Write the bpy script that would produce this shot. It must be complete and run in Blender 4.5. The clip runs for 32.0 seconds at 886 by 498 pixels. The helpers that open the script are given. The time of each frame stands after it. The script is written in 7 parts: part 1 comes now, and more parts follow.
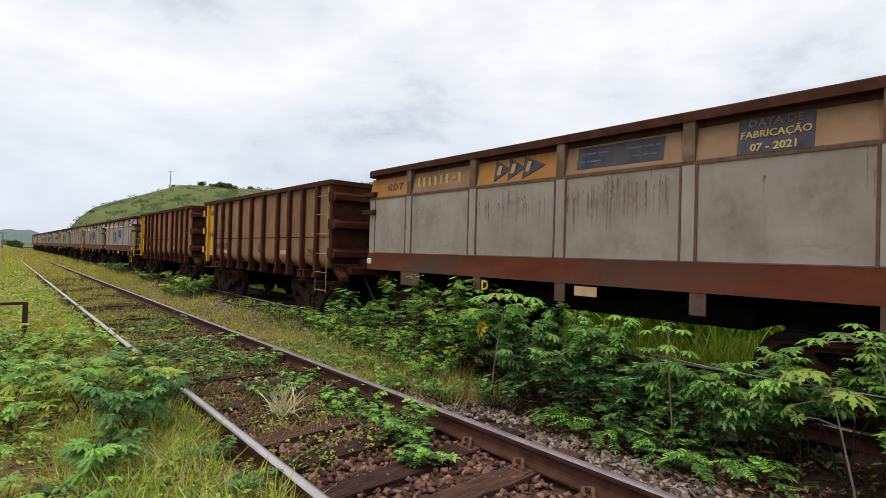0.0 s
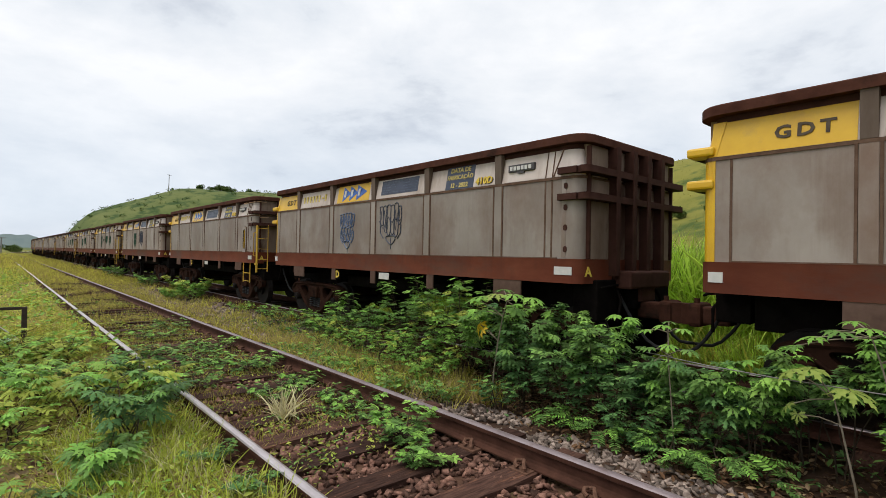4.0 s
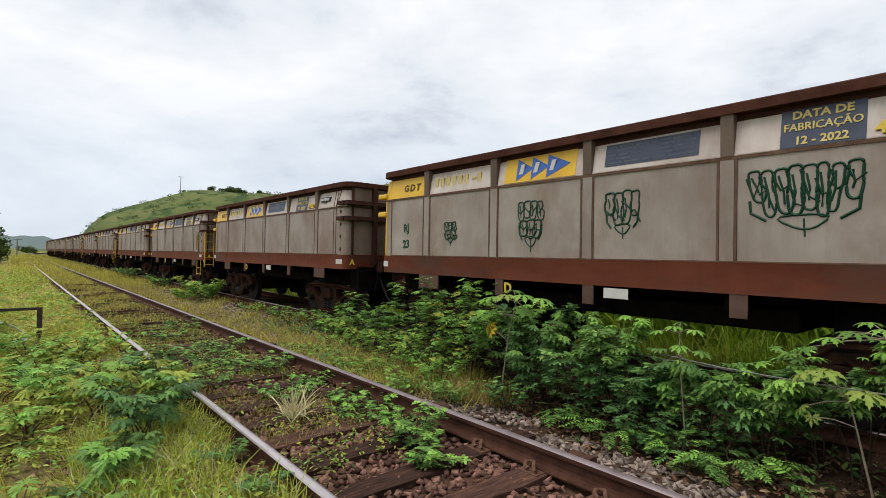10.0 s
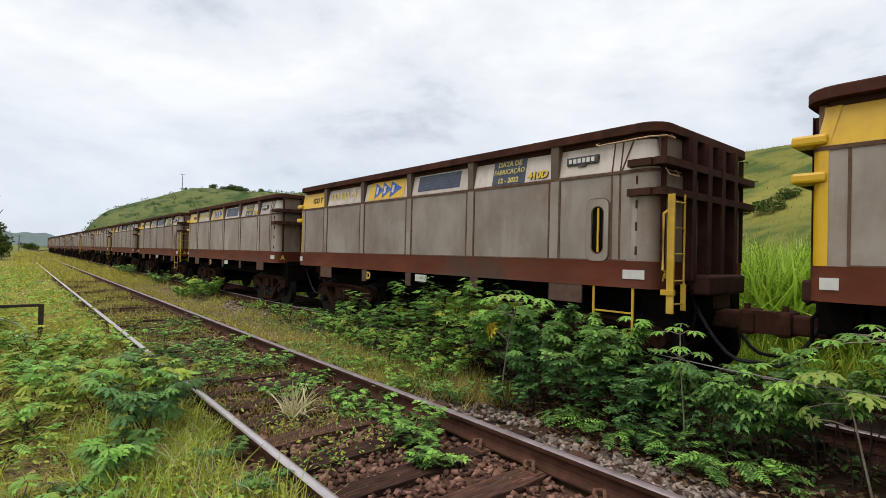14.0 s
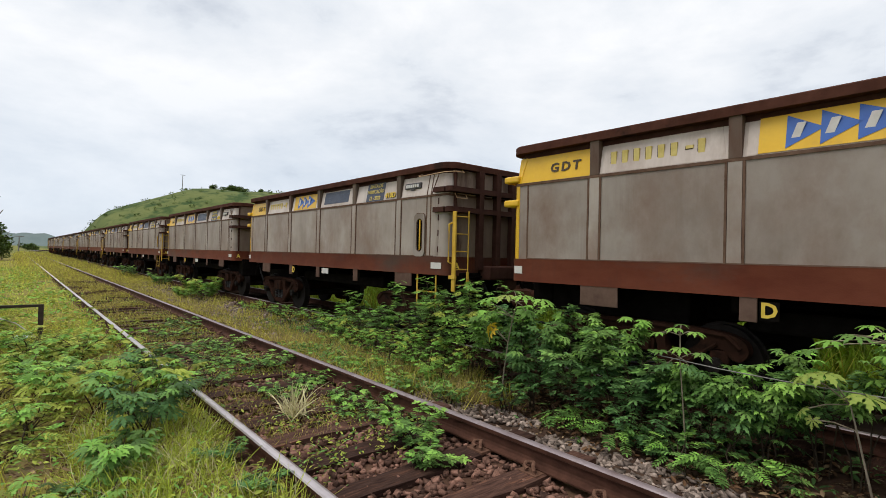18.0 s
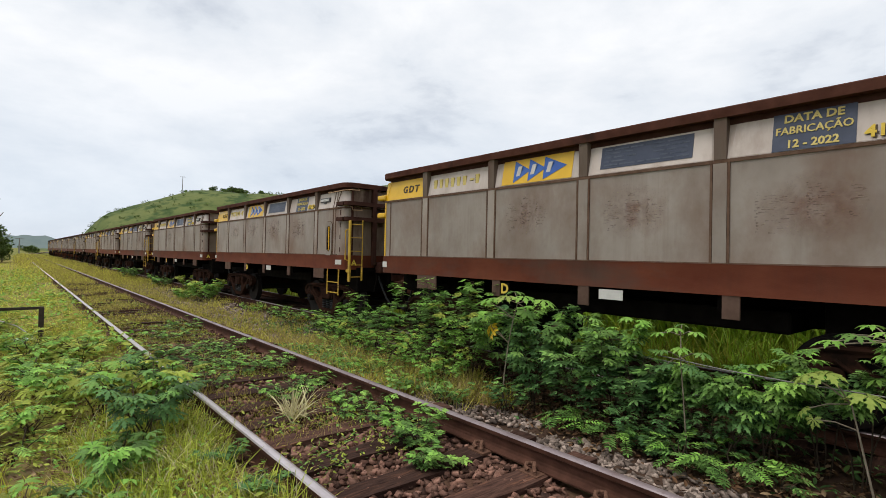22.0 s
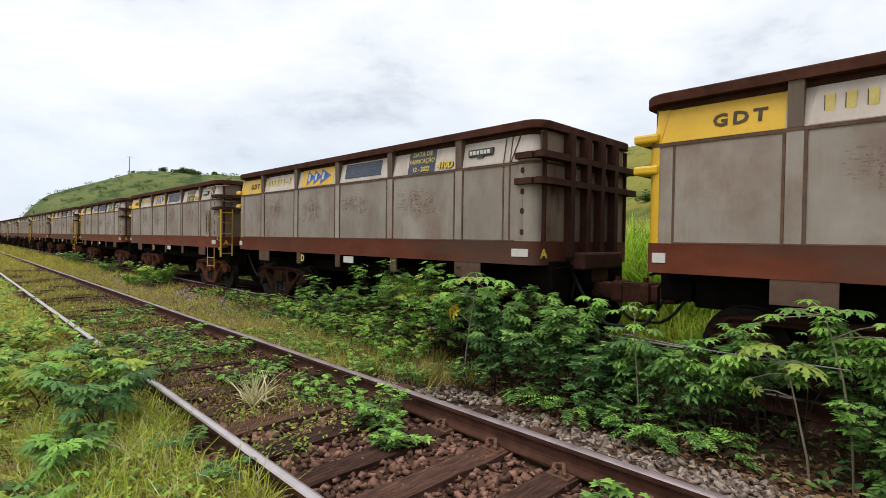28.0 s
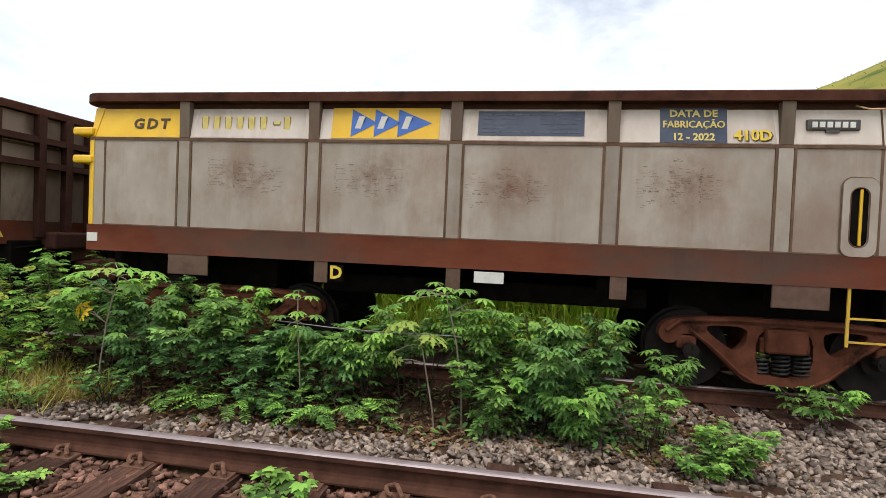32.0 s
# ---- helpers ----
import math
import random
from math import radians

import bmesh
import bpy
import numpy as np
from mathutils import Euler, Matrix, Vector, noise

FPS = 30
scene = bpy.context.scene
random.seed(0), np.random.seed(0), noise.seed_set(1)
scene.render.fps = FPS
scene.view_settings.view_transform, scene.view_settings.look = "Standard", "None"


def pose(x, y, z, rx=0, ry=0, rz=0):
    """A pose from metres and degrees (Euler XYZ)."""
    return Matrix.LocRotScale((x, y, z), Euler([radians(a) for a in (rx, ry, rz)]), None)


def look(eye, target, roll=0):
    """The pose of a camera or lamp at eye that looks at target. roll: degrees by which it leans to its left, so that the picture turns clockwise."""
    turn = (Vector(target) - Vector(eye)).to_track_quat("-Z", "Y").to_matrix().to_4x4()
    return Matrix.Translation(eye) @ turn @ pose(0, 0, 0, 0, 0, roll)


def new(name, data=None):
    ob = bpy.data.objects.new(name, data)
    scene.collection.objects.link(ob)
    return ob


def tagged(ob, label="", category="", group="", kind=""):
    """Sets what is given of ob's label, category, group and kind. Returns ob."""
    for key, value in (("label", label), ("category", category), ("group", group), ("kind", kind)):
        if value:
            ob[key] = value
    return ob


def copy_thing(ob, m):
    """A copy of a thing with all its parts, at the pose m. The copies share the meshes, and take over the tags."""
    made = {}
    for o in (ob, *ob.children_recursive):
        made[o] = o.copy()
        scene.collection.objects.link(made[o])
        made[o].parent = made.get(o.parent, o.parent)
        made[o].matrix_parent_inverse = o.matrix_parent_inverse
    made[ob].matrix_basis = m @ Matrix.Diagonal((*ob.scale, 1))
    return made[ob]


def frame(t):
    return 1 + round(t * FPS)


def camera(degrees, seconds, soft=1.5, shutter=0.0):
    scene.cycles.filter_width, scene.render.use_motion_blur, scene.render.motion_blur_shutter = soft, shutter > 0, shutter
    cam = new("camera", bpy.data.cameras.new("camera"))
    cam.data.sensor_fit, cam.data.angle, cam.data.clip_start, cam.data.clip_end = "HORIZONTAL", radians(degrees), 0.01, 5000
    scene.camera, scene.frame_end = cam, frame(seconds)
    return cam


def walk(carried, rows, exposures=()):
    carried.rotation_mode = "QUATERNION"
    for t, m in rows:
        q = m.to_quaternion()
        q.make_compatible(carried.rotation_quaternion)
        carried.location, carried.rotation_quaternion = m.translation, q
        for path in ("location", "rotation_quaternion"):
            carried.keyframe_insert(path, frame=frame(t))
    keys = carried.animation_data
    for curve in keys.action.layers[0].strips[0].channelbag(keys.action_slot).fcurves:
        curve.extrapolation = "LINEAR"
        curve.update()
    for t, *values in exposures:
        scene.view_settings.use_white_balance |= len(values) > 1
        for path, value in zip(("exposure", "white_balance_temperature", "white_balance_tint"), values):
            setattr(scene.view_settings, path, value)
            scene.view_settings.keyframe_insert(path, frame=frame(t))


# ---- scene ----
# near track: right rail head at x = 0, rail top at z = 0, y runs along the line away from the viewer
EYE = Vector((-3.144, 0.0, 1.434))
cam = camera(81.88, 32.0, 0.8)
# seconds, heading from the line (degrees), pitch, lean
PATH = [
    (0, -41.15, 0.56, 1.59), (0.5, -41.21, 0.59, 1.59), (1, -41.20, 0.60, 1.58), (1.5, -41.22, 0.61, 1.52), (2, -41.27, 0.58, 1.48),
    (2.5, -41.25, 0.56, 1.46), (3, -41.33, 0.62, 1.22), (3.5, -41.28, 0.68, 1.12), (4, -41.23, 0.69, 1.10), (4.5, -41.15, 0.69, 1.09),
    (6.5, -40.88, 0.71, 1.29), (7, -40.85, 0.71, 1.28), (7.5, -40.85, 0.71, 1.33), (8, -40.88, 0.73, 1.33), (8.5, -40.67, 0.75, 1.35),
    (9, -40.55, 0.71, 1.39), (9.5, -40.42, 0.75, 1.16), (10, -40.19, 0.75, 1.02), (10.5, -40.13, 0.77, 1.10), (11, -40.12, 0.82, 1.15),
    (11.5, -40.10, 0.80, 1.23), (12, -40.06, 0.85, 1.31), (12.5, -40.08, 0.87, 1.32), (13, -40.09, 0.65, 1.19), (13.5, -40.05, 0.72, 1.46),
    (14, -40.07, 0.68, 1.40), (14.5, -40.11, 0.65, 1.35), (16.5, -40.07, 0.70, 1.43), (17, -40.04, 0.71, 1.37), (17.5, -40.01, 0.74, 1.47),
    (18, -40.07, 0.75, 1.43), (18.5, -40.10, 0.76, 1.36), (19, -40.12, 0.77, 1.35), (19.5, -40.15, 0.77, 1.26), (20, -40.10, 0.81, 1.43),
    (20.5, -40.12, 0.75, 1.15), (21, -40.11, 0.83, 1.12), (21.5, -40.11, 0.85, 1.12), (22, -40.05, 0.85, 1.23), (22.5, -40.08, 0.85, 1.24),
    (23, -40.08, 0.77, 1.23), (23.5, -40.04, 0.62, 1.33), (24, -40.02, 0.55, 1.37), (24.5, -40.09, 0.59, 1.49), (25, -40.26, 0.59, 0.83),
    (25.5, -41.60, 0.02, 0.35), (27.5, -44.86, -1.43, 0.56), (28, -44.43, -1.13, 0.77), (28.5, -42.76, -1.42, 0.51), (29, -40.80, -1.43, 0.44),
    (29.5, -40.21, -1.48, 0.70), (30, -39.59, -1.51, 0.97), (30.5, -39.06, -1.47, 1.01), (31, -38.97, -1.39, 0.95), (31.5, -40.80, -1.41, 1.68),
    (31.7, -53.87, -1.49, 1.73), (31.9, -71.07, -1.49, 2.00), (32, -80.79, -1.32, 2.40),
]


def aim(yaw, pitch, roll):
    y, p = radians(yaw), radians(pitch)
    way = Vector((-math.sin(y) * math.cos(p), math.cos(y) * math.cos(p), math.sin(p)))
    return look(EYE, EYE + way, roll)


walk(cam, [(t, aim(y, p, r)) for t, y, p, r in PATH], [(0, 0.04), (25, 0.03), (28, 0.15), (31.5, 0.15), (31.7, 0.22), (31.9, 0.38), (32, 0.48)])

# ---- world and sun ----
world = bpy.data.worlds.new("overcast_sky")
scene.world = world
world.use_nodes = True
wt = world.node_tree
wt.nodes.clear()


def wn(kind, **sets):
    n = wt.nodes.new(kind)
    for key, value in sets.items():
        n.inputs[key].default_value = value
    return n


w_out, w_bg = wn("ShaderNodeOutputWorld"), wn("ShaderNodeBackground", Strength=1.0)
w_sky = wn("ShaderNodeTexSky")
w_sky.sky_type, w_sky.sun_disc = "NISHITA", False
w_sky.sun_elevation, w_sky.sun_rotation = radians(66), radians(-77)
w_dim = wn("ShaderNodeVectorMath")
w_dim.operation = "SCALE"
w_dim.inputs[3].default_value = 0.1
w_co = wn("ShaderNodeTexCoord")
w_sep = wn("ShaderNodeSeparateXYZ")
w_map = wn("ShaderNodeMapping")
w_map.inputs["Scale"].default_value = (1.2, 1.2, 2.6)
w_map.inputs["Location"].default_value = (3.1, 0.4, 1.7)
w_n1 = wn("ShaderNodeTexNoise", Scale=1.7, Detail=7.0, Roughness=0.56, Distortion=0.35)
w_n2 = wn("ShaderNodeTexNoise", Scale=5.0, Detail=5.0, Roughness=0.6)
w_mix = wn("ShaderNodeMath")
w_mix.operation = "MULTIPLY_ADD"
w_mix.inputs[1].default_value = 0.3
w_ramp = wn("ShaderNodeValToRGB")
e = w_ramp.color_ramp.elements
e[0].position, e[0].color = 0.46, (0.52, 0.57, 0.65, 1)
e[1].position, e[1].color = 0.80, (0.98, 0.99, 1.0, 1)
mid = e.new(0.60)
mid.color = (0.80, 0.84, 0.885, 1)
w_hor = wn("ShaderNodeValToRGB")
h = w_hor.color_ramp.elements
h[0].position, h[0].color = 0.0, (0.77, 0.82, 0.90, 1)
h[1].position, h[1].color = 0.30, (1.03, 1.03, 1.04, 1)
hm = h.new(0.06)
hm.color = (0.80, 0.86, 0.94, 1)
w_mul = wn("ShaderNodeMixRGB", Fac=1.0)
w_mul.blend_type = "MULTIPLY"
w_all = wn("ShaderNodeMixRGB", Fac=0.94)
ln = wt.links.new
ln(w_co.outputs["Generated"], w_map.inputs["Vector"])
ln(w_map.outputs[0], w_n1.inputs["Vector"])
ln(w_map.outputs[0], w_n2.inputs["Vector"])
ln(w_n2.outputs[0], w_mix.inputs[0])
ln(w_n1.outputs[0], w_mix.inputs[2])
ln(w_mix.outputs[0], w_ramp.inputs[0])
ln(w_co.outputs["Generated"], w_sep.inputs[0])
ln(w_sep.outputs[2], w_hor.inputs[0])
ln(w_ramp.outputs[0], w_mul.inputs[1])
ln(w_hor.outputs[0], w_mul.inputs[2])
ln(w_sky.outputs[0], w_dim.inputs[0])
ln(w_dim.outputs[0], w_all.inputs[1])
ln(w_mul.outputs[0], w_all.inputs[2])
ln(w_all.outputs[0], w_bg.inputs["Color"])
ln(w_bg.outputs[0], w_out.inputs["Surface"])

sun = new("sun", bpy.data.lights.new("sun", "SUN"))
sun.data.energy, sun.data.angle, sun.data.color = 2.1, radians(40), (1.0, 0.96, 0.9)
sun.matrix_world = look((-34, 8, 80), (0, 0, 0))


# ---- materials ----
def material(name, a, b, rough=0.85, metal=0.0, scale=6.0, bump=0.15, fine=60.0, stain=None, stain_scale=1.2, stain_at=0.55, stretch=(1, 1, 1), vary=0.0, island=0.0, sub=0.0, stain_soft=0.12, gloss=None, streak=None):
    """A rough surface between colours a and b at two scales, with stains of a third colour."""
    m = bpy.data.materials.new(name)
    m.use_nodes = True
    t = m.node_tree
    nodes, link = t.nodes, t.links.new
    bsdf = nodes["Principled BSDF"]
    bsdf.inputs["Roughness"].default_value = rough
    bsdf.inputs["Metallic"].default_value = metal
    bsdf.inputs["Specular IOR Level"].default_value = gloss if gloss is not None else 0.5 if metal else 0.3 if rough <= 0.5 else 0.12
    co = nodes.new("ShaderNodeTexCoord")
    mp = nodes.new("ShaderNodeMapping")
    mp.inputs["Scale"].default_value = stretch
    link(co.outputs["Object"], mp.inputs["Vector"])
    if vary:
        # every object shows another stretch of the same wear
        info, far = nodes.new("ShaderNodeObjectInfo"), nodes.new("ShaderNodeMath")
        far.operation = "MULTIPLY"
        far.inputs[1].default_value = 61.0
        link(info.outputs["Random"], far.inputs[0])
        link(far.outputs[0], mp.inputs["Location"])
    n1 = nodes.new("ShaderNodeTexNoise")
    n1.inputs["Scale"].default_value, n1.inputs["Detail"].default_value, n1.inputs["Roughness"].default_value = scale, 6.0, 0.62
    link(mp.outputs[0], n1.inputs["Vector"])
    r1 = nodes.new("ShaderNodeValToRGB")
    r1.color_ramp.elements[0].position, r1.color_ramp.elements[1].position = 0.32, 0.68
    r1.color_ramp.elements[0].color, r1.color_ramp.elements[1].color = (*a, 1), (*b, 1)
    link(n1.outputs[0], r1.inputs[0])
    colour = r1.outputs[0]
    n2 = nodes.new("ShaderNodeTexNoise")
    n2.inputs["Scale"].default_value, n2.inputs["Detail"].default_value = fine, 4.0
    link(co.outputs["Object"], n2.inputs["Vector"])
    if stain:
        n3 = nodes.new("ShaderNodeTexNoise")
        n3.inputs["Scale"].default_value, n3.inputs["Detail"].default_value, n3.inputs["Roughness"].default_value = stain_scale, 7.0, 0.65
        link(mp.outputs[0], n3.inputs["Vector"])
        r3 = nodes.new("ShaderNodeValToRGB")
        r3.color_ramp.elements[0].position, r3.color_ramp.elements[1].position = stain_at, stain_at + stain_soft
        link(n3.outputs[0], r3.inputs[0])
        mx = nodes.new("ShaderNodeMixRGB")
        mx.inputs[2].default_value = (*stain, 1)
        link(r3.outputs[0], mx.inputs[0])
        link(colour, mx.inputs[1])
        colour = mx.outputs[0]
    if streak:
        # thin dirty runs down the sheet, thicker in places
        long_map, n4, n5 = nodes.new("ShaderNodeMapping"), nodes.new("ShaderNodeTexNoise"), nodes.new("ShaderNodeTexNoise")
        long_map.inputs["Scale"].default_value = (1, 1, 0.05)
        link(mp.outputs[0], long_map.inputs["Vector"])
        link(long_map.outputs[0], n4.inputs["Vector"])
        n4.inputs["Scale"].default_value, n4.inputs["Detail"].default_value, n4.inputs["Roughness"].default_value = 9.0, 6.0, 0.7
        link(mp.outputs[0], n5.inputs["Vector"])
        n5.inputs["Scale"].default_value, n5.inputs["Detail"].default_value = 2.4, 4.0
        both, r4, mx4 = nodes.new("ShaderNodeMath"), nodes.new("ShaderNodeMapRange"), nodes.new("ShaderNodeMixRGB")
        both.operation = "MULTIPLY"
        link(n4.outputs[0], both.inputs[0])
        link(n5.outputs[0], both.inputs[1])
        r4.inputs["From Min"].default_value, r4.inputs["From Max"].default_value, r4.inputs["To Max"].default_value = 0.26, 0.44, 0.32
        link(both.outputs[0], r4.inputs["Value"])
        link(r4.outputs[0], mx4.inputs[0])
        link(colour, mx4.inputs[1])
        mx4.inputs[2].default_value = (*streak, 1)
        colour = mx4.outputs[0]
    if vary or island:
        hs = nodes.new("ShaderNodeHueSaturation")
        mr = nodes.new("ShaderNodeMapRange")
        amount = vary or island
        mr.inputs["To Min"].default_value, mr.inputs["To Max"].default_value = 1 - amount, 1 + amount
        if island:
            src = nodes.new("ShaderNodeNewGeometry").outputs["Random Per Island"]
        else:
            src = nodes.new("ShaderNodeObjectInfo").outputs["Random"]
        link(src, mr.inputs["Value"])
        link(mr.outputs[0], hs.inputs["Value"])
        link(colour, hs.inputs["Color"])
        colour = hs.outputs[0]
    link(colour, bsdf.inputs["Base Color"])
    bp = nodes.new("ShaderNodeBump")
    bp.inputs["Strength"].default_value, bp.inputs["Distance"].default_value = bump, 0.01
    link(n2.outputs[0], bp.inputs["Height"])
    link(bp.outputs[0], bsdf.inputs["Normal"])
    if sub:
        # thin leaves let some light through
        tr = nodes.new("ShaderNodeBsdfTranslucent")
        ms = nodes.new("ShaderNodeMixShader")
        ms.inputs[0].default_value = sub
        link(colour, tr.inputs["Color"])
        link(bsdf.outputs[0], ms.inputs[1])
        link(tr.outputs[0], ms.inputs[2])
        link(ms.outputs[0], nodes["Material Output"].inputs["Surface"])
    return m


STEEL = material("grey_painted_steel", (0.220, 0.179, 0.149), (0.348, 0.300, 0.260), 0.47, 0.0, 1.1, 0.04, 90, (0.185, 0.118, 0.085), 0.95, 0.46, (1, 1, 0.7), vary=0.12, stain_soft=0.26, gloss=0.30, streak=(0.15, 0.095, 0.066))
STEEL_POST = material("brown_dusted_post_steel", (0.105, 0.074, 0.056), (0.17, 0.13, 0.103), 0.7, 0.0, 4, 0.08, 90, (0.085, 0.042, 0.029), 2.0, 0.50, (1, 1, 0.3), vary=0.1, stain_soft=0.2)
STEEL_END = material("brown_dusted_steel", (0.17, 0.118, 0.085), (0.29, 0.22, 0.168), 0.75, 0.0, 2.5, 0.1, 80, (0.08, 0.045, 0.033), 1.5, 0.54, (1, 1, 0.3), vary=0.1)
SILL = material("rust_brown_paint", (0.112, 0.028, 0.015), (0.165, 0.050, 0.027), 0.6, 0.0, 2.0, 0.1, 70, (0.095, 0.056, 0.043), 0.55, 0.50, (1, 0.6, 1.4), vary=0.12, stain_soft=0.16, streak=(0.06, 0.03, 0.022))
CHORD = material("rusted_top_chord", (0.046, 0.017, 0.011), (0.085, 0.034, 0.023), 0.75, 0.0, 5, 0.2, 60, (0.03, 0.015, 0.011), 2, 0.55, vary=0.1, gloss=0.06)
RIB = material("dark_brown_rib_paint", (0.038, 0.016, 0.012), (0.072, 0.033, 0.025), 0.7, 0.0, 4, 0.15, 70, gloss=0.05)
SEAM = material("rusty_weld", (0.085, 0.047, 0.031), (0.15, 0.092, 0.064), 0.85, 0.0, 9, 0.2, 90)
WHITE = material("dusty_white_paint", (0.45, 0.375, 0.33), (0.59, 0.52, 0.475), 0.5, 0.0, 2.5, 0.04, 90, (0.30, 0.225, 0.18), 1.6, 0.52, (1, 1, 0.5), vary=0.08, stain_soft=0.25, gloss=0.25, streak=(0.27, 0.19, 0.145))
YELLOW = material("yellow_paint", (0.60, 0.34, 0.008), (0.70, 0.42, 0.014), 0.38, 0.0, 3, 0.03, 80, (0.40, 0.24, 0.06), 1.8, 0.58, vary=0.06, stain_soft=0.25, gloss=0.5)
BLUE = material("dark_blue_paint", (0.017, 0.025, 0.052), (0.04, 0.05, 0.085), 0.38, 0.0, 5, 0.04, 80, (0.085, 0.08, 0.082), 4, 0.58, stain_soft=0.25, gloss=0.5)
BLUE_MARK = material("blue_arrow_paint", (0.02, 0.08, 0.33), (0.03, 0.12, 0.42), 0.38, 0.0, 5, 0.05, gloss=0.5)
LETTER = material("dark_brown_lettering", (0.06, 0.045, 0.035), (0.10, 0.075, 0.05), 0.6, 0, 9, 0.05)
GOLD = material("golden_lettering", (0.55, 0.38, 0.05), (0.70, 0.50, 0.09), 0.6, 0, 9, 0.05)
PALE = material("pale_lettering", (0.075, 0.09, 0.125), (0.135, 0.15, 0.19), 0.6, 0, 9, 0.05)
PLATE = material("white_reflector", (0.50, 0.48, 0.45), (0.64, 0.61, 0.58), 0.45, 0, 6, 0.02, 60, (0.36, 0.30, 0.25), 3, 0.56, stain_soft=0.2)
BADGE = material("dark_badge_metal", (0.05, 0.045, 0.045), (0.09, 0.08, 0.08), 0.5, 0.3, 9, 0.05)
BADGE_LETTER = material("pale_badge_bars", (0.55, 0.53, 0.5), (0.68, 0.66, 0.62), 0.5, 0.2, 9, 0.02)
# near-black: the shade under the wagons is put into this colour
DARK = material("black_steel_and_underside_shade", (0.004, 0.003, 0.0027), (0.010, 0.008, 0.007), 0.8, 0, 6, 0.2, gloss=0.02)
# rusted bogie steel twice: with the wagon's shade painted in, then as lit
BOGIE = material("shaded_cast_steel", (0.019, 0.009, 0.006), (0.038, 0.017, 0.011), 0.85, 0, 5, 0.35, 50, (0.012, 0.007, 0.005), 3, 0.52, gloss=0.03)
LIT_BOGIE = material("lit_rust_red_cast_steel", (0.062, 0.022, 0.013), (0.12, 0.044, 0.026), 0.85, 0, 5, 0.35, 50, (0.022, 0.010, 0.007), 3, 0.54, gloss=0.04)
# wheel steel darkened to carry the shade below the tub
WHEEL = material("shade_dark_wheel_steel", (0.007, 0.0055, 0.005), (0.016, 0.012, 0.010), 0.7, 0, 8, 0.1)
COUPLER = material("rusted_coupler_casting", (0.036, 0.015, 0.010), (0.075, 0.032, 0.021), 0.85, 0, 6, 0.3, 50, (0.02, 0.011, 0.008), 3, 0.5, gloss=0.04)
HOSE = material("black_rubber_hose", (0.015, 0.015, 0.015), (0.03, 0.03, 0.03), 0.6, 0, 9, 0.1)
OLD_STEEL = material("brown_dusty_gondola_sheet", (0.196, 0.109, 0.060), (0.305, 0.180, 0.103), 0.75, 0, 1.3, 0.1, 80, (0.175, 0.080, 0.040), 0.7, 0.48, (1, 1, 0.6), vary=0.08, stain_soft=0.3, gloss=0.1, streak=(0.11, 0.05, 0.027))
OLD_STEEL_RED = material("red_brown_gondola_sheet", (0.20, 0.096, 0.053), (0.30, 0.158, 0.090), 0.75, 0, 1.3, 0.1, 80, (0.165, 0.066, 0.034), 0.7, 0.46, (1, 1, 0.6), vary=0.08, stain_soft=0.3, gloss=0.1, streak=(0.10, 0.042, 0.022))
OLD_RIB = material("brown_gondola_rib", (0.042, 0.014, 0.008), (0.08, 0.029, 0.018), 0.8, 0, 3, 0.15, 70, (0.09, 0.045, 0.027), 1.5, 0.60, gloss=0.05, stain_soft=0.2)
OCHRE = material("ochre_yellow_paint", (0.50, 0.25, 0.03), (0.60, 0.32, 0.045), 0.6, 0, 2, 0.06, 80, (0.36, 0.17, 0.04), 1.5, 0.6, stain_soft=0.2)
RUSTY_STEEL = material("rust_streaked_grey_steel", (0.232, 0.188, 0.155), (0.335, 0.280, 0.240), 0.55, 0, 1.4, 0.06, 90, (0.21, 0.155, 0.115), 1.8, 0.52, (1, 1.2, 0.8), vary=0.02, stain_soft=0.25, gloss=0.25, streak=(0.19, 0.13, 0.09))
RUSTY_BAND = material("rust_faded_tan_band", (0.20, 0.112, 0.064), (0.28, 0.17, 0.105), 0.75, 0, 1.5, 0.08, 80, (0.26, 0.125, 0.045), 1.8, 0.54, vary=0.03, stain_soft=0.25)
RUSTY_ORANGE = material("rust_faded_orange_panel", (0.30, 0.13, 0.04), (0.38, 0.18, 0.06), 0.75, 0, 1.5, 0.08, 80, (0.24, 0.14, 0.08), 1.5, 0.52, vary=0.03, stain_soft=0.3)
RUSTY_POST = material("rust_brown_post", (0.10, 0.055, 0.036), (0.17, 0.105, 0.072), 0.8, 0, 4, 0.1, 80, (0.22, 0.17, 0.13), 2, 0.55, vary=0.05, stain_soft=0.2)
FADED_BLUE = material("faded_dark_plate_paint", (0.035, 0.035, 0.05), (0.075, 0.068, 0.075), 0.6, 0.0, 4, 0.05, 80, (0.13, 0.10, 0.085), 3, 0.55, stain_soft=0.3)
FADED_GOLD = material("faded_golden_lettering", (0.32, 0.22, 0.09), (0.46, 0.33, 0.14), 0.7, 0, 6, 0.05)
DULL_BAR = material("dull_beige_bar_paint", (0.28, 0.18, 0.10), (0.40, 0.27, 0.15), 0.7, 0, 6, 0.05)
CREAM = material("dull_cream_reflector", (0.42, 0.26, 0.15), (0.54, 0.36, 0.22), 0.6, 0, 6, 0.03)
LADDER_YELLOW = material("dulled_yellow_ladder_paint", (0.46, 0.28, 0.03), (0.58, 0.37, 0.06), 0.55, 0.0, 5, 0.05, 80, (0.30, 0.19, 0.09), 4, 0.56, vary=0.08, stain_soft=0.2)
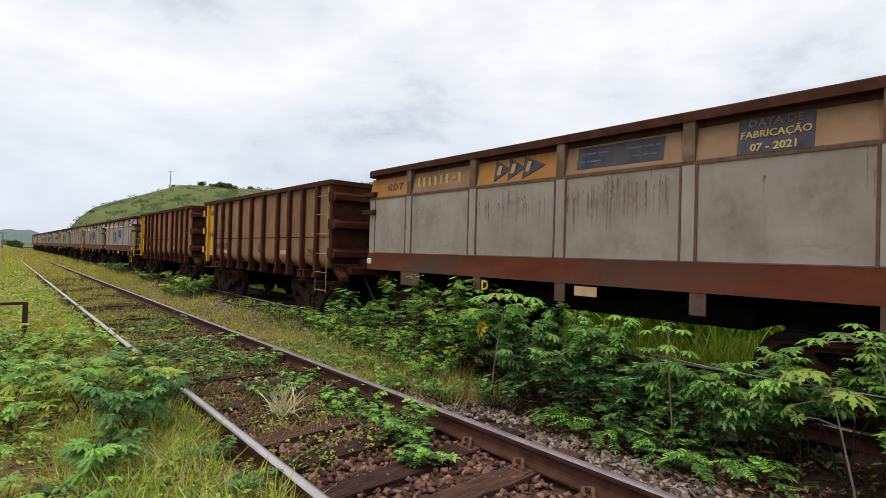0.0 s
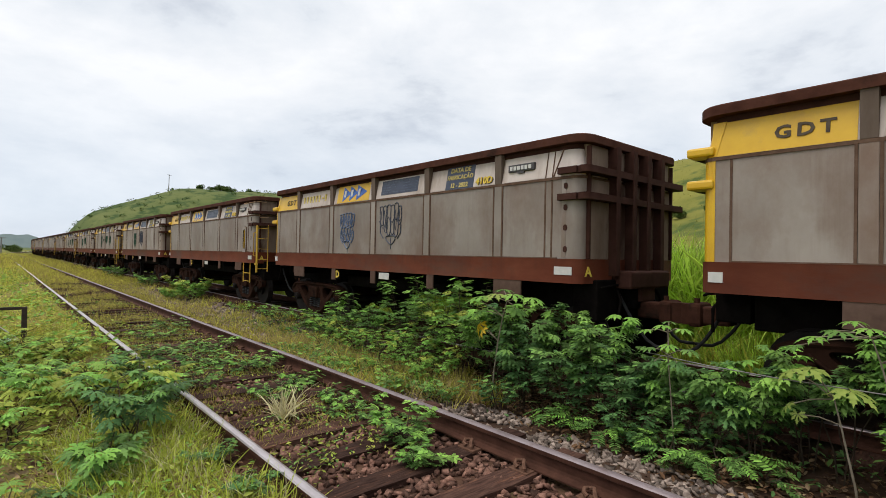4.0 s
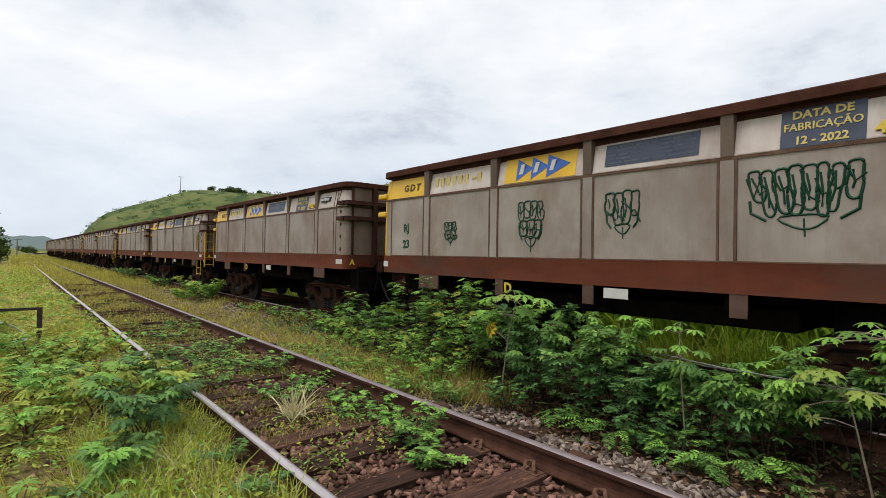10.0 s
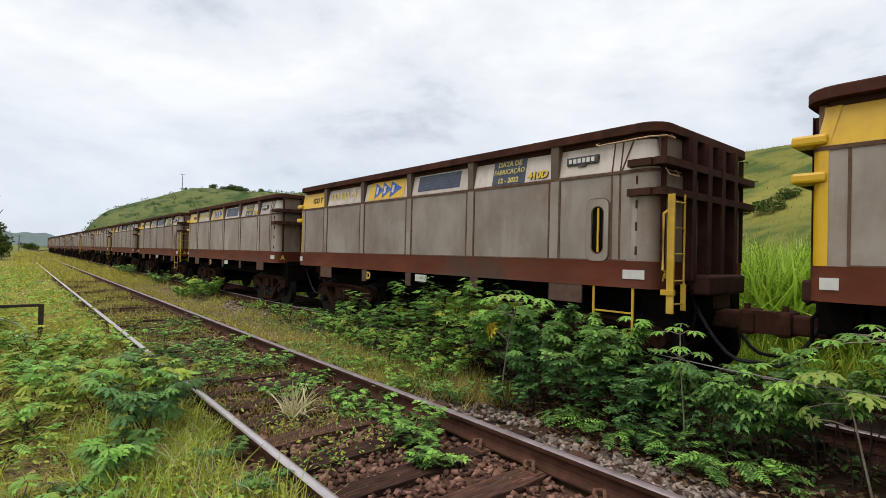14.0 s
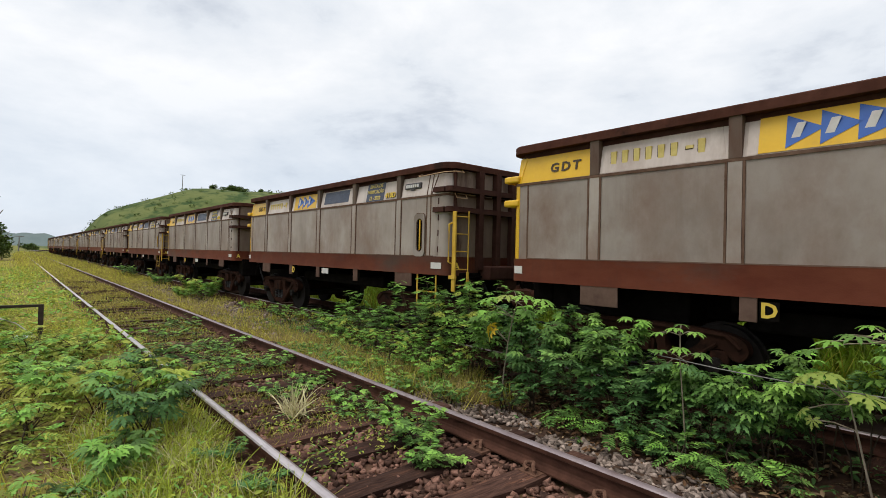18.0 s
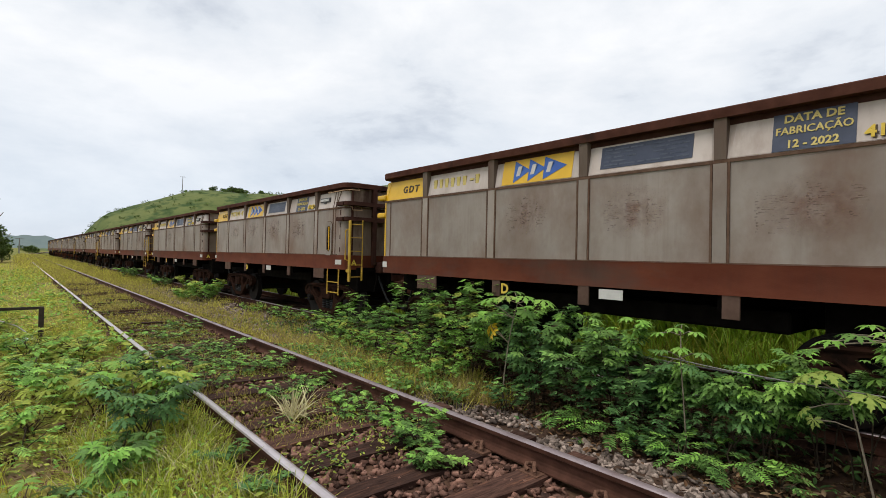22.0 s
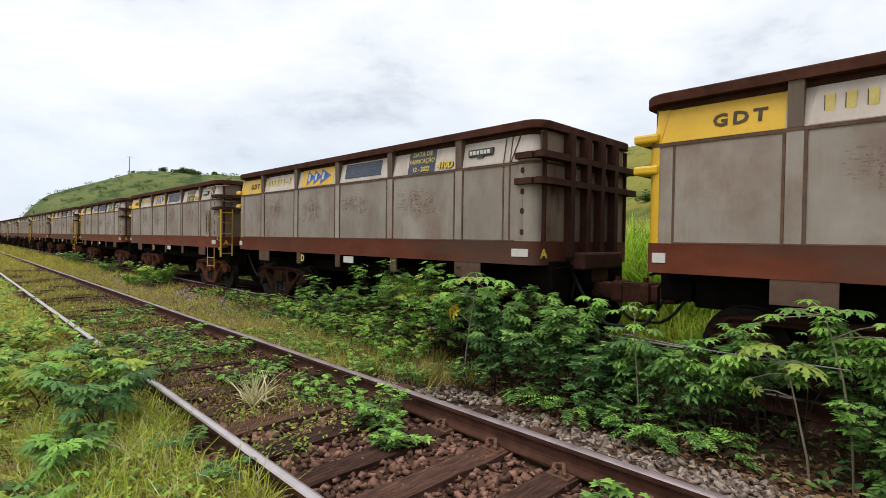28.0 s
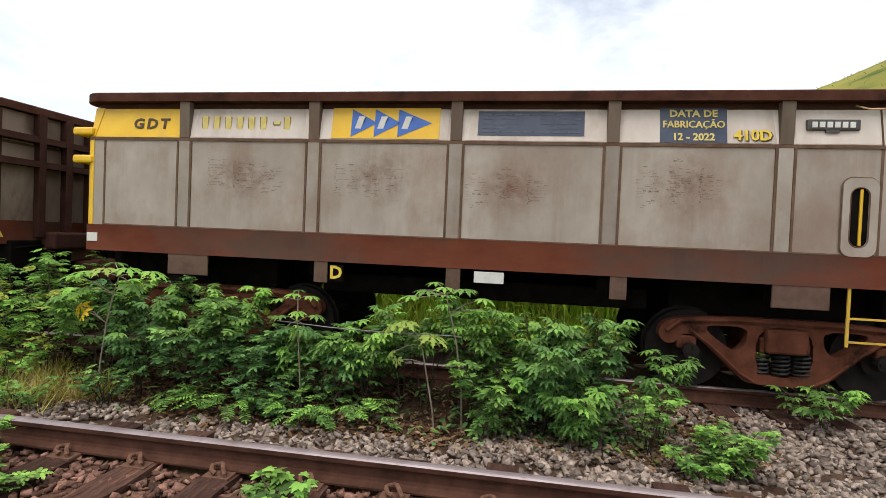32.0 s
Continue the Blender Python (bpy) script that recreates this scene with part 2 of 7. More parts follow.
BRACKET = material("dark_brown_bracket_steel", (0.085, 0.050, 0.038), (0.135, 0.085, 0.065), 0.8, 0.0, 5, 0.1, 80, gloss=0.05)
DATE_GOLD = material("washed_golden_lettering", (0.50, 0.39, 0.12), (0.63, 0.51, 0.20), 0.6, 0, 9, 0.05)
GREEN_SPRAY = material("green_spray_paint", (0.004, 0.036, 0.018), (0.007, 0.055, 0.026), 0.5, 0, 6, 0.02)
BLUE_SPRAY = material("blue_spray_paint", (0.03, 0.058, 0.12), (0.05, 0.085, 0.17), 0.42, 0, 6, 0.02, gloss=0.5)
BLACK_SPRAY = material("black_spray_paint", (0.03, 0.035, 0.05), (0.05, 0.055, 0.08), 0.5, 0, 6, 0.02)
RAIL_SIDE = material("rusted_rail_web", (0.040, 0.017, 0.011), (0.084, 0.037, 0.024), 0.8, 0, 7, 0.2, 60)
RAIL_TOP = material("polished_rail_head", (0.46, 0.40, 0.40), (0.62, 0.56, 0.56), 0.28, 0.7, 3, 0.03, 80, (0.22, 0.14, 0.11), 5, 0.6, stain_soft=0.2)
SLEEPER = material("weathered_dark_timber", (0.026, 0.012, 0.009), (0.088, 0.046, 0.033), 0.85, 0, 5, 0.6, 40, (0.135, 0.062, 0.038), 2, 0.56, (1.2, 9, 9), vary=0.35)
STONE = material("ballast_stone", (0.115, 0.083, 0.066), (0.315, 0.25, 0.208), 0.9, 0, 20, 0.4, 70, island=0.6)
STONE_RED = material("rust_dusted_ballast", (0.085, 0.040, 0.028), (0.225, 0.125, 0.092), 0.9, 0, 20, 0.3, 70, island=0.7)
CLIP = material("rusted_clip_iron", (0.09, 0.045, 0.03), (0.16, 0.085, 0.055), 0.85, 0, 12, 0.3)
SOIL = material("dark_earth_and_litter", (0.042, 0.024, 0.016), (0.088, 0.052, 0.035), 0.95, 0, 2.5, 0.5, 30, (0.09, 0.095, 0.022), 0.6, 0.54, stain_soft=0.2)
FIELD = material("grassed_hillside", (0.115, 0.125, 0.024), (0.25, 0.225, 0.05), 0.95, 0, 0.05, 0.7, 1.2, (0.06, 0.088, 0.02), 0.14, 0.50, stain_soft=0.12)
FAR_FIELD = material("green_far_hillside", (0.075, 0.105, 0.032), (0.15, 0.165, 0.058), 0.95, 0, 0.06, 0.7, 1.2, (0.045, 0.075, 0.024), 0.16, 0.47, stain_soft=0.12)
GRASS = material("green_grass_blade", (0.36, 0.365, 0.045), (0.60, 0.54, 0.115), 0.55, 0, 1.2, 0.0, 30, island=0.6, sub=0.4)
GRASS_LIGHT = material("light_green_grass_blade", (0.34, 0.42, 0.045), (0.60, 0.62, 0.12), 0.55, 0, 1.2, 0.0, 30, island=0.5, sub=0.4)
LEAF_VERGE = material("yellow_green_weed_leaf", (0.235, 0.30, 0.045), (0.41, 0.44, 0.085), 0.6, 0, 2.2, 0.0, 30, island=0.45, sub=0.35, gloss=0.15)
DRY = material("dry_straw_blade", (0.32, 0.24, 0.08), (0.46, 0.37, 0.16), 0.7, 0, 1.2, 0.0, 30, island=0.3, sub=0.3)
REED = material("tall_cane_grass_blade", (0.27, 0.43, 0.04), (0.48, 0.62, 0.09), 0.4, 0, 0.6, 0.0, 30, island=0.5, sub=0.4, gloss=0.3)
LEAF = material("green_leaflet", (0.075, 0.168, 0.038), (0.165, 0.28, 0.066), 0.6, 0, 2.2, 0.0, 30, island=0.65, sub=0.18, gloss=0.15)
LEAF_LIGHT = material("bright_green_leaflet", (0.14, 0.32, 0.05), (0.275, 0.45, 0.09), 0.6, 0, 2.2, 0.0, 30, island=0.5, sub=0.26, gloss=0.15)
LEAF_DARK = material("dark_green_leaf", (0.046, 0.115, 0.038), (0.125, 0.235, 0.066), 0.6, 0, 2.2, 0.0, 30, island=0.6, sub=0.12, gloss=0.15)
STRAW = material("pale_straw_blade", (0.50, 0.46, 0.24), (0.66, 0.60, 0.36), 0.7, 0, 1.2, 0.0, 30, island=0.25, sub=0.3)
LITTER = material("brown_dead_leaf", (0.075, 0.038, 0.02), (0.15, 0.085, 0.045), 0.9, 0, 9, 0.0, 30, island=0.5)
LITTER_PALE = material("pale_dead_leaf", (0.17, 0.112, 0.06), (0.27, 0.19, 0.112), 0.9, 0, 9, 0.0, 30, island=0.4)
LEAF_PALE = material("pale_yellowish_leaf", (0.24, 0.33, 0.06), (0.36, 0.43, 0.10), 0.5, 0, 9, 0.0, 30, sub=0.3)
LEAF_YELLOW = material("yellow_dying_leaf", (0.62, 0.42, 0.02), (0.75, 0.55, 0.04), 0.5, 0, 9, 0.0, 30, sub=0.3)
STEM = material("greyish_brown_stem", (0.15, 0.12, 0.085), (0.27, 0.23, 0.17), 0.85, 0, 9, 0.2)
SHRUB_STEM = material("dark_brown_shrub_stem", (0.035, 0.025, 0.017), (0.075, 0.055, 0.036), 0.85, 0, 9, 0.2)
FAR_TREE = material("distant_tree_foliage", (0.055, 0.095, 0.02), (0.105, 0.15, 0.036), 0.8, 0, 0.4, 0.0, 5, island=0.4)
FAR_HILL = material("hazy_distant_hills", (0.13, 0.17, 0.17), (0.17, 0.21, 0.20), 1.0, 0, 0.01, 0.0, 1)
POLE = material("weathered_grey_pole", (0.16, 0.15, 0.14), (0.26, 0.245, 0.23), 0.85, 0, 5, 0.1)
IRON = material("dark_rusted_iron_post", (0.03, 0.024, 0.02), (0.06, 0.045, 0.036), 0.8, 0, 9, 0.2)
TRACK_SOIL = material("rust_stained_track_earth", (0.065, 0.032, 0.022), (0.13, 0.072, 0.046), 0.95, 0, 3.5, 0.6, 40, (0.11, 0.11, 0.028), 0.8, 0.56, stain_soft=0.2)
VERGE = material("grassy_verge_earth", (0.17, 0.16, 0.035), (0.30, 0.25, 0.065), 0.95, 0, 3.5, 0.8, 30, (0.17, 0.115, 0.075), 1.3, 0.52, stain_soft=0.15)
HILL_GRASS = material("olive_hill_grass", (0.13, 0.14, 0.02), (0.26, 0.24, 0.042), 0.8, 0, 0.08, 0.0, 5, island=0.35, sub=0.2)
SCRAP = material("pale_plastic_film", (0.45, 0.52, 0.55), (0.62, 0.68, 0.70), 0.4, 0, 6, 0.05)
RAIL_DULL = material("dull_worn_rail_head", (0.19, 0.145, 0.145), (0.30, 0.25, 0.255), 0.42, 0.35, 3, 0.05, 80, (0.13, 0.075, 0.055), 5, 0.55, stain_soft=0.2)


def patchy(m, scale, low, high):
    """Lets a thin coat show the surface under it in places."""
    t = m.node_tree
    noise_node, ramp = t.nodes.new("ShaderNodeTexNoise"), t.nodes.new("ShaderNodeMapRange")
    noise_node.inputs["Scale"].default_value, noise_node.inputs["Detail"].default_value = scale, 5.0
    ramp.inputs["From Min"].default_value, ramp.inputs["From Max"].default_value = low, high
    t.links.new(noise_node.outputs[0], ramp.inputs["Value"])
    t.links.new(ramp.outputs[0], t.nodes["Principled BSDF"].inputs["Alpha"])
    return m


def blotted(m, gain, stretch):
    """A thin stain on a unit disc that thins out to its rim and breaks up in places."""
    t = m.node_tree
    link = t.links.new
    co, info = t.nodes.new("ShaderNodeTexCoord"), t.nodes.new("ShaderNodeObjectInfo")
    size, rim = t.nodes.new("ShaderNodeVectorMath"), t.nodes.new("ShaderNodeMapRange")
    size.operation = "LENGTH"
    link(co.outputs["Object"], size.inputs[0])
    link(size.outputs["Value"], rim.inputs["Value"])
    rim.inputs["From Min"].default_value, rim.inputs["From Max"].default_value = 1.0, 0.1
    mp, noise_node, far = t.nodes.new("ShaderNodeMapping"), t.nodes.new("ShaderNodeTexNoise"), t.nodes.new("ShaderNodeMath")
    far.operation = "MULTIPLY"
    far.inputs[1].default_value = 40.0
    link(info.outputs["Random"], far.inputs[0])
    link(far.outputs[0], mp.inputs["Location"])
    mp.inputs["Scale"].default_value = stretch
    link(co.outputs["Object"], mp.inputs["Vector"])
    link(mp.outputs[0], noise_node.inputs["Vector"])
    noise_node.inputs["Scale"].default_value, noise_node.inputs["Detail"].default_value, noise_node.inputs["Roughness"].default_value = 2.0, 8.0, 0.7
    broken, mul = t.nodes.new("ShaderNodeMapRange"), t.nodes.new("ShaderNodeMath")
    broken.inputs["From Min"].default_value, broken.inputs["From Max"].default_value, broken.inputs["To Max"].default_value = 0.40, 0.66, gain
    link(noise_node.outputs[0], broken.inputs["Value"])
    mul.operation = "MULTIPLY"
    link(rim.outputs[0], mul.inputs[0])
    link(broken.outputs[0], mul.inputs[1])
    link(mul.outputs[0], t.nodes["Principled BSDF"].inputs["Alpha"])
    return m


SCUFF = blotted(material("rubbed_red_brown_scuff", (0.20, 0.08, 0.052), (0.25, 0.12, 0.082), 0.6, 0, 3, 0.05), 0.5, (1, 1.6, 1.3))
SMUDGE = blotted(material("brown_smudge", (0.13, 0.085, 0.052), (0.18, 0.12, 0.078), 0.8, 0, 3, 0.05), 0.26, (1, 1.6, 1.6))
SCRATCH = patchy(material("dark_rust_scratch", (0.16, 0.082, 0.06), (0.21, 0.122, 0.094), 0.7, 0, 6, 0.05), 18.0, 0.36, 1.0)
RUN = patchy(material("rust_run", (0.16, 0.092, 0.05), (0.21, 0.125, 0.07), 0.85, 0, 9, 0.1), 14.0, 0.35, 0.65)


# ---- mesh helpers ----
def part(name, bm, mat, parent=None, label="", smooth=False):
    me = bm
    if isinstance(bm, bmesh.types.BMesh):
        me = bpy.data.meshes.new(name)
        bmesh.ops.recalc_face_normals(bm, faces=bm.faces)
        bm.to_mesh(me)
        bm.free()
    if mat and not me.materials:
        me.materials.append(mat)
    if smooth:
        me.polygons.foreach_set("use_smooth", np.ones(len(me.polygons), bool))
        me.set_sharp_from_angle(angle=radians(32))
    ob = new(name, me)
    if parent:
        ob.parent = parent
    if label:
        tagged(ob, label)
    return ob


def raw(name, verts, faces, mat, parent=None, label="", smooth=False):
    me = bpy.data.meshes.new(name)
    me.from_pydata(verts, [], faces)
    me.materials.append(mat)
    return part(name, me, None, parent, label, smooth)


def empty(name, m=None):
    ob = new(name)
    ob.empty_display_size = 0.3
    if m:
        ob.matrix_basis = m
    return ob


def box(bm, x0, x1, y0, y1, z0, z1, bevel=0.0):
    m = Matrix.Translation(((x0 + x1) / 2, (y0 + y1) / 2, (z0 + z1) / 2)) @ Matrix.Diagonal((abs(x1 - x0), abs(y1 - y0), abs(z1 - z0), 1))
    made = bmesh.ops.create_cube(bm, size=1, matrix=m)
    if bevel:
        edges = list({e for v in made["verts"] for e in v.link_edges})
        bmesh.ops.bevel(bm, geom=edges, offset=bevel, segments=2, affect="EDGES", profile=0.5)
    return bm


def boxed(x0, x1, y0, y1, z0, z1, bevel=0.0):
    return box(bmesh.new(), x0, x1, y0, y1, z0, z1, bevel)


def tube(bm, path, r, sides=8, ends=None):
    """A round bar along a list of points; ends: a second radius at its end."""
    pts = [Vector(p) for p in path]
    rings = []
    for i, p in enumerate(pts):
        d = (pts[min(i + 1, len(pts) - 1)] - pts[max(i - 1, 0)]).normalized()
        side = d.cross(Vector((0, 0, 1)))
        if side.length < 1e-3:
            side = Vector((1, 0, 0))
        side.normalize()
        up = side.cross(d)
        rr = r if ends is None else r + (ends - r) * i / (len(pts) - 1)
        rings.append([bm.verts.new(p + rr * (math.cos(a) * side + math.sin(a) * up)) for a in (2 * math.pi * k / sides for k in range(sides))])
    for a, b in zip(rings, rings[1:]):
        for k in range(sides):
            bm.faces.new((a[k], a[(k + 1) % sides], b[(k + 1) % sides], b[k]))
    bm.faces.new(rings[0][::-1])
    bm.faces.new(rings[-1])
    return bm


def prism(bm, outline, axis, lo, hi):
    """An outline of two coordinates drawn out along the axis x, y or z."""
    def at(a, b, c):
        return {"x": (c, a, b), "y": (a, c, b), "z": (a, b, c)}[axis]
    low = [bm.verts.new(at(a, b, lo)) for a, b in outline]
    high = [bm.verts.new(at(a, b, hi)) for a, b in outline]
    n = len(outline)
    for k in range(n):
        bm.faces.new((low[k], low[(k + 1) % n], high[(k + 1) % n], high[k]))
    bm.faces.new(low[::-1])
    bm.faces.new(high)
    return bm


def rounded(hw, hl, r, steps=8):
    """A rectangle with rounded corners, half width hw and half length hl, as a list of points."""
    pts = []
    for cx, cy, a0 in ((hw - r, hl - r, 0), (-hw + r, hl - r, 90), (-hw + r, -hl + r, 180), (hw - r, -hl + r, 270)):
        first, last = radians(a0), radians(a0 + 90)
        pts.append((cx + r * math.cos(first) + 0.004 * math.sin(first), cy + r * math.sin(first) - 0.004 * math.cos(first)))
        for s in range(steps + 1):
            a = radians(a0 + 90 * s / steps)
            pts.append((cx + r * math.cos(a), cy + r * math.sin(a)))
        pts.append((cx + r * math.cos(last) - 0.004 * math.sin(last), cy + r * math.sin(last) + 0.004 * math.cos(last)))
    return pts


def skin(bm, loops, close=False):
    """Faces between rings of (points, height); close joins the last ring to the first."""
    rings = [[bm.verts.new((x, y, z)) for x, y in pts] for pts, z in loops]
    pairs = list(zip(rings, rings[1:])) + ([(rings[-1], rings[0])] if close else [])
    for a, b in pairs:
        n = len(a)
        for k in range(n):
            bm.faces.new((a[k], a[(k + 1) % n], b[(k + 1) % n], b[k]))
    return rings


def lettered(text, size, mat, name, extrude=0.003, spacing=1.0):
    """Text as a mesh that stands upright, reads from the -x side and is centred on its own origin."""
    cu = bpy.data.curves.new(name, "FONT")
    cu.body, cu.size, cu.extrude, cu.align_x, cu.align_y = text, size, extrude, "CENTER", "CENTER"
    cu.space_character = spacing
    cu.resolution_u, cu.offset = 2, (0.03 if text.isascii() else 0.0) * size
    ob = bpy.data.objects.new(name, cu)
    scene.collection.objects.link(ob)
    bpy.context.view_layer.update()
    me = bpy.data.meshes.new_from_object(ob.evaluated_get(bpy.context.evaluated_depsgraph_get()))
    bpy.data.objects.remove(ob)
    bpy.data.curves.remove(cu)
    # reading direction runs towards -y when seen from -x
    if not text.isascii():
        # thicken accented writing with a second, slightly shifted copy
        bm = bmesh.new()
        bm.from_mesh(me)
        made = bmesh.ops.duplicate(bm, geom=bm.verts[:] + bm.edges[:] + bm.faces[:])
        bmesh.ops.translate(bm, vec=(0.045 * size, 0.012 * size, 0.0008), verts=[g for g in made["geom"] if isinstance(g, bmesh.types.BMVert)])
        bm.to_mesh(me)
        bm.free()
    me.transform(Matrix(((0, 0, -1, 0), (-1, 0, 0, 0), (0, 1, 0, 0), (0, 0, 0, 1))))
    me.materials.clear()
    me.materials.append(mat)
    me.name = name
    return me


rnd = random.Random(7)

# ---- ground ----
RIDGE = [(18, 262, 5), (30, 250, 12.5), (44, 241, 22), (58, 233, 27.3), (80, 222, 26.5), (98, 212, 27), (112, 165, 28), (122, 112, 27.5),
         (122, 57, 23.5), (118, 28, 24), (114, 12, 23.5), (96, -20, 20.5), (86, -42, 21.5), (80, -52, 27), (64, -66, 33), (20, -110, 30)]


def hill(x, y):
    """Height of the hills at arrays x, y: a ridge that falls off to both sides."""
    best, high = np.full(x.shape, 1e9), np.zeros(x.shape)
    weight = np.zeros(x.shape)
    for (ax, ay, ah), (bx, by, bh) in zip(RIDGE, RIDGE[1:]):
        dx, dy = bx - ax, by - ay
        s = np.clip(((x - ax) * dx + (y - ay) * dy) / (dx * dx + dy * dy), 0, 1)
        d = np.hypot(x - ax - s * dx, y - ay - s * dy)
        w = 1 / (d + 3) ** 4
        high += w * (ah + s * (bh - ah))
        weight += w
        best = np.minimum(best, d)
    high /= weight
    reach = np.clip(1.1 - best / 72, 0, 1)
    reach = np.minimum(reach, 1)
    rise = reach * reach * (3 - 2 * reach)
    keep = np.clip((x - 9) / 14, 0, 1)
    return high * rise * keep * keep * (3 - 2 * keep)


def shelf(x):
    """The cross-section of the railway bed at arrays x."""
    return np.interp(x, [-60, -6, -3.4, -2.7, -2.2, -1.82, -1.60, 0.2, 0.55, 1.0, 1.6, 1.95, 2.3, 5.1, 5.6, 7.0, 10, 20, 40],
                     [-0.5, -0.42, -0.32, -0.26, -0.16, -0.13, -0.235, -0.235, -0.28, -0.35, -0.41, -0.38, -0.315, -0.315, -0.45, -0.85, -0.8, -0.4, -0.3])


def bend(y):
    """How far the line swings to the right at distance y."""
    return np.maximum(y - 120, 0) ** 2 / (2 * 740)


def level(x, y):
    x, y = np.asarray(x, float), np.asarray(y, float)
    xs = x - bend(np.minimum(y, 260))
    lump = 0.03 * np.sin(x * 2.1 + 0.7 * np.sin(y * 1.3)) * np.sin(y * 1.7 + x) * ((xs < -2.4) | (xs > 5.7) | ((xs > 0.8) & (xs < 1.9)))
    return shelf(xs) + lump + hill(x, y)


def spread(lo, hi, fine_lo, fine_hi, step, grow):
    a, s = [fine_lo], step
    while a[-1] > lo:
        s *= grow
        a.append(max(a[-1] - s, lo))
    b, s = list(np.arange(fine_lo + step, fine_hi, step)), step
    while b[-1] < hi:
        s *= grow
        b.append(min(b[-1] + s, hi))
    return np.array(a[::-1] + b)


def sheet(name, xs, ys, zs, mats, pick):
    n, m = len(xs), len(ys)
    gx, gy = np.meshgrid(xs, ys)
    verts = np.column_stack([gx.ravel(), gy.ravel(), zs(gx, gy).ravel()])
    i = (np.arange(m - 1)[:, None] * n + np.arange(n - 1)[None]).ravel()
    faces = np.column_stack([i, i + 1, i + n + 1, i + n])
    me = bpy.data.meshes.new(name)
    me.from_pydata(verts.tolist(), [], faces.tolist())
    for mt in mats:
        me.materials.append(mt)
    c = verts[faces].mean(1)
    me.polygons.foreach_set("material_index", pick(c).astype(np.int32))
    me.polygons.foreach_set("use_smooth", np.ones(len(faces), bool))
    return new(name, me)


ground = sheet("ground", spread(-2500, 2500, -8, 8, 0.22, 1.13), spread(-900, 4500, -2, 34, 0.4, 1.06), level, [SOIL, FIELD, TRACK_SOIL, VERGE, FAR_FIELD],
               lambda c: np.where((c[:, 1] > 150) & (c[:, 0] > 12), 4, np.where((c[:, 0] > 7.5 + bend(np.minimum(c[:, 1], 260))) | (c[:, 0] < -12) | (c[:, 1] > 90), 1, np.where((c[:, 0] > -1.75) & (c[:, 0] < 0.35) & (c[:, 1] < 24), 2, np.where((c[:, 0] < -1.7) | (c[:, 1] > 14) & (c[:, 0] < 2.4) | (c[:, 1] > 4.8) & (c[:, 0] < 1.35), 3, 0)))))
tagged(ground, "soil and grassed land with a green ridge", "ground", kind="structure")

# ---- tracks ----
# TRAIN_Z is the height from which the wagons are measured, TRAIN_RAIL the top of their rails
GAUGE, TRAIN_X, TRAIN_Z, TRAIN_RAIL = 1.67, 3.66, -0.25, -0.075


def rail_mesh(name, x, z, y0, y1, mat_side, mat_top, parent, label):
    half = [(0.072, 0), (0.072, 0.012), (0.018, 0.03), (0.009, 0.05), (0.009, 0.115), (0.034, 0.128), (0.036, 0.158), (0.028, 0.168), (0.012, 0.172)]
    outline = [(a, b - 0.172) for a, b in half] + [(-a, b - 0.172) for a, b in half[::-1]]
    ys = list(np.arange(y0, 120, 20)) + list(np.arange(120, y1, 8)) + [y1]
    verts, faces, n = [], [], len(outline)
    for y in ys:
        s = float(bend(np.array(y)))
        verts += [(x + a + s, y, z + b) for a, b in outline]
    for i in range(len(ys) - 1):
        for k in range(n):
            faces.append((i * n + k, i * n + (k + 1) % n, (i + 1) * n + (k + 1) % n, (i + 1) * n + k))
    faces.append(tuple(range(n))[::-1])
    me = bpy.data.meshes.new(name)
    me.from_pydata(verts, [], faces)
    me.materials.append(mat_side)
    me.materials.append(mat_top)
    for p in me.polygons:
        if p.center.z > z - 0.008 and p.normal.z > 0.3 or (p.center.z > z - 0.012):
            p.material_index = 1
    return part(name, me, None, parent, label)


near_track = tagged(empty("near_railway_track"), "overgrown railway track with rusted rails on old timber sleepers", "railway track", kind="structure")
train_track = tagged(empty("train_railway_track"), "railway track under the goods train, hidden by weeds", "railway track", kind="structure")
for x, head in ((-GAUGE, RAIL_TOP), (0.0, RAIL_DULL)):
    rail_mesh("rail", x, 0.0, -30, 230, RAIL_SIDE, head, near_track, "rusted rail with a worn bright head")
for x in (TRAIN_X - GAUGE / 2, TRAIN_X + GAUGE / 2):
    rail_mesh("rail", x, TRAIN_RAIL, -30, 230, RAIL_SIDE, RAIL_DULL, train_track, "rail with a worn bright head")

# ---- wagons: local x across (near side is -x), y along (rear is +y), z from the rail top ----
LEN, HW = 9.15, 1.29
HL = LEN / 2
POSTS = [1.27, 2.89, 4.52, 6.16, 7.80]


def along(u):
    return HL - u


def softened(pts, rounds=2):
    """A closed outline with its corners cut to curves."""
    for _ in range(rounds):
        pts = [(a[0] * w + b[0] * (1 - w), a[1] * w + b[1] * (1 - w)) for a, b in zip(pts, pts[1:] + pts[:1]) for w in (0.78, 0.22)]
    return pts


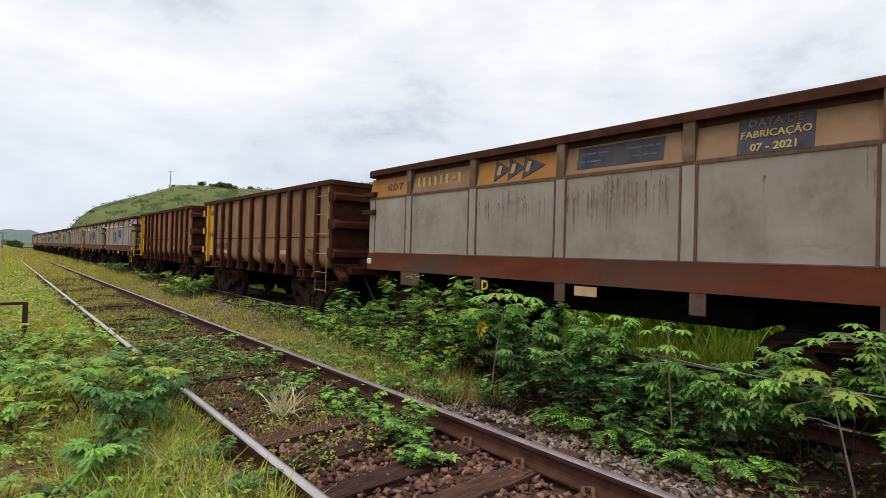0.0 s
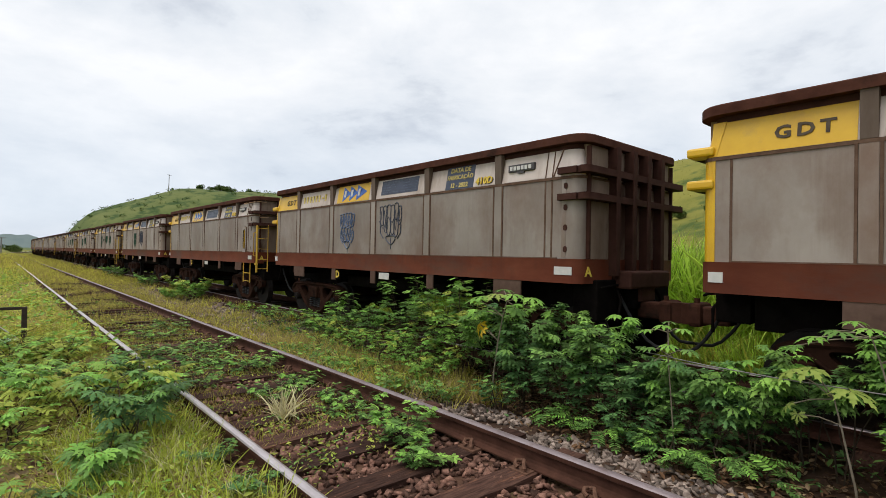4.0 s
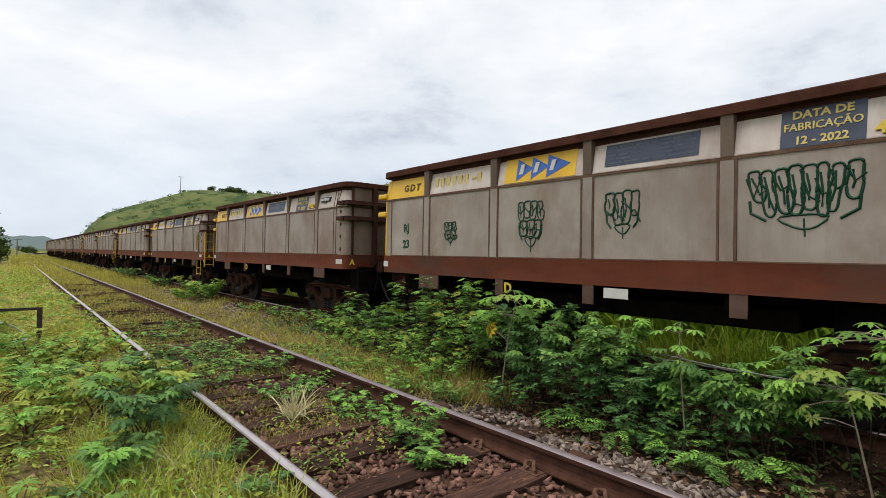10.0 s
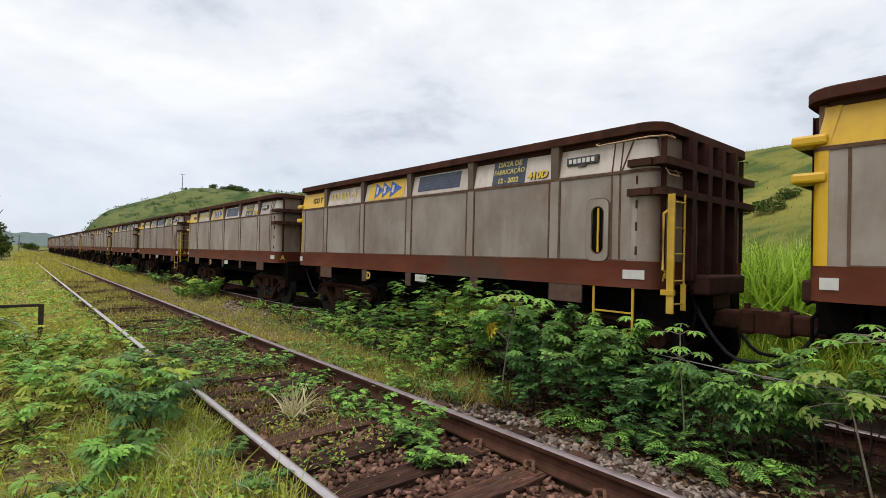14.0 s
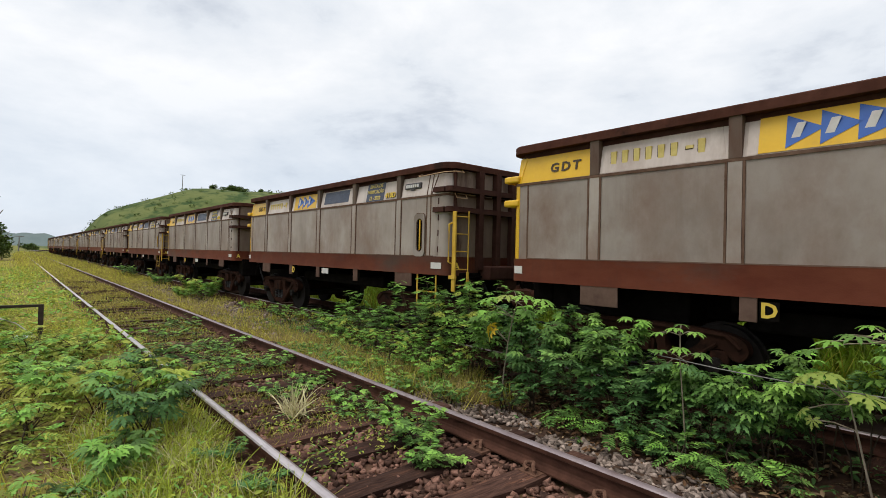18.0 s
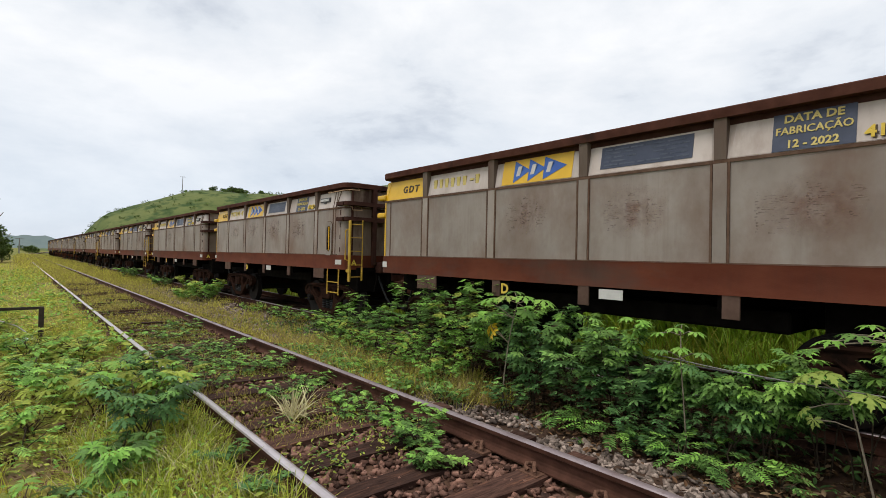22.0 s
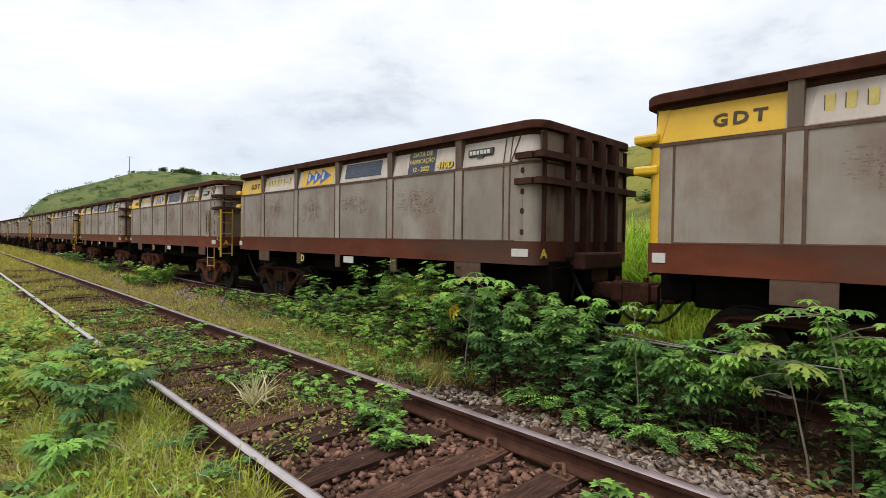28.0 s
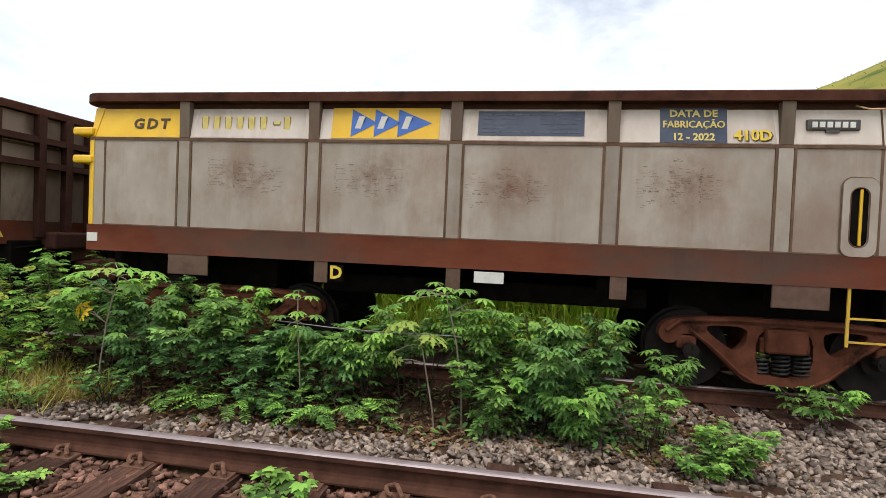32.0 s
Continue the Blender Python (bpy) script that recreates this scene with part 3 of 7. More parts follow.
def casting(bm, outer, holes, lo, hi):
    """A flat casting across x between lo and hi, with rounded outline and windows through it."""
    edges = []
    for loop in [outer] + holes:
        vs = [bm.verts.new((lo, y, z)) for y, z in softened(loop)]
        edges += [bm.edges.new((a, b)) for a, b in zip(vs, vs[1:] + vs[:1])]
    front = bmesh.ops.triangle_fill(bm, use_beauty=True, use_dissolve=False, edges=edges)
    faces = [g for g in front["geom"] if isinstance(g, bmesh.types.BMFace)]
    made = bmesh.ops.extrude_face_region(bm, geom=faces)
    for g in made["geom"]:
        if isinstance(g, bmesh.types.BMVert):
            g.co.x = hi
    return bm


def bogie(parent, v):
    """A three-piece bogie centred at local y = v."""
    b = part("bogie", boxed(-1.12, 1.12, v - 0.2, v + 0.2, 0.52, 0.80, 0.03), BOGIE, parent, "rusted three-piece bogie")
    for s in (-1, 1):
        bm = bmesh.new()
        x0, x1 = s * 0.92, s * 1.05
        lo, hi = min(x0, x1), max(x0, x1)
        # one casting: cambered top, sloping arms, two windows and the spring opening
        half = [(0.45, 0.905), (0.98, 0.875), (1.20, 0.80), (1.25, 0.66), (1.17, 0.55), (1.06, 0.57), (1.02, 0.67), (0.88, 0.68), (0.70, 0.51), (0.42, 0.22), (0.33, 0.15)]
        outer = [(v + a, z) for a, z in half] + [(v - a, z) for a, z in half[::-1]]
        window = [(0.355, 0.795), (0.365, 0.62), (0.44, 0.515), (0.52, 0.53), (0.76, 0.72), (0.76, 0.795)]
        holes = [[(v + d * a, z) for a, z in window] for d in (-1, 1)] + [[(v - 0.27, 0.81), (v + 0.27, 0.81), (v + 0.27, 0.25), (v - 0.27, 0.25)]]
        casting(bm, outer, holes, lo, hi)
        # ribs along the top and down the arms stand proud of the web
        rim = hi if s > 0 else lo
        tube(bm, [(rim, v + a, z) for a, z in ((-1.16, 0.70), (-1.02, 0.83), (-0.5, 0.862), (0.5, 0.862), (1.02, 0.83), (1.16, 0.70))], 0.030, 6)
        for d in (-1, 1):
            tube(bm, [(rim, v + d * a, z) for a, z in ((0.93, 0.73), (0.70, 0.545), (0.42, 0.265), (0.28, 0.18))], 0.024, 6)
            box(bm, x0, x1, v + d * 0.95 - 0.10, v + d * 0.95 + 0.10, 0.50, 0.66, 0.02)
        part("side_frame", bm, BOGIE, b)
        bm = boxed(lo, hi + 0.02 if s > 0 else hi, v - 0.235, v + 0.235, 0.64, 0.69, 0.01)
        box(bm, lo - 0.015, hi + 0.015, v - 0.235, v + 0.235, 0.52, 0.555, 0.01)
        for d in (-0.2, 0.2):
            box(bm, lo - 0.01, hi + 0.01, v + d - 0.035, v + d + 0.035, 0.55, 0.645)
        part("bolster_end", bm, BOGIE, b)
        for j in (-0.2, 0, 0.2):
            coil = [(s * 0.985 + 0.078 * math.cos(q * 0.9), v + j + 0.078 * math.sin(q * 0.9), 0.27 + q * 0.0068) for q in range(37)]
            part("coil_spring", tube(bmesh.new(), coil, 0.015, 5), HOSE, b)
    for d in (-0.915, 0.915):
        bm = bmesh.new()
        flat = pose(0, 0, 0, 0, 90, 0)
        bmesh.ops.create_cone(bm, cap_ends=True, segments=10, radius1=0.085, radius2=0.085, depth=2.2, matrix=flat)
        for s in (-1, 1):
            m = Matrix.Translation((s * 0.835, 0, 0)) @ flat
            bmesh.ops.create_cone(bm, cap_ends=True, segments=28, radius1=0.42, radius2=0.42, depth=0.12, matrix=m)
            bmesh.ops.create_cone(bm, cap_ends=True, segments=28, radius1=0.445, radius2=0.445, depth=0.03, matrix=Matrix.Translation((-s * 0.06, 0, 0)) @ m)
            bmesh.ops.create_cone(bm, cap_ends=True, segments=16, radius1=0.16, radius2=0.13, depth=0.1, matrix=Matrix.Translation((s * 0.08, 0, 0)) @ m)
            for q in range(3):
                box(bm, s * 1.09, s * 1.115, 0.05 * math.cos(q * 2.1) - 0.014, 0.05 * math.cos(q * 2.1) + 0.014, 0.05 * math.sin(q * 2.1) - 0.014, 0.05 * math.sin(q * 2.1) + 0.014)
        part("wheelset", bm, WHEEL, b, "steel wheels on an axle, underside shade in their colour").location = (0, v + d, 0.595)
    lift = Matrix.Translation((0, 0, 0.147)) @ Matrix.Diagonal((1, 1, 0.92, 1))
    for ob in [b] + list(b.children):
        if not ob.name.startswith("wheelset"):
            ob.data.transform(lift)
    return b


def running_gear(w):
    for u in (1.72, LEN - 1.15):
        bogie(w, along(u))
    part("centre_sill", boxed(-0.28, 0.28, -HL - 0.25, HL + 0.25, 1.0, 1.36, 0.02), DARK, w, "centre sill with underside shade in its black colour")
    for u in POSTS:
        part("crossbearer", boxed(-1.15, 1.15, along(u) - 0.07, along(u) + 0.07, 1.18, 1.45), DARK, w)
    # black boxes added to fill the underside, standing in for its shade
    part("brake_gear", boxed(-0.85, 0.85, -2.1, 1.7, 0.97, 1.20, 0.03), DARK, w, "black box standing in for the shaded brake gear")
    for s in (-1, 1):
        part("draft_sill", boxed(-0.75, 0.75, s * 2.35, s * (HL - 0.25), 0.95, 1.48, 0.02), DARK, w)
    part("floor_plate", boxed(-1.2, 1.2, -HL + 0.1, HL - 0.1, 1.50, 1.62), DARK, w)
    for s in (-1, 1):
        bm = bmesh.new()
        box(bm, -0.13, 0.13, s * (HL + 0.2), s * (HL + 0.58), 0.88, 1.10, 0.03)
        box(bm, -0.19, 0.19, s * (HL + 0.52), s * (HL + 0.70), 0.84, 1.14, 0.05)
        prism(bm, [(-0.16, s * (HL + 0.66)), (0.02, s * (HL + 0.66)), (0.06, s * (HL + 0.79)), (-0.10, s * (HL + 0.797))], "z", 0.86, 1.12)
        tube(bm, [(-0.10, s * (HL + 0.60), 1.10), (-0.10, s * (HL + 0.60), 1.20)], 0.035, 7)
        part("coupler", bm, COUPLER, w, "rusted coupler and drawbar")
        bm = boxed(-0.55, 0.55, s * (HL + 0.02), s * (HL + 0.34), 1.28, 1.52, 0.03)
        box(bm, -0.20, 0.20, s * (HL + 0.04), s * (HL + 0.30), 1.10, 1.30, 0.02)
        part("end_platform", bm, RIB, w, "dark brown end platform")
        for x in (-0.45, 0.45):
            hang = [(x * (1 - 0.3 * q), s * (HL + 0.10 + 0.69 * q), 1.22 - 0.72 * math.sin(math.pi * min(q * 0.62, 0.5)) + 0.06 * q) for q in (0, 0.12, 0.25, 0.4, 0.55, 0.7, 0.85, 1.0)]
            part("brake_hose", tube(bmesh.new(), hang, 0.022, 7), HOSE, w, "black rubber brake hose")


def ring(hw, hl, r, steps=8):
    """The wagon's outline, 0.1 m longer at the rear and 0.06 m at the front than the given length."""
    return [(x, y + 0.02) for x, y in rounded(hw, hl + 0.08, r, steps)]


def steel_wagon(ladder, sheet_mat, band_mats, sill_mat, date):
    """Smooth-sided ore wagon. band_mats: yellow, white, number, plate, end colours of its upper panels."""
    w = empty("ore_wagon")
    yel, white = band_mats
    # tub: lower sheet, leaning upper band, inside
    bm = bmesh.new()
    lo = ring(HW, HL - 0.02, 0.13)
    rings = skin(bm, [(lo, 1.66), (lo, 2.722), (lo, 2.723)])
    part("tub_sheet", bm, sheet_mat, w, "grey steel tub sheet", True)
    bm = bmesh.new()
    rings = skin(bm, [(ring(HW - 0.004, HL - 0.024, 0.13), 2.722), (ring(HW - 0.085, HL - 0.10, 0.15), 3.175), (ring(HW - 0.13, HL - 0.15, 0.12), 3.175), (ring(HW - 0.10, HL - 0.12, 0.1), 1.80)])
    bm.faces.new(rings[-1][::-1])
    part("upper_band", bm, white, w, "dusty white upper band", True)
    bm = bmesh.new()
    skin(bm, [(ring(HW + 0.012, HL - 0.008, 0.14), 2.700), (ring(HW + 0.012, HL - 0.008, 0.14), 2.735), (ring(HW - 0.02, HL - 0.04, 0.12), 2.735), (ring(HW - 0.02, HL - 0.04, 0.12), 2.700)], True)
    part("ledge", bm, SEAM, w, "rusty welded ledge")
    # bare rust and the chord's shadow on the band, painted as one strip
    bm = bmesh.new()
    skin(bm, [(ring(HW - 0.062, HL - 0.078, 0.145), 3.092), (ring(HW - 0.070, HL - 0.086, 0.148), 3.160), (ring(HW - 0.10, HL - 0.12, 0.14), 3.160), (ring(HW - 0.10, HL - 0.12, 0.14), 3.092)], True)
    part("under_chord_strip", bm, RIB, w, "dark strip of bare rust and painted chord shadow")
    bm = bmesh.new()
    a, b = ring(HW + 0.04, HL + 0.06, 0.27), ring(HW - 0.14, HL - 0.16, 0.2)
    c = ring(HW + 0.028, HL + 0.048, 0.26)
    skin(bm, [(a, 3.158), (a, 3.252), (c, 3.265), (b, 3.265), (b, 3.158)], True)
    part("top_chord", bm, CHORD, w, "rust-brown top chord", True)
    bm = bmesh.new()
    a, b = ring(HW + 0.022, HL, 0.15), ring(HW - 0.03, HL - 0.06, 0.12)
    skin(bm, [(a, 1.353), (a, 1.655), (ring(HW + 0.026, HL + 0.004, 0.152), 1.668), (b, 1.668), (b, 1.353)], True)
    part("sill", bm, sill_mat, w, "rust-brown side sill", True)
    for s in (-1, 1):
        for u in POSTS:
            y = along(u)
            bm = bmesh.new()
            x = s * HW
            prism(bm, [(x - s * 0.01, 1.67), (x + s * 0.010, 1.67), (x + s * 0.010, 2.70), (x - s * 0.01, 2.70)], "y", y - 0.068, y + 0.068)
            p = part("post", bm, sheet_mat, w)
            bm = bmesh.new()
            prism(bm, [(x - s * 0.10, 2.737), (x + s * 0.014, 2.737), (x + s * 0.022, 3.16), (x - s * 0.10, 3.16)], "y", y - 0.062, y + 0.062)
            part("gusset", bm, RUSTY_POST if sheet_mat is not STEEL else STEEL_POST, p)
            if s < 0:
                bm = bmesh.new()
                for d in (-0.085, 0.085):
                    box(bm, x - 0.013, x + 0.01, y + d - 0.012, y + d + 0.012, 1.67, 2.70)
                part("weld_seam", bm, SEAM, p, "rusty weld seam")
        bm = bmesh.new()
        for u in (0.20, LEN - 0.39, LEN - 0.50):
            box(bm, s * (HW - 0.02), s * (HW + 0.006), along(u) - 0.012, along(u) + 0.012, 1.67, 2.70)
        box(bm, s * (HW - 0.02), s * (HW + 0.012), along(0.2), along(LEN - 0.3), 1.668, 1.682)
        part("weld_seam", bm, SEAM, w, "rusty weld seam")
        for u, drop, wide in ((1.36, 0.24, 0.52), (3.03, 0.24, 0.16), (4.55, 0.24, 0.16), (6.28, 0.24, 0.17), (8.0, 0.23, 0.52)):
            part("sill_bracket", boxed(s * (HW - 0.01), s * (HW + 0.016), along(u) - wide / 2, along(u) + wide / 2, 1.353 - drop, 1.36, 0.006), BRACKET, w)

    # painted panels of the near side, leaning with the band
    def panel(name, u0, u1, mat, label="", z0=2.745, z1=3.10, proud=0.004, cut=0.0):
        bm = bmesh.new()
        def x(z):
            return -(HW - 0.004 - (z - 2.722) * 0.179) - proud
        pts = [(u0, z0), (u1, z0), (u1 - cut, z1), (u0 + cut, z1)]
        f = [bm.verts.new((x(z), along(u), z)) for u, z in pts]
        g = [bm.verts.new((x(z) + 0.02, along(u), z)) for u, z in pts]
        bm.faces.new(f)
        bm.faces.new(g[::-1])
        for k in range(4):
            bm.faces.new((f[k], g[k], g[(k + 1) % 4], f[(k + 1) % 4]))
        return part(name, bm, mat, w, label)

    def text(name, body, size, mat, u, z, under=None, proud=0.010, wide=1.0):
        key = (body, size, mat.name, wide)
        if key not in LETTERS:
            LETTERS[key] = lettered(body, size, mat, name, 0.003, 1.35 if body == "GDT" else 1.0)
            LETTERS[key].transform(Matrix.Diagonal((1, wide, 1, 1)))
        ob = part(name, LETTERS[key], None, under or w)
        ob.matrix_basis = pose(-(HW - 0.004 - (z - 2.722) * 0.179) - proud, along(u), z, 0, 10.2, 0)
        return ob

    def strokes(name, u0, u1, z, high, n, mat, under, fill=0.7):
        bm = bmesh.new()
        step = (u1 - u0) / n
        x = -(HW - 0.004 - (z - 2.722) * 0.179)
        for k in range(n):
            if k == n - 2 and n == 8:
                box(bm, x - 0.012, x + 0.01, along(u0 + k * step + step * 0.65), along(u0 + k * step + step * 0.1), z - 0.015, z + 0.02)
                continue
            a, b = u0 + k * step, u0 + k * step + step * fill
            box(bm, x - 0.014, x + 0.012, along(b), along(a), z - high / 2, z + high / 2)
        return tagged(part(name, bm, mat, under), kind="stuff")

    old = band_mats[0] is RUSTY_BAND
    p = panel("yellow_panel", 0.0, 1.19, RUSTY_ORANGE if old else yel, "yellow painted panel", 2.74, 3.10)
    text("lettering", "GDT", 0.175, LETTER, 0.80, 2.90, p, wide=1.12)
    p = panel("number_panel", 1.36, 2.80, RUSTY_BAND if old else WHITE, "panel with its painted wagon number", cut=0.06)
    strokes("number_shade", 1.472, 2.652, 2.912, 0.155, 8, LETTER if not old else RUSTY_POST, p, 0.5)
    strokes("number_marking", 1.48, 2.66, 2.92, 0.150, 8, FADED_GOLD if old else DATE_GOLD, p, 0.46).location.x = -0.004
    p = panel("emblem_panel", 2.99, 4.43, RUSTY_ORANGE if old else WHITE, "panel with the company emblem")
    if not old:
        panel("yellow_field", 3.09, 4.33, yel, "", 2.75, 3.11, 0.009)
    for a in (3.32, 3.59, 3.86):
        bm = bmesh.new()
        x = -(HW - 0.004 - 0.2 * 0.179) - 0.014
        tip = a + (0.30 if a < 3.7 else 0.38)
        f = [bm.verts.new((x + (z - 2.92) * 0.179, along(u), z)) for u, z in ((a, 2.77), (a, 3.09), (tip, 2.93))]
        g = [bm.verts.new(v.co + Vector((0.008, 0, 0))) for v in f]
        bm.faces.new(f)
        bm.faces.new(g[::-1])
        for k in range(3):
            bm.faces.new((f[k], g[k], g[(k + 1) % 3], f[(k + 1) % 3]))
        part("emblem_arrow", bm, BLUE_MARK if not old else FADED_BLUE, p, "blue arrow-shaped emblem")
    for a in (3.36, 3.62, 3.90):
        bm = bmesh.new()
        x = -(HW - 0.004 - 0.2 * 0.179) - 0.024
        prism(bm, [(along(a), 2.86), (along(a + 0.05), 3.0), (along(a + 0.12), 3.0), (along(a + 0.07), 2.86)], "x", x, x + 0.012)
        part("emblem_bar", bm, PLATE if not old else FADED_GOLD, p)
    p = panel("data_panel", 4.61, 6.08, yel if old else WHITE, "panel with a blue data plate", cut=0.04)
    q = panel("data_plate", 4.75, 5.87, FADED_BLUE if old else BLUE, "dark blue plate with unreadable lines", 2.80, 3.07, 0.009)
    bm = bmesh.new()
    for z in ((2.885, 2.985) if old else (2.84, 2.885, 2.935, 2.985, 3.03)):
        x = -(HW - 0.004 - (z - 2.722) * 0.179) - 0.013
        u = 4.80
        r2 = random.Random(int(z * 1000))
        while u < 5.77:
            ww = r2.uniform(0.06, 0.22)
            if not (5.1 < u < 5.4 and 2.86 < z < 3.0):
                box(bm, x, x + 0.01, along(min(u + ww, 5.83)), along(u), z - 0.009, z + 0.009)
            u += ww + 0.03
    tagged(part("data_line_block", bm, PALE, q, "unreadable pale lines"), kind="stuff")
    p = panel("date_panel", 6.25, 7.72, yel if old else WHITE, "panel with the build date", cut=0.04)
    q = panel("date_plate", 6.62, 7.26, FADED_BLUE if old else BLUE, "dark blue plate with yellow lettering", 2.742, 3.105, 0.009)
    text("lettering", "DATA DE", 0.105, RUSTY_POST if old else DATE_GOLD, 6.94, 3.045, q, 0.013, 1.05)
    text("lettering", "FABRICAÇÃO", 0.105, FADED_GOLD if old else DATE_GOLD, 6.94, 2.93, q, 0.013, 0.93)
    text("lettering", date, 0.105, FADED_GOLD if old else DATE_GOLD, 6.94, 2.80, q, 0.013, 1.0)
    if not old:
        text("lettering", "410D", 0.15, LETTER, 7.51, 2.812, p, 0.010, 1.05)
        text("lettering", "410D", 0.15, GOLD, 7.495, 2.82, p, 0.016, 1.05)
    p = panel("maker_panel", 7.89, LEN - 0.30, yel if old else WHITE, "white panel with a dark badge")
    x = -(HW - 0.03)
    if not old:
        bm = boxed(x - 0.028, x + 0.02, along(8.45), along(7.98), 2.88, 2.985, 0.01)
        box(bm, x - 0.026, x + 0.02, along(8.27), along(8.15), 2.855, 2.89)
        q = part("maker_badge", bm, BADGE, p, "dark maker's badge with pale bars")
        strokes("badge_marking", 8.02, 8.42, 2.932, 0.055, 6, BADGE_LETTER, q, 0.7).location.x = -0.034

    # rear corner strip, reflectors, letters
    if not old:
        bm = bmesh.new()
        pts = [p2 for p2 in ring(HW + 0.006, HL - 0.014, 0.132) if p2[0] < -HW + 0.25 and p2[1] > HL - 0.10]
        for (x0, y0), (x1, y1) in zip(pts, pts[1:]):
            if y0 > HL - 0.24:
                vs = [bm.verts.new(c) for c in ((x0, y0, 1.67), (x1, y1, 1.67), (x1, y1, 2.70), (x0, y0, 2.70))]
                bm.faces.new(vs)
        bmesh.ops.remove_doubles(bm, verts=bm.verts[:], dist=0.001)
        bmesh.ops.solidify(bm, geom=bm.faces[:], thickness=0.006)
        part("corner_strip", bm, yel, w, "yellow painted corner strip")
        bm = bmesh.new()
        low, high = ring(HW + 0.002, HL - 0.018, 0.132), ring(HW - 0.060, HL - 0.077, 0.15)
        n = len(low)
        for k in range(n):
            j = (k + 1) % n
            if all(low[q][0] < -HW + 0.32 and low[q][1] > HL - 0.2 for q in (k, j)):
                bm.faces.new([bm.verts.new(c) for c in ((*low[k], 2.74), (*low[j], 2.74), (*high[j], 3.10), (*high[k], 3.10))])
        bmesh.ops.remove_doubles(bm, verts=bm.verts[:], dist=0.001)
        bmesh.ops.solidify(bm, geom=bm.faces[:], thickness=0.005)
        part("corner_band", bm, yel, w, "yellow painted corner of the upper band")
    for u, wide in ((0.0, 0.14), (LEN - 0.32, 0.27)):
        part("reflector", boxed(-HW - 0.030, -HW - 0.02, along(u + wide), along(u), 1.46, 1.565), PLATE, w, "white reflective plate")
    part("reflector", boxed(-HW - 0.022, -HW - 0.012, along(5.10), along(4.78), 1.21, 1.33), CREAM if old else PLATE, w, "white reflective plate")
    q = part("letter_plate", boxed(-HW - 0.016, -HW - 0.008, along(3.30), along(3.13), 1.14, 1.32), DARK, w, "dark plate with the letter D")
    d = text("lettering", "D", 0.2, GOLD, 3.215, 1.23, w, 0.0)
    d.matrix_basis = pose(-HW - 0.021, along(3.215), 1.23)

    # ends: ribs that wrap the corners, upright ribs
    for s in (-1, 1):
        tip = HL + 0.10 if s > 0 else HL + 0.06
        for z in (2.42, 2.76):
            bm = bmesh.new()
            arc = ring(HW + 0.062, HL + 0.13, 0.09, 6)
            arc2 = ring(HW - 0.02, HL - 0.03, 0.11, 6)
            n = len(arc)
            for k in range(n):
                j = (k + 1) % n
                if s * arc[k][1] > tip - 0.24 and s * arc[j][1] > tip - 0.24 and not (s > 0 and not old and arc[k][0] < -HW + 0.2):
                    quad = [(*arc[k], z), (*arc[j], z), (*arc2[j], z), (*arc2[k], z)]
                    v0 = [bm.verts.new(c) for c in quad]
                    v1 = [bm.verts.new((c[0], c[1], z + 0.085)) for c in quad]
                    bm.faces.new(v0)
                    bm.faces.new(v1)
                    bm.faces.new((v0[0], v0[1], v1[1], v1[0]))
                    bm.faces.new((v0[2], v0[3], v1[3], v1[2]))
                    bm.faces.new((v0[0], v0[3], v1[3], v1[0]))
                    bm.faces.new((v0[1], v0[2], v1[2], v1[1]))
            # side lugs
            for sx in ((-1, 1) if s < 0 or old else (1,)):
                box(bm, sx * (HW - 0.02), sx * (HW + 0.062), s * (tip - 0.33), s * (tip - 0.04), z, z + 0.085, 0.005)
            rib = part("end_rib", bm, RIB, w, "dark brown end rib")
            if s > 0 and not old:
                bm = boxed(-HW - 0.035, -HW + 0.20, tip - 0.14, tip + 0.135, z - 0.006, z + 0.091, 0.025)
                part("rib_end", bm, yel, rib, "yellow painted rib end")
        for x in (-0.62, -0.20, 0.20, 0.62):
            # deep tee posts: a web off the sheet and a flange in front of it
            bm = boxed(x - 0.012, x + 0.012, s * (tip - 0.03), s * (tip + 0.118), 1.45, 3.16)
            box(bm, x - 0.052, x + 0.052, s * (tip + 0.118), s * (tip + (0.138 if abs(x) < 0.5 else 0.131)), 1.30 if abs(x) < 0.5 else 1.45, 3.16, 0.004)
            part("end_post", bm, RIB, w, "dark brown end post")
        for x in ((-HW + 0.16, HW - 0.16) if s < 0 else (HW - 0.16,)):
            part("end_flange", boxed(x - 0.018, x + 0.018, s * (tip - 0.03), s * (tip + 0.03), 1.67, 3.12, 0.004), RIB, w, "dark brown corner flange")
        part("end_sheet", boxed(-HW + 0.18, HW - 0.18, s * (tip - 0.03), s * (tip - 0.008), 1.67, 2.70), STEEL_END, w, "brown-dusted end sheet")
        part("end_band", boxed(-HW + 0.18, HW - 0.18, s * (tip - 0.10), s * (tip - 0.03), 2.74, 3.15), STEEL_END, w, "brown-dusted upper end sheet")
        # deep near-black block paints the shade below the end platform
        reach = 1.0 if s < 0 else 0.7
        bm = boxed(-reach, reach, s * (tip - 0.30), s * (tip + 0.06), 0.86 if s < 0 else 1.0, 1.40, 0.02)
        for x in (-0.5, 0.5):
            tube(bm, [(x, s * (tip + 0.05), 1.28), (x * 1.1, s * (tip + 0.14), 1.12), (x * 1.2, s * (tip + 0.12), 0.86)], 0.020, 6)
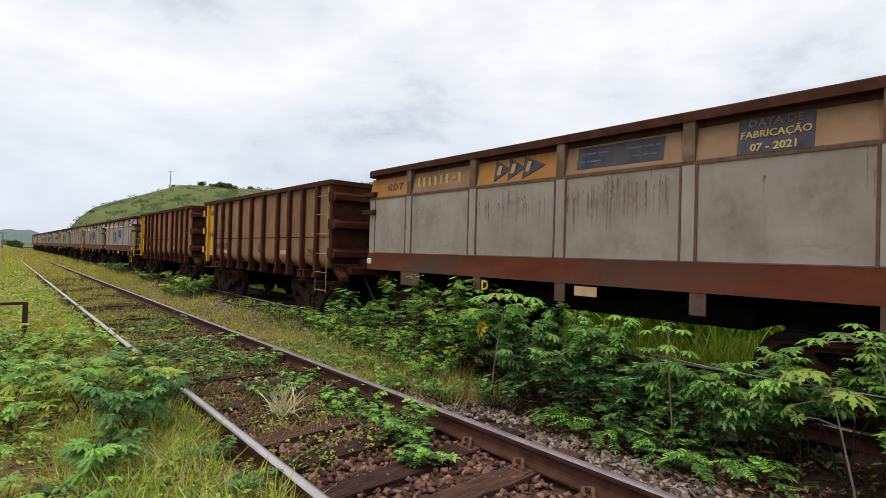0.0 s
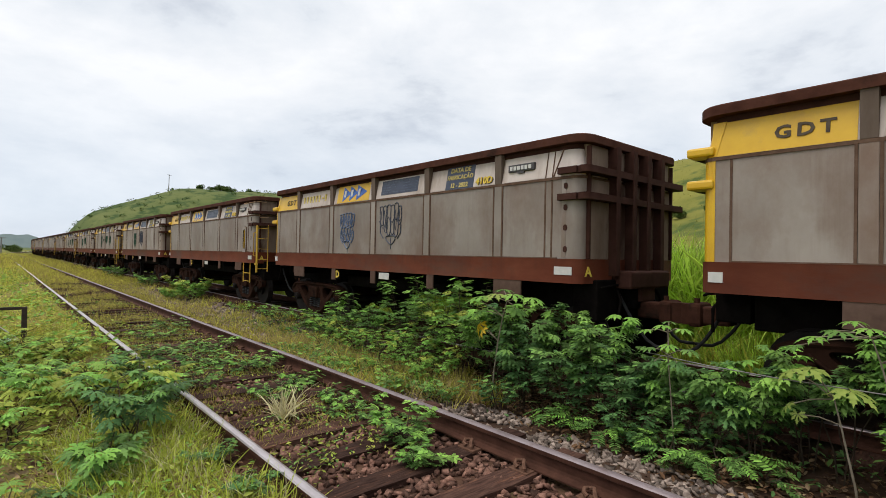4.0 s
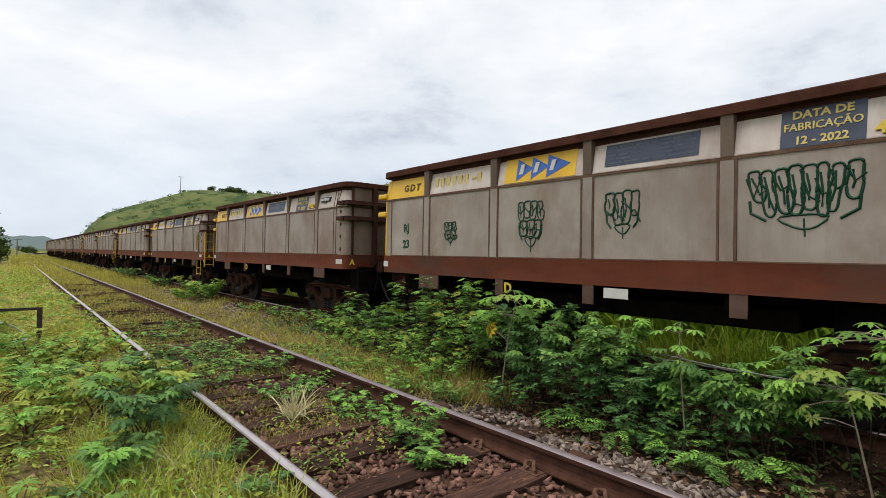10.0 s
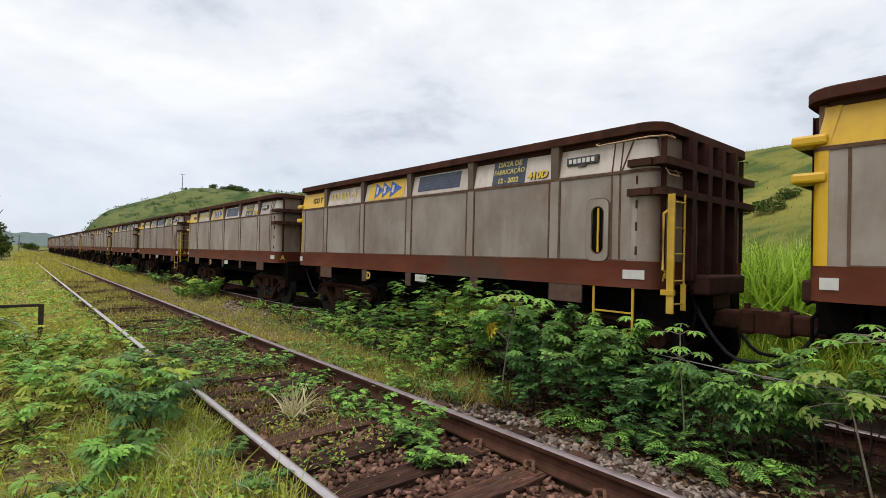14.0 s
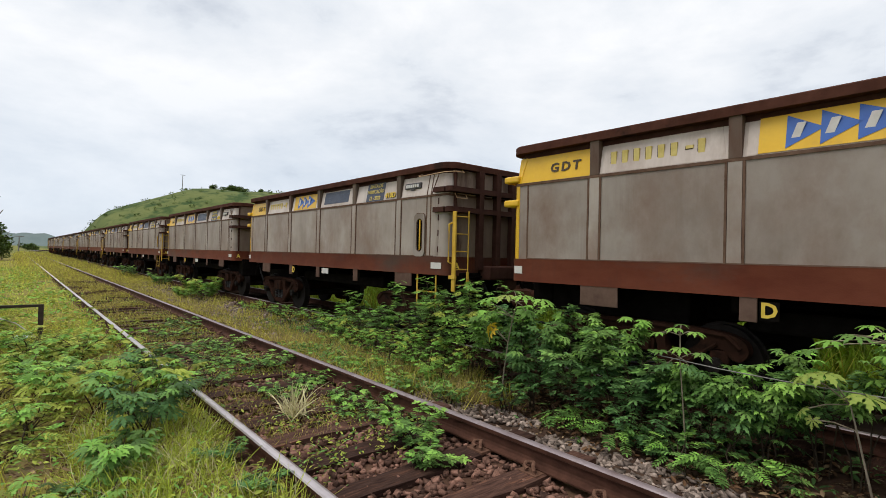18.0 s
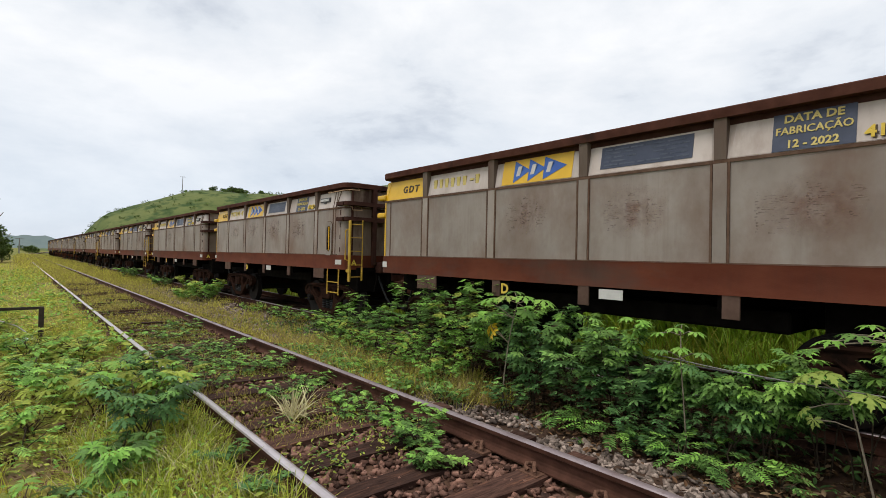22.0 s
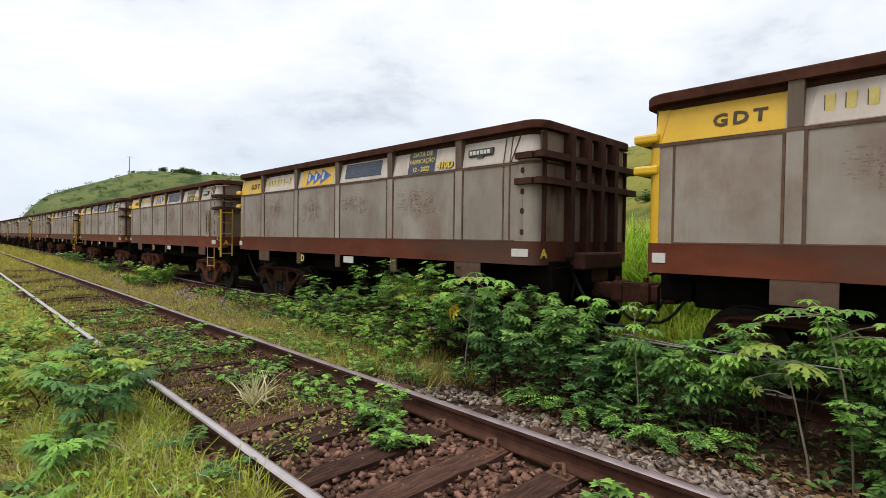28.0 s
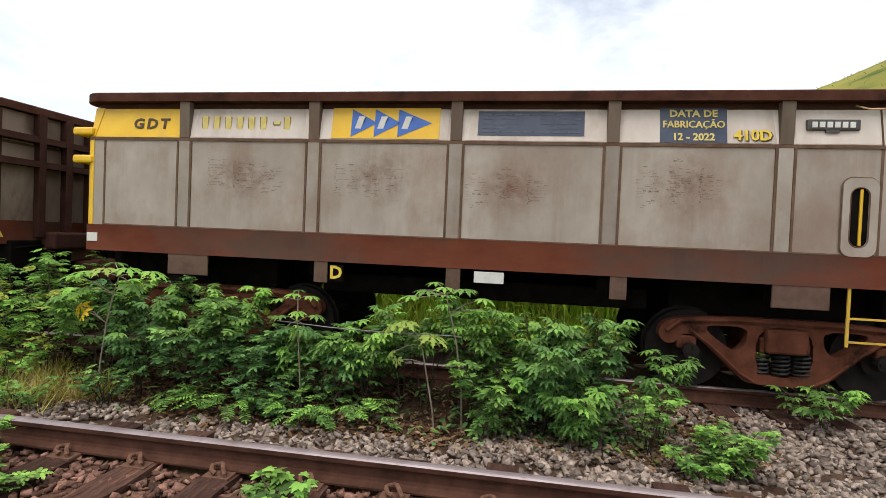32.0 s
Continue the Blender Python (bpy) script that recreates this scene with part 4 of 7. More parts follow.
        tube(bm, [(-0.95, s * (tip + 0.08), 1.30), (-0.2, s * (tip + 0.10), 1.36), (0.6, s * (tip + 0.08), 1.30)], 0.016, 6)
        part("end_sill", bm, DARK, w, "end sill with levers, shade put into its black colour")
    d = text("lettering", "A", 0.17, GOLD, 0, 1.5, w, 0)
    d.matrix_basis = Matrix.Translation((-HW + (0.22 if ladder else 0.16), -HL - 0.072, 1.5)) @ pose(0, 0, 0, 0, 0, 78)
    bm = tube(bmesh.new(), [(-HW - 0.002, along(LEN - 0.37), 2.74), (-HW + 0.064, along(LEN - 0.26), 3.10)], 0.009, 4)
    for u in (LEN - 0.39, LEN - 0.50):
        tube(bm, [(-HW - 0.002, along(u), 2.74), (-HW + 0.064, along(u), 3.10)], 0.009, 4)
    part("brace_strip", bm, SEAM, w, "rusty seams at the end of the band")
    # pale slotted strip down the front corner
    if not old:
        part("slotted_strip", boxed(-HW - 0.004, -HW + 0.03, along(LEN - 0.20) - 0.034, along(LEN - 0.20) + 0.034, 1.685, 2.698, 0.003), sheet_mat, w, "slotted corner strip")
    for z in (1.74, 2.02, 2.28, 2.56):
        bm = bmesh.new()
        wide_hole, tall_hole = (0.011, 0.052) if ladder else (0.028, 0.040)
        prism(bm, [(along(LEN - 0.175) + a, z + 0.05 + b) for a, b in rounded(wide_hole, tall_hole, wide_hole * 0.95, 4)], "x", -HW - 0.008, -HW + 0.02)
        part("corner_slot", bm, RIB, w)

    if ladder:
        y = -HL - 0.23
        bm = boxed(-HW + 0.0, -HW + 0.03, y - 0.04, y + 0.04, 1.10, 2.42, 0.004)
        box(bm, -HW + 0.32, -HW + 0.335, y - 0.03, y + 0.03, 1.12, 1.42, 0.003)
        box(bm, -HW - 0.012, -HW + 0.034, y - 0.05, y + 0.10, 1.30, 1.36, 0.004)
        tube(bm, [(-HW + 0.33, y, 1.2), (-HW + 0.33, y, 2.44)], 0.012, 6)
        lad = part("ladder", bm, LADDER_YELLOW, w, "yellow painted end ladder")
        for z in (1.2, 1.46, 1.76, 2.05, 2.34):
            part("rung", tube(bmesh.new(), [(-HW + 0.03, y, z), (-HW + 0.33, y, z)], 0.010, 6), LADDER_YELLOW, lad)
        bm = bmesh.new()
        tube(bm, [(-HW + 0.03, y + 0.05, 1.55), (-HW - 0.06, y + 0.05, 1.58), (-HW - 0.06, y + 0.05, 2.2), (-HW + 0.03, y + 0.05, 2.24)], 0.016, 6)
        part("grab_bar", bm, LADDER_YELLOW, lad)
        bm = bmesh.new()
        tube(bm, [(-HW + 0.06, -HL + 0.72, 3.13), (-HW - 0.03, -HL + 0.71, 3.09), (-HW - 0.05, -HL + 0.66, 3.07), (-HW - 0.05, -HL + 0.2, 3.08), (-HW - 0.02, -HL + 0.02, 3.09), (-HW + 0.1, -HL - 0.12, 3.10), (-HW + 0.3, -HL - 0.12, 3.10), (-HW + 0.3, -HL - 0.06, 3.16)], 0.009, 6)
        tube(bm, [(-HW + 0.12, -HL - 0.10, 2.74), (-HW + 0.12, -HL - 0.15, 2.66), (-HW + 0.36, -HL - 0.15, 2.66), (-HW + 0.36, -HL - 0.10, 2.74)], 0.009, 6)
        part("handrail", bm, CREAM, w, "pale dusty handrail")
        step = part("side_step", boxed(-HW - 0.01, -HW + 0.005, along(LEN - 0.72) - 0.014, along(LEN - 0.72) + 0.014, 0.78, 1.36), LADDER_YELLOW, w, "yellow painted side step")
        part("stile", boxed(-HW - 0.01, -HW + 0.005, along(LEN - 0.20) - 0.014, along(LEN - 0.20) + 0.014, 0.78, 1.36), LADDER_YELLOW, step)
        for z in (0.82, 1.05):
            part("rung", boxed(-HW - 0.012, -HW + 0.012, along(LEN - 0.20), along(LEN - 0.72), z, z + 0.018), LADDER_YELLOW, step)
        # recessed hand slot with its bar
        u = 8.52 - 0.05
        bm = bmesh.new()
        skin(bm, [([(along(u) + a, 2.04 + b) for a, b in rounded(0.155, 0.38, 0.09)], 0.012), ([(along(u) + a, 2.04 + b) for a, b in rounded(0.155, 0.38, 0.09)], 0.028), ([(along(u) + a, 2.04 + b) for a, b in rounded(0.085, 0.29, 0.08)], 0.020), ([(along(u) + a, 2.04 + b) for a, b in rounded(0.078, 0.283, 0.077)], 0.0)])
        for v in bm.verts:
            v.co = Vector((-HW - v.co.z, v.co.x, v.co.y))
        slot = part("hand_slot", bm, sheet_mat, w, "recessed hand slot with a raised rim")
        # flat near-black plate paints the shade inside the slot
        bm = bmesh.new()
        prism(bm, [(along(u) + a, 2.04 + b) for a, b in rounded(0.08, 0.285, 0.078)], "x", -HW - 0.006, -HW + 0.01)
        part("slot_recess", bm, DARK, slot, "recess shown by a near-black plate")
        bm = bmesh.new()
        for hw_, hl_, rr_, x in ((0.160, 0.385, 0.093, -HW - 0.012), (0.083, 0.288, 0.079, -HW - 0.019)):
            edge = [(x, along(u) + a, 2.04 + b) for a, b in rounded(hw_, hl_, rr_, 5)]
            tube(bm, edge + edge[:1], 0.007, 4)
        part("rim_seam", bm, SEAM, slot, "rusty seam round the slot")
        part("grab_bar", tube(bmesh.new(), [(-HW - 0.015, along(u) - 0.01, 1.77), (-HW - 0.015, along(u) - 0.01, 2.31)], 0.014, 6), YELLOW, slot)
    running_gear(w)
    return w


def ribbed_wagon(ladder):
    """Older brown gondola with outside ribs and an ochre end panel."""
    w = empty("ribbed_wagon")
    hw, hl = 1.22, HL
    bm = bmesh.new()
    # the sheet turns under in a soft curve above the sill
    curve = [(0.22 * (1 - math.cos(radians(q))), 1.54 - 0.26 * math.sin(radians(q))) for q in (90, 72, 54, 36, 18, 0)]
    r = skin(bm, [(rounded(hw - d, hl - 0.02 - d * 0.6, 0.05, 2), z) for d, z in curve] + [(rounded(hw, hl - 0.02, 0.05, 2), 3.22), (rounded(hw - 0.05, hl - 0.07, 0.05, 2), 3.22), (rounded(hw - 0.05, hl - 0.07, 0.05, 2), 1.66)])
    bm.faces.new(r[0][::-1])
    bm.faces.new(r[-1])
    part("tub_sheet", bm, OLD_STEEL if ladder else OLD_STEEL_RED, w, "brown dusty steel tub", True)
    bm = bmesh.new()
    a, b = rounded(hw + 0.085, hl + 0.03, 0.10, 3), rounded(hw - 0.06, hl - 0.09, 0.05, 3)
    skin(bm, [(a, 3.16), (a, 3.265), (b, 3.265), (b, 3.16)], True)
    part("top_chord", bm, OLD_RIB, w, "dark brown top chord")
    for s in (-1, 1):
        for u in (1.24, 1.97, 2.67, 3.56, 4.47, 5.36, 6.31, 7.02, 7.77, 8.5):
            bm = bmesh.new()
            prism(bm, [(s * (hw - 0.06), 1.15), (s * (hw + 0.085), 1.15), (s * (hw + 0.085), 3.17), (s * (hw - 0.06), 3.17)], "y", along(u) - 0.062, along(u) + 0.062)
            box(bm, s * (hw - 0.08), s * (hw + 0.105), along(u) - 0.08, along(u) + 0.08, 1.06, 1.15, 0.01)
            part("rib", bm, OLD_RIB, w)
        part("seam_strip", boxed(s * (hw - 0.01), s * (hw + 0.008), -hl + 0.05, hl - 0.05, 1.985, 2.005), OLD_RIB, w)
        for u in (1.70, 7.86):
            # an open box of two plates and two uprights
            bm = boxed(s * (hw - 0.1), s * (hw + 0.12), along(u) - 0.21, along(u) + 0.21, 1.205, 1.23, 0.006)
            box(bm, s * (hw - 0.1), s * (hw + 0.12), along(u) - 0.20, along(u) + 0.20, 1.04, 1.065, 0.006)
            for d0, d1 in ((-0.19, -0.07), (0.05, 0.19)):
                box(bm, s * (hw - 0.1), s * (hw + 0.10), along(u) + d0, along(u) + d1, 1.06, 1.21)
            part("sill_bracket", bm, OLD_RIB, w, "boxy brown sill bracket")
        part("end_sheet", boxed(-hw + 0.02, hw - 0.02, s * (hl - 0.03), s * (hl - 0.008), 1.40, 3.16), OLD_RIB, w, "dark brown end sheet")
        for sx in (-1, 1):
            # corner post with its bolted lugs
            bm = boxed(sx * (hw - 0.03), sx * (hw + 0.012), s * (hl - 0.12), s * (hl + 0.002), 1.30, 3.17, 0.006)
            post = part("corner_post", bm, OLD_RIB, w, "dark brown corner post")
            for z in (1.58, 2.22, 2.84):
                part("lug", boxed(sx * (hw - 0.02), sx * (hw + 0.045), s * (hl - 0.17), s * (hl + 0.02), z - 0.05, z + 0.17, 0.008), OLD_RIB, post)
        bm = boxed(-0.9, 0.9, s * (hl - 0.12), s * (hl + 0.30), 1.16, 1.34, 0.02)
        for sx in (-1, 1):
            prism(bm, [(s * (hl - 0.05), 1.36), (s * (hl + 0.30), 1.12), (s * (hl + 0.30), 1.02), (s * (hl - 0.05), 1.24)], "x", min(sx * 0.95, sx * 1.15), max(sx * 0.95, sx * 1.15))
        part("end_sill", bm, OLD_RIB, w, "dark brown end sill with sloping braces")
        for z in (1.55, 2.2, 2.82):
            bm = bmesh.new()
            y0, y1 = s * (hl - 0.03), s * (hl + 0.16)
            prism(bm, [(y0, z - 0.06), (y1, z), (y1, z + 0.12), (y0, z + 0.2)], "x", -hw - 0.02, hw + 0.02)
            rib = part("end_rib", bm, OLD_RIB, w, "heavy brown end rib")
            if s > 0:
                part("rib_end", boxed(-hw - 0.05, -hw + 0.06, hl - 0.08, hl + 0.12, z - 0.05, z + 0.17, 0.01), OCHRE, rib, "ochre painted rib end")
    bm = boxed(-hw - 0.012, -hw + 0.01, along(1.17), along(0.02), 1.42, 3.15, 0.004)
    p = part("ochre_panel", bm, OCHRE, w, "ochre yellow painted end panel")
    part("painted_rib", boxed(-hw - 0.085, -hw + 0.01, along(0.56), along(0.44), 1.20, 3.15, 0.006), OCHRE, p, "ochre painted end rib")
    part("lettering", lettered("GDT", 0.20, LETTER, "lettering"), None, p).matrix_basis = pose(-hw - 0.018, along(0.88), 2.85)
    bm = bmesh.new()
    for k in range(3):
        prism(bm, [(along(0.64 + k * 0.16), 2.02), (along(0.64 + k * 0.16), 2.24), (along(0.77 + k * 0.16), 2.13)], "x", -hw - 0.020, -hw - 0.010)
    part("emblem_arrow", bm, LETTER, p, "dark arrow-shaped emblem")
    bm = bmesh.new()
    for k in range(7):
        u = 1.36 + k * 0.24
        box(bm, -hw - 0.010, -hw + 0.01, along(u + 0.05), along(u), 2.80, 2.93)
    part("number_marking", bm, DULL_BAR, w, "faded painted wagon number")["kind"] = "stuff"
    part("data_plate", boxed(-hw - 0.010, -hw + 0.01, along(1.88), along(1.34), 1.66, 1.82), SEAM, w, "dull brown data plate")
    part("data_plate", boxed(-hw - 0.010, -hw + 0.01, along(2.50), along(2.06), 1.66, 1.84), SEAM, w, "dull brown data plate")
    part("reflector", boxed(-hw - 0.010, -hw + 0.01, along(2.58), along(2.06), 1.53, 1.62), CREAM, w, "dull cream reflector")
    part("reflector", boxed(-hw - 0.012, -hw + 0.01, along(6.88), along(6.46), 1.56, 1.67), CREAM, w, "dull cream reflector")
    q = part("letter_plate", boxed(-hw - 0.012, -hw + 0.01, along(5.05), along(4.92), 1.62, 1.80), LETTER, w, "dark plate with the letter D")
    t = part("lettering", lettered("D", 0.14, DULL_BAR, "lettering"), None, w)
    t.matrix_basis = pose(-hw - 0.016, along(4.985), 1.71)
    bm = bmesh.new()
    ring = [[(along(8.16) + a * g, 1.66 + b * g2) for a, b in rounded(0.20, 0.07, 0.035, 4)] for g, g2 in ((1.0, 1.0), (0.86, 0.66))]
    skin(bm, [(ring[0], 0.0), (ring[0], 0.025), (ring[1], 0.025), (ring[1], 0.004)])
    for v in bm.verts:
        v.co = Vector((-hw - v.co.z, v.co.x, v.co.y))
    tube(bm, [(-hw - 0.02, along(8.07), 1.66), (-hw - 0.02, along(8.31), 1.66)], 0.014, 6)
    prism(bm, [(along(8.03) - 0.035, 1.66), (along(8.03), 1.695), (along(8.03) + 0.035, 1.66), (along(8.03), 1.625)], "x", -hw - 0.016, -hw)
    if ladder:
        part("door_latch", bm, OLD_STEEL, w, "dull oblong latch plate")
    else:
        bm.free()
    if ladder:
        bm = tube(bmesh.new(), [(-hw - 0.07, along(9.05), 0.75), (-hw - 0.07, along(9.05), 3.1)], 0.011, 6)
        lad = part("ladder", bm, DULL_BAR, w, "dull beige side ladder")
        for z in (0.8, 1.2, 1.62, 2.06, 2.5, 2.92):
            part("rung", tube(bmesh.new(), [(-hw - 0.07, along(9.05), z), (-hw - 0.07, along(8.55), z)], 0.009, 6), DULL_BAR, lad)
        part("stile", tube(bmesh.new(), [(-hw - 0.07, along(8.55), 0.75), (-hw - 0.07, along(8.55), 1.25)], 0.009, 6), DULL_BAR, lad)
    running_gear(w)
    return w


def scrawl(w, u, z, wide, high, mat, seed, lines):
    """Sprayed graffiti on the near side of a wagon: rows of rounded outlined shapes like a crest, no readable letters."""
    r2 = random.Random(seed)
    bm = bmesh.new()
    x = -HW - 0.002

    def stroke(pts, r=0.012):
        tube(bm, [(x, along(p), q) for p, q in pts], r, 4)

    def loop(pts):
        # a closed outline with rounded corners
        soft = softened(softened(pts, 1), 1)
        stroke(soft + soft[:2], r2.uniform(0.010, 0.014))

    top, body = z + high * 0.5, high * 0.78
    for row in range(lines):
        hh = body / lines
        zt = top - row * hh
        span = wide * (1.0 if row == 0 else 0.86)
        cells = max(2, round(span / 0.115))
        at = u - span / 2
        for k in range(cells):
            cw = span / cells * r2.uniform(0.85, 1.2)
            lean = cw * r2.uniform(-0.25, 0.25) + (0.0 if lines > 1 else 0.12 * (u - at))
            rise = hh * (0.06 * math.sin(math.pi * (k + 0.5) / cells) + r2.uniform(-0.05, 0.05))
            zb = zt - hh * r2.uniform(0.82, 1.0) * (1.0 if lines > 1 or 0 < k < cells - 1 else 0.72)
            a0, a1, mid = at, at + cw, (zt + zb) / 2
            loop([(a0, zt + rise), (a1, zt + rise + 0.01), (a1 - cw * 0.10, mid + hh * 0.10), (a1 + cw * 0.08 + lean, mid - hh * 0.05), (a1 - cw * 0.15 + lean, zb), (a0 + cw * 0.1 + lean, zb + hh * 0.03), (a0 - cw * 0.05 + lean * 0.5, mid), (a0 + cw * 0.12, mid + hh * 0.16)])
            if r2.random() < 0.8:
                stroke([(a0 + cw * 0.3, zt - hh * 0.12), (a0 + cw * 0.5 + lean * 0.5, mid), (a0 + cw * 0.42 + lean, zb + hh * 0.2)], 0.010)
            stroke([(a0 - cw * 0.1, zt - hh * r2.uniform(0.0, 0.5)), (a0 + cw * 0.45, zt - hh * r2.uniform(0.3, 0.7)), (a1 + cw * 0.1, zt - hh * r2.uniform(0.1, 0.9))], 0.010)
            at += span / cells
    # slanting ends below and a pointed foot
    for d in (-1, 1):
        e = u + d * wide * 0.5
        stroke([(e - d * 0.02, top - body * 0.60), (e - d * 0.03, top - body * 0.85), (e - d * wide * 0.18, top - body * 1.02)], 0.014)
    foot = top - body
    loop([(u - wide * 0.30, foot + 0.03), (u + wide * 0.30, foot + 0.04), (u + wide * 0.05, z - high * 0.5)])
    stroke([(u + wide * 0.02, foot), (u + wide * 0.03, z - high * 0.56)], 0.008)
    return tagged(part("graffiti", bm, mat, w, "sprayed scribbled graffiti"), kind="stuff")


LETTERS = {}
plain = steel_wagon(False, STEEL, (YELLOW, WHITE), SILL, "12 - 2022")
laddered = steel_wagon(True, STEEL, (YELLOW, WHITE), SILL, "12 - 2022")
rusty = steel_wagon(False, RUSTY_STEEL, (RUSTY_BAND, RUSTY_BAND), SILL, "07 - 2021")
old_ladder = ribbed_wagon(True)
old_plain = ribbed_wagon(False)
used, WAGONS = set(), []
STEEL_LABEL = "grey steel ore wagon, yellow end, brown sill"
for k in range(1, 46):
    master = rusty if k == 1 else old_ladder if k == 2 else old_plain if k == 3 else laddered if k % 2 == 0 else plain
    if master.name in used:
        w = copy_thing(master, Matrix())
    else:
        w = master
        used.add(master.name)
    label = {1: "rust-streaked grey ore wagon with faded ochre panels", 2: "brown ribbed gondola wagon with side ladder and ochre end", 3: "brown ribbed gondola wagon with ochre end panel"}.get(k, STEEL_LABEL + (" and yellow ladder" if k % 2 == 0 else ""))
    if k in (4, 5, 7, 8, 9, 10):
        label = "graffiti-sprayed grey steel ore wagon" + (" with yellow ladder" if k % 2 == 0 else " with yellow end")
    tagged(w, label, "train wagon", "wagons of the goods train")
    WAGONS.append((k, w))
BY_NUMBER = dict(WAGONS)
# wagons 28 to 31 get the lit copy of the bogie colour
lit_mesh = {}
for k, w in WAGONS:
    if 28 <= k <= 31:
        for ob in w.children_recursive:
            if ob.name.startswith(("bogie", "side_frame", "bolster_end")):
                if ob.data.name not in lit_mesh:
                    me = ob.data.copy()
                    me.materials[0] = LIT_BOGIE
                    lit_mesh[ob.data.name] = me
                ob.data = lit_mesh[ob.data.name]
scrawl(BY_NUMBER[4], 3.65, 2.10, 0.55, 0.75, BLUE_SPRAY, 1, 2)
scrawl(BY_NUMBER[4], 5.15, 2.25, 0.85, 0.62, BLUE_SPRAY, 2, 1)
scrawl(BY_NUMBER[5], 3.55, 2.12, 0.55, 0.75, BLUE_SPRAY, 3, 2)
scrawl(BY_NUMBER[5], 5.10, 2.20, 0.70, 0.75, BLACK_SPRAY, 4, 1)
scrawl(BY_NUMBER[7], 3.55, 2.12, 0.55, 0.75, GREEN_SPRAY, 5, 2)
scrawl(BY_NUMBER[7], 5.05, 2.20, 0.75, 0.7, BLACK_SPRAY, 6, 1)
scrawl(BY_NUMBER[8], 3.10, 2.15, 0.50, 0.75, GREEN_SPRAY, 7, 2)
scrawl(BY_NUMBER[8], 4.00, 2.25, 0.35, 0.2, GREEN_SPRAY, 8, 1)
scrawl(BY_NUMBER[8], 5.10, 2.25, 0.75, 0.5, GREEN_SPRAY, 9, 1)
scrawl(BY_NUMBER[8], 6.40, 2.20, 0.7, 0.55, GREEN_SPRAY, 10, 1)
scrawl(BY_NUMBER[9], 3.60, 2.12, 0.60, 0.70, GREEN_SPRAY, 11, 2)
scrawl(BY_NUMBER[9], 5.20, 2.22, 0.85, 0.60, GREEN_SPRAY, 12, 1)
for text, z in (("RJ", 2.17), ("23", 1.88)):
    ob = part("sprayed_letters", lettered(text, 0.20, GREEN_SPRAY, "sprayed_letters"), None, BY_NUMBER[10], "green sprayed letters")
    ob.matrix_basis = pose(-HW - 0.003, along(0.68), z, rx=-4)
scrawl(BY_NUMBER[10], 1.9, 2.05, 0.3, 0.35, GREEN_SPRAY, 13, 2)
scrawl(BY_NUMBER[10], 3.60, 2.12, 0.45, 0.65, GREEN_SPRAY, 14, 2)
scrawl(BY_NUMBER[10], 5.00, 2.2, 0.45, 0.5, GREEN_SPRAY, 15, 1)
scrawl(BY_NUMBER[10], 6.80, 2.25, 0.9, 0.6, GREEN_SPRAY, 16, 1)


def disc(seed, mat):
    """A thin uneven disc of radius 1 that faces -x, to be stretched into a stain."""
    r2 = random.Random(seed)
    verts = [(0, 0, 0)] + [(0, r2.uniform(0.85, 1.0) * math.cos(q * math.pi / 14), r2.uniform(0.85, 1.0) * math.sin(q * math.pi / 14)) for q in range(28)]
    me = bpy.data.meshes.new("scuff_mark")
    me.from_pydata(verts, [], [(0, 1 + (q + 1) % 28, 1 + q) for q in range(28)])
    me.materials.append(mat)
    return me


def stain(w, name, me, u, z, wide, high, label, proud=0.0015):
    ob = part(name, me, None, w, label)
    ob.matrix_basis = pose(-HW - proud, along(u), z) @ Matrix.Diagonal((1, wide, high, 1))
    ob["kind"] = "stuff"


def scratches(seed, square):
    """Rubbed-out marks: blocks or ovals filled with short level scratches, in a patch about one metre wide."""
    r2 = random.Random(seed)
    bm = bmesh.new()

    def dash(u, z, ln_, high, drop=0.0):
        x = r2.uniform(0, 0.001)
        bm.faces.new([bm.verts.new((-x, y, c)) for y, c in ((-u, z + high), (-u, z - high), (-u - ln_, z - drop - high * 0.5), (-u - ln_, z - drop + high * 0.5))][::-1])

    u = -0.48
    while u < 0.3:
        wide, top, low = r2.uniform(0.14, 0.36), r2.uniform(0.14, 0.30), -r2.uniform(0.10, 0.28)
        dense = r2.uniform(0.25, 0.6)
        z = low
        while z < top:
            reach = wide if square else wide * math.sqrt(max(0.05, 1 - ((z - (top + low) / 2) / ((top - low) / 2)) ** 2))
            v = u + (wide - reach) / 2 + r2.uniform(0, 0.05)
            while v < u + reach:
                ln_ = r2.uniform(0.02, 0.12)
                if r2.random() < dense:
                    dash(v, z, min(ln_, u + reach - v + 0.03), r2.uniform(0.002, 0.0075), r2.uniform(-0.006, 0.006))
                v += ln_ + r2.uniform(0.0, 0.03)
            z += r2.uniform(0.010, 0.022)
        if r2.random() < 0.5:
            # an upright stroke at the block's edge
            for q in range(14):
                dash(u + r2.uniform(-0.012, 0.012), top - q * (top - low) / 14, r2.uniform(0.012, 0.035), r2.uniform(0.006, 0.014))
        u += wide + r2.uniform(0.04, 0.14)
    me = bpy.data.meshes.new("scuff_mark")
    bm.to_mesh(me)
    bm.free()
    me.materials.append(SCRATCH)
    return me


SCUFF_DISC, SMUDGE_DISC = disc(40, SCUFF), disc(41, SMUDGE)
SQUARE_MARKS, ROUND_MARKS = [scratches(50 + q, True) for q in range(4)], [scratches(60 + q, False) for q in range(4)]
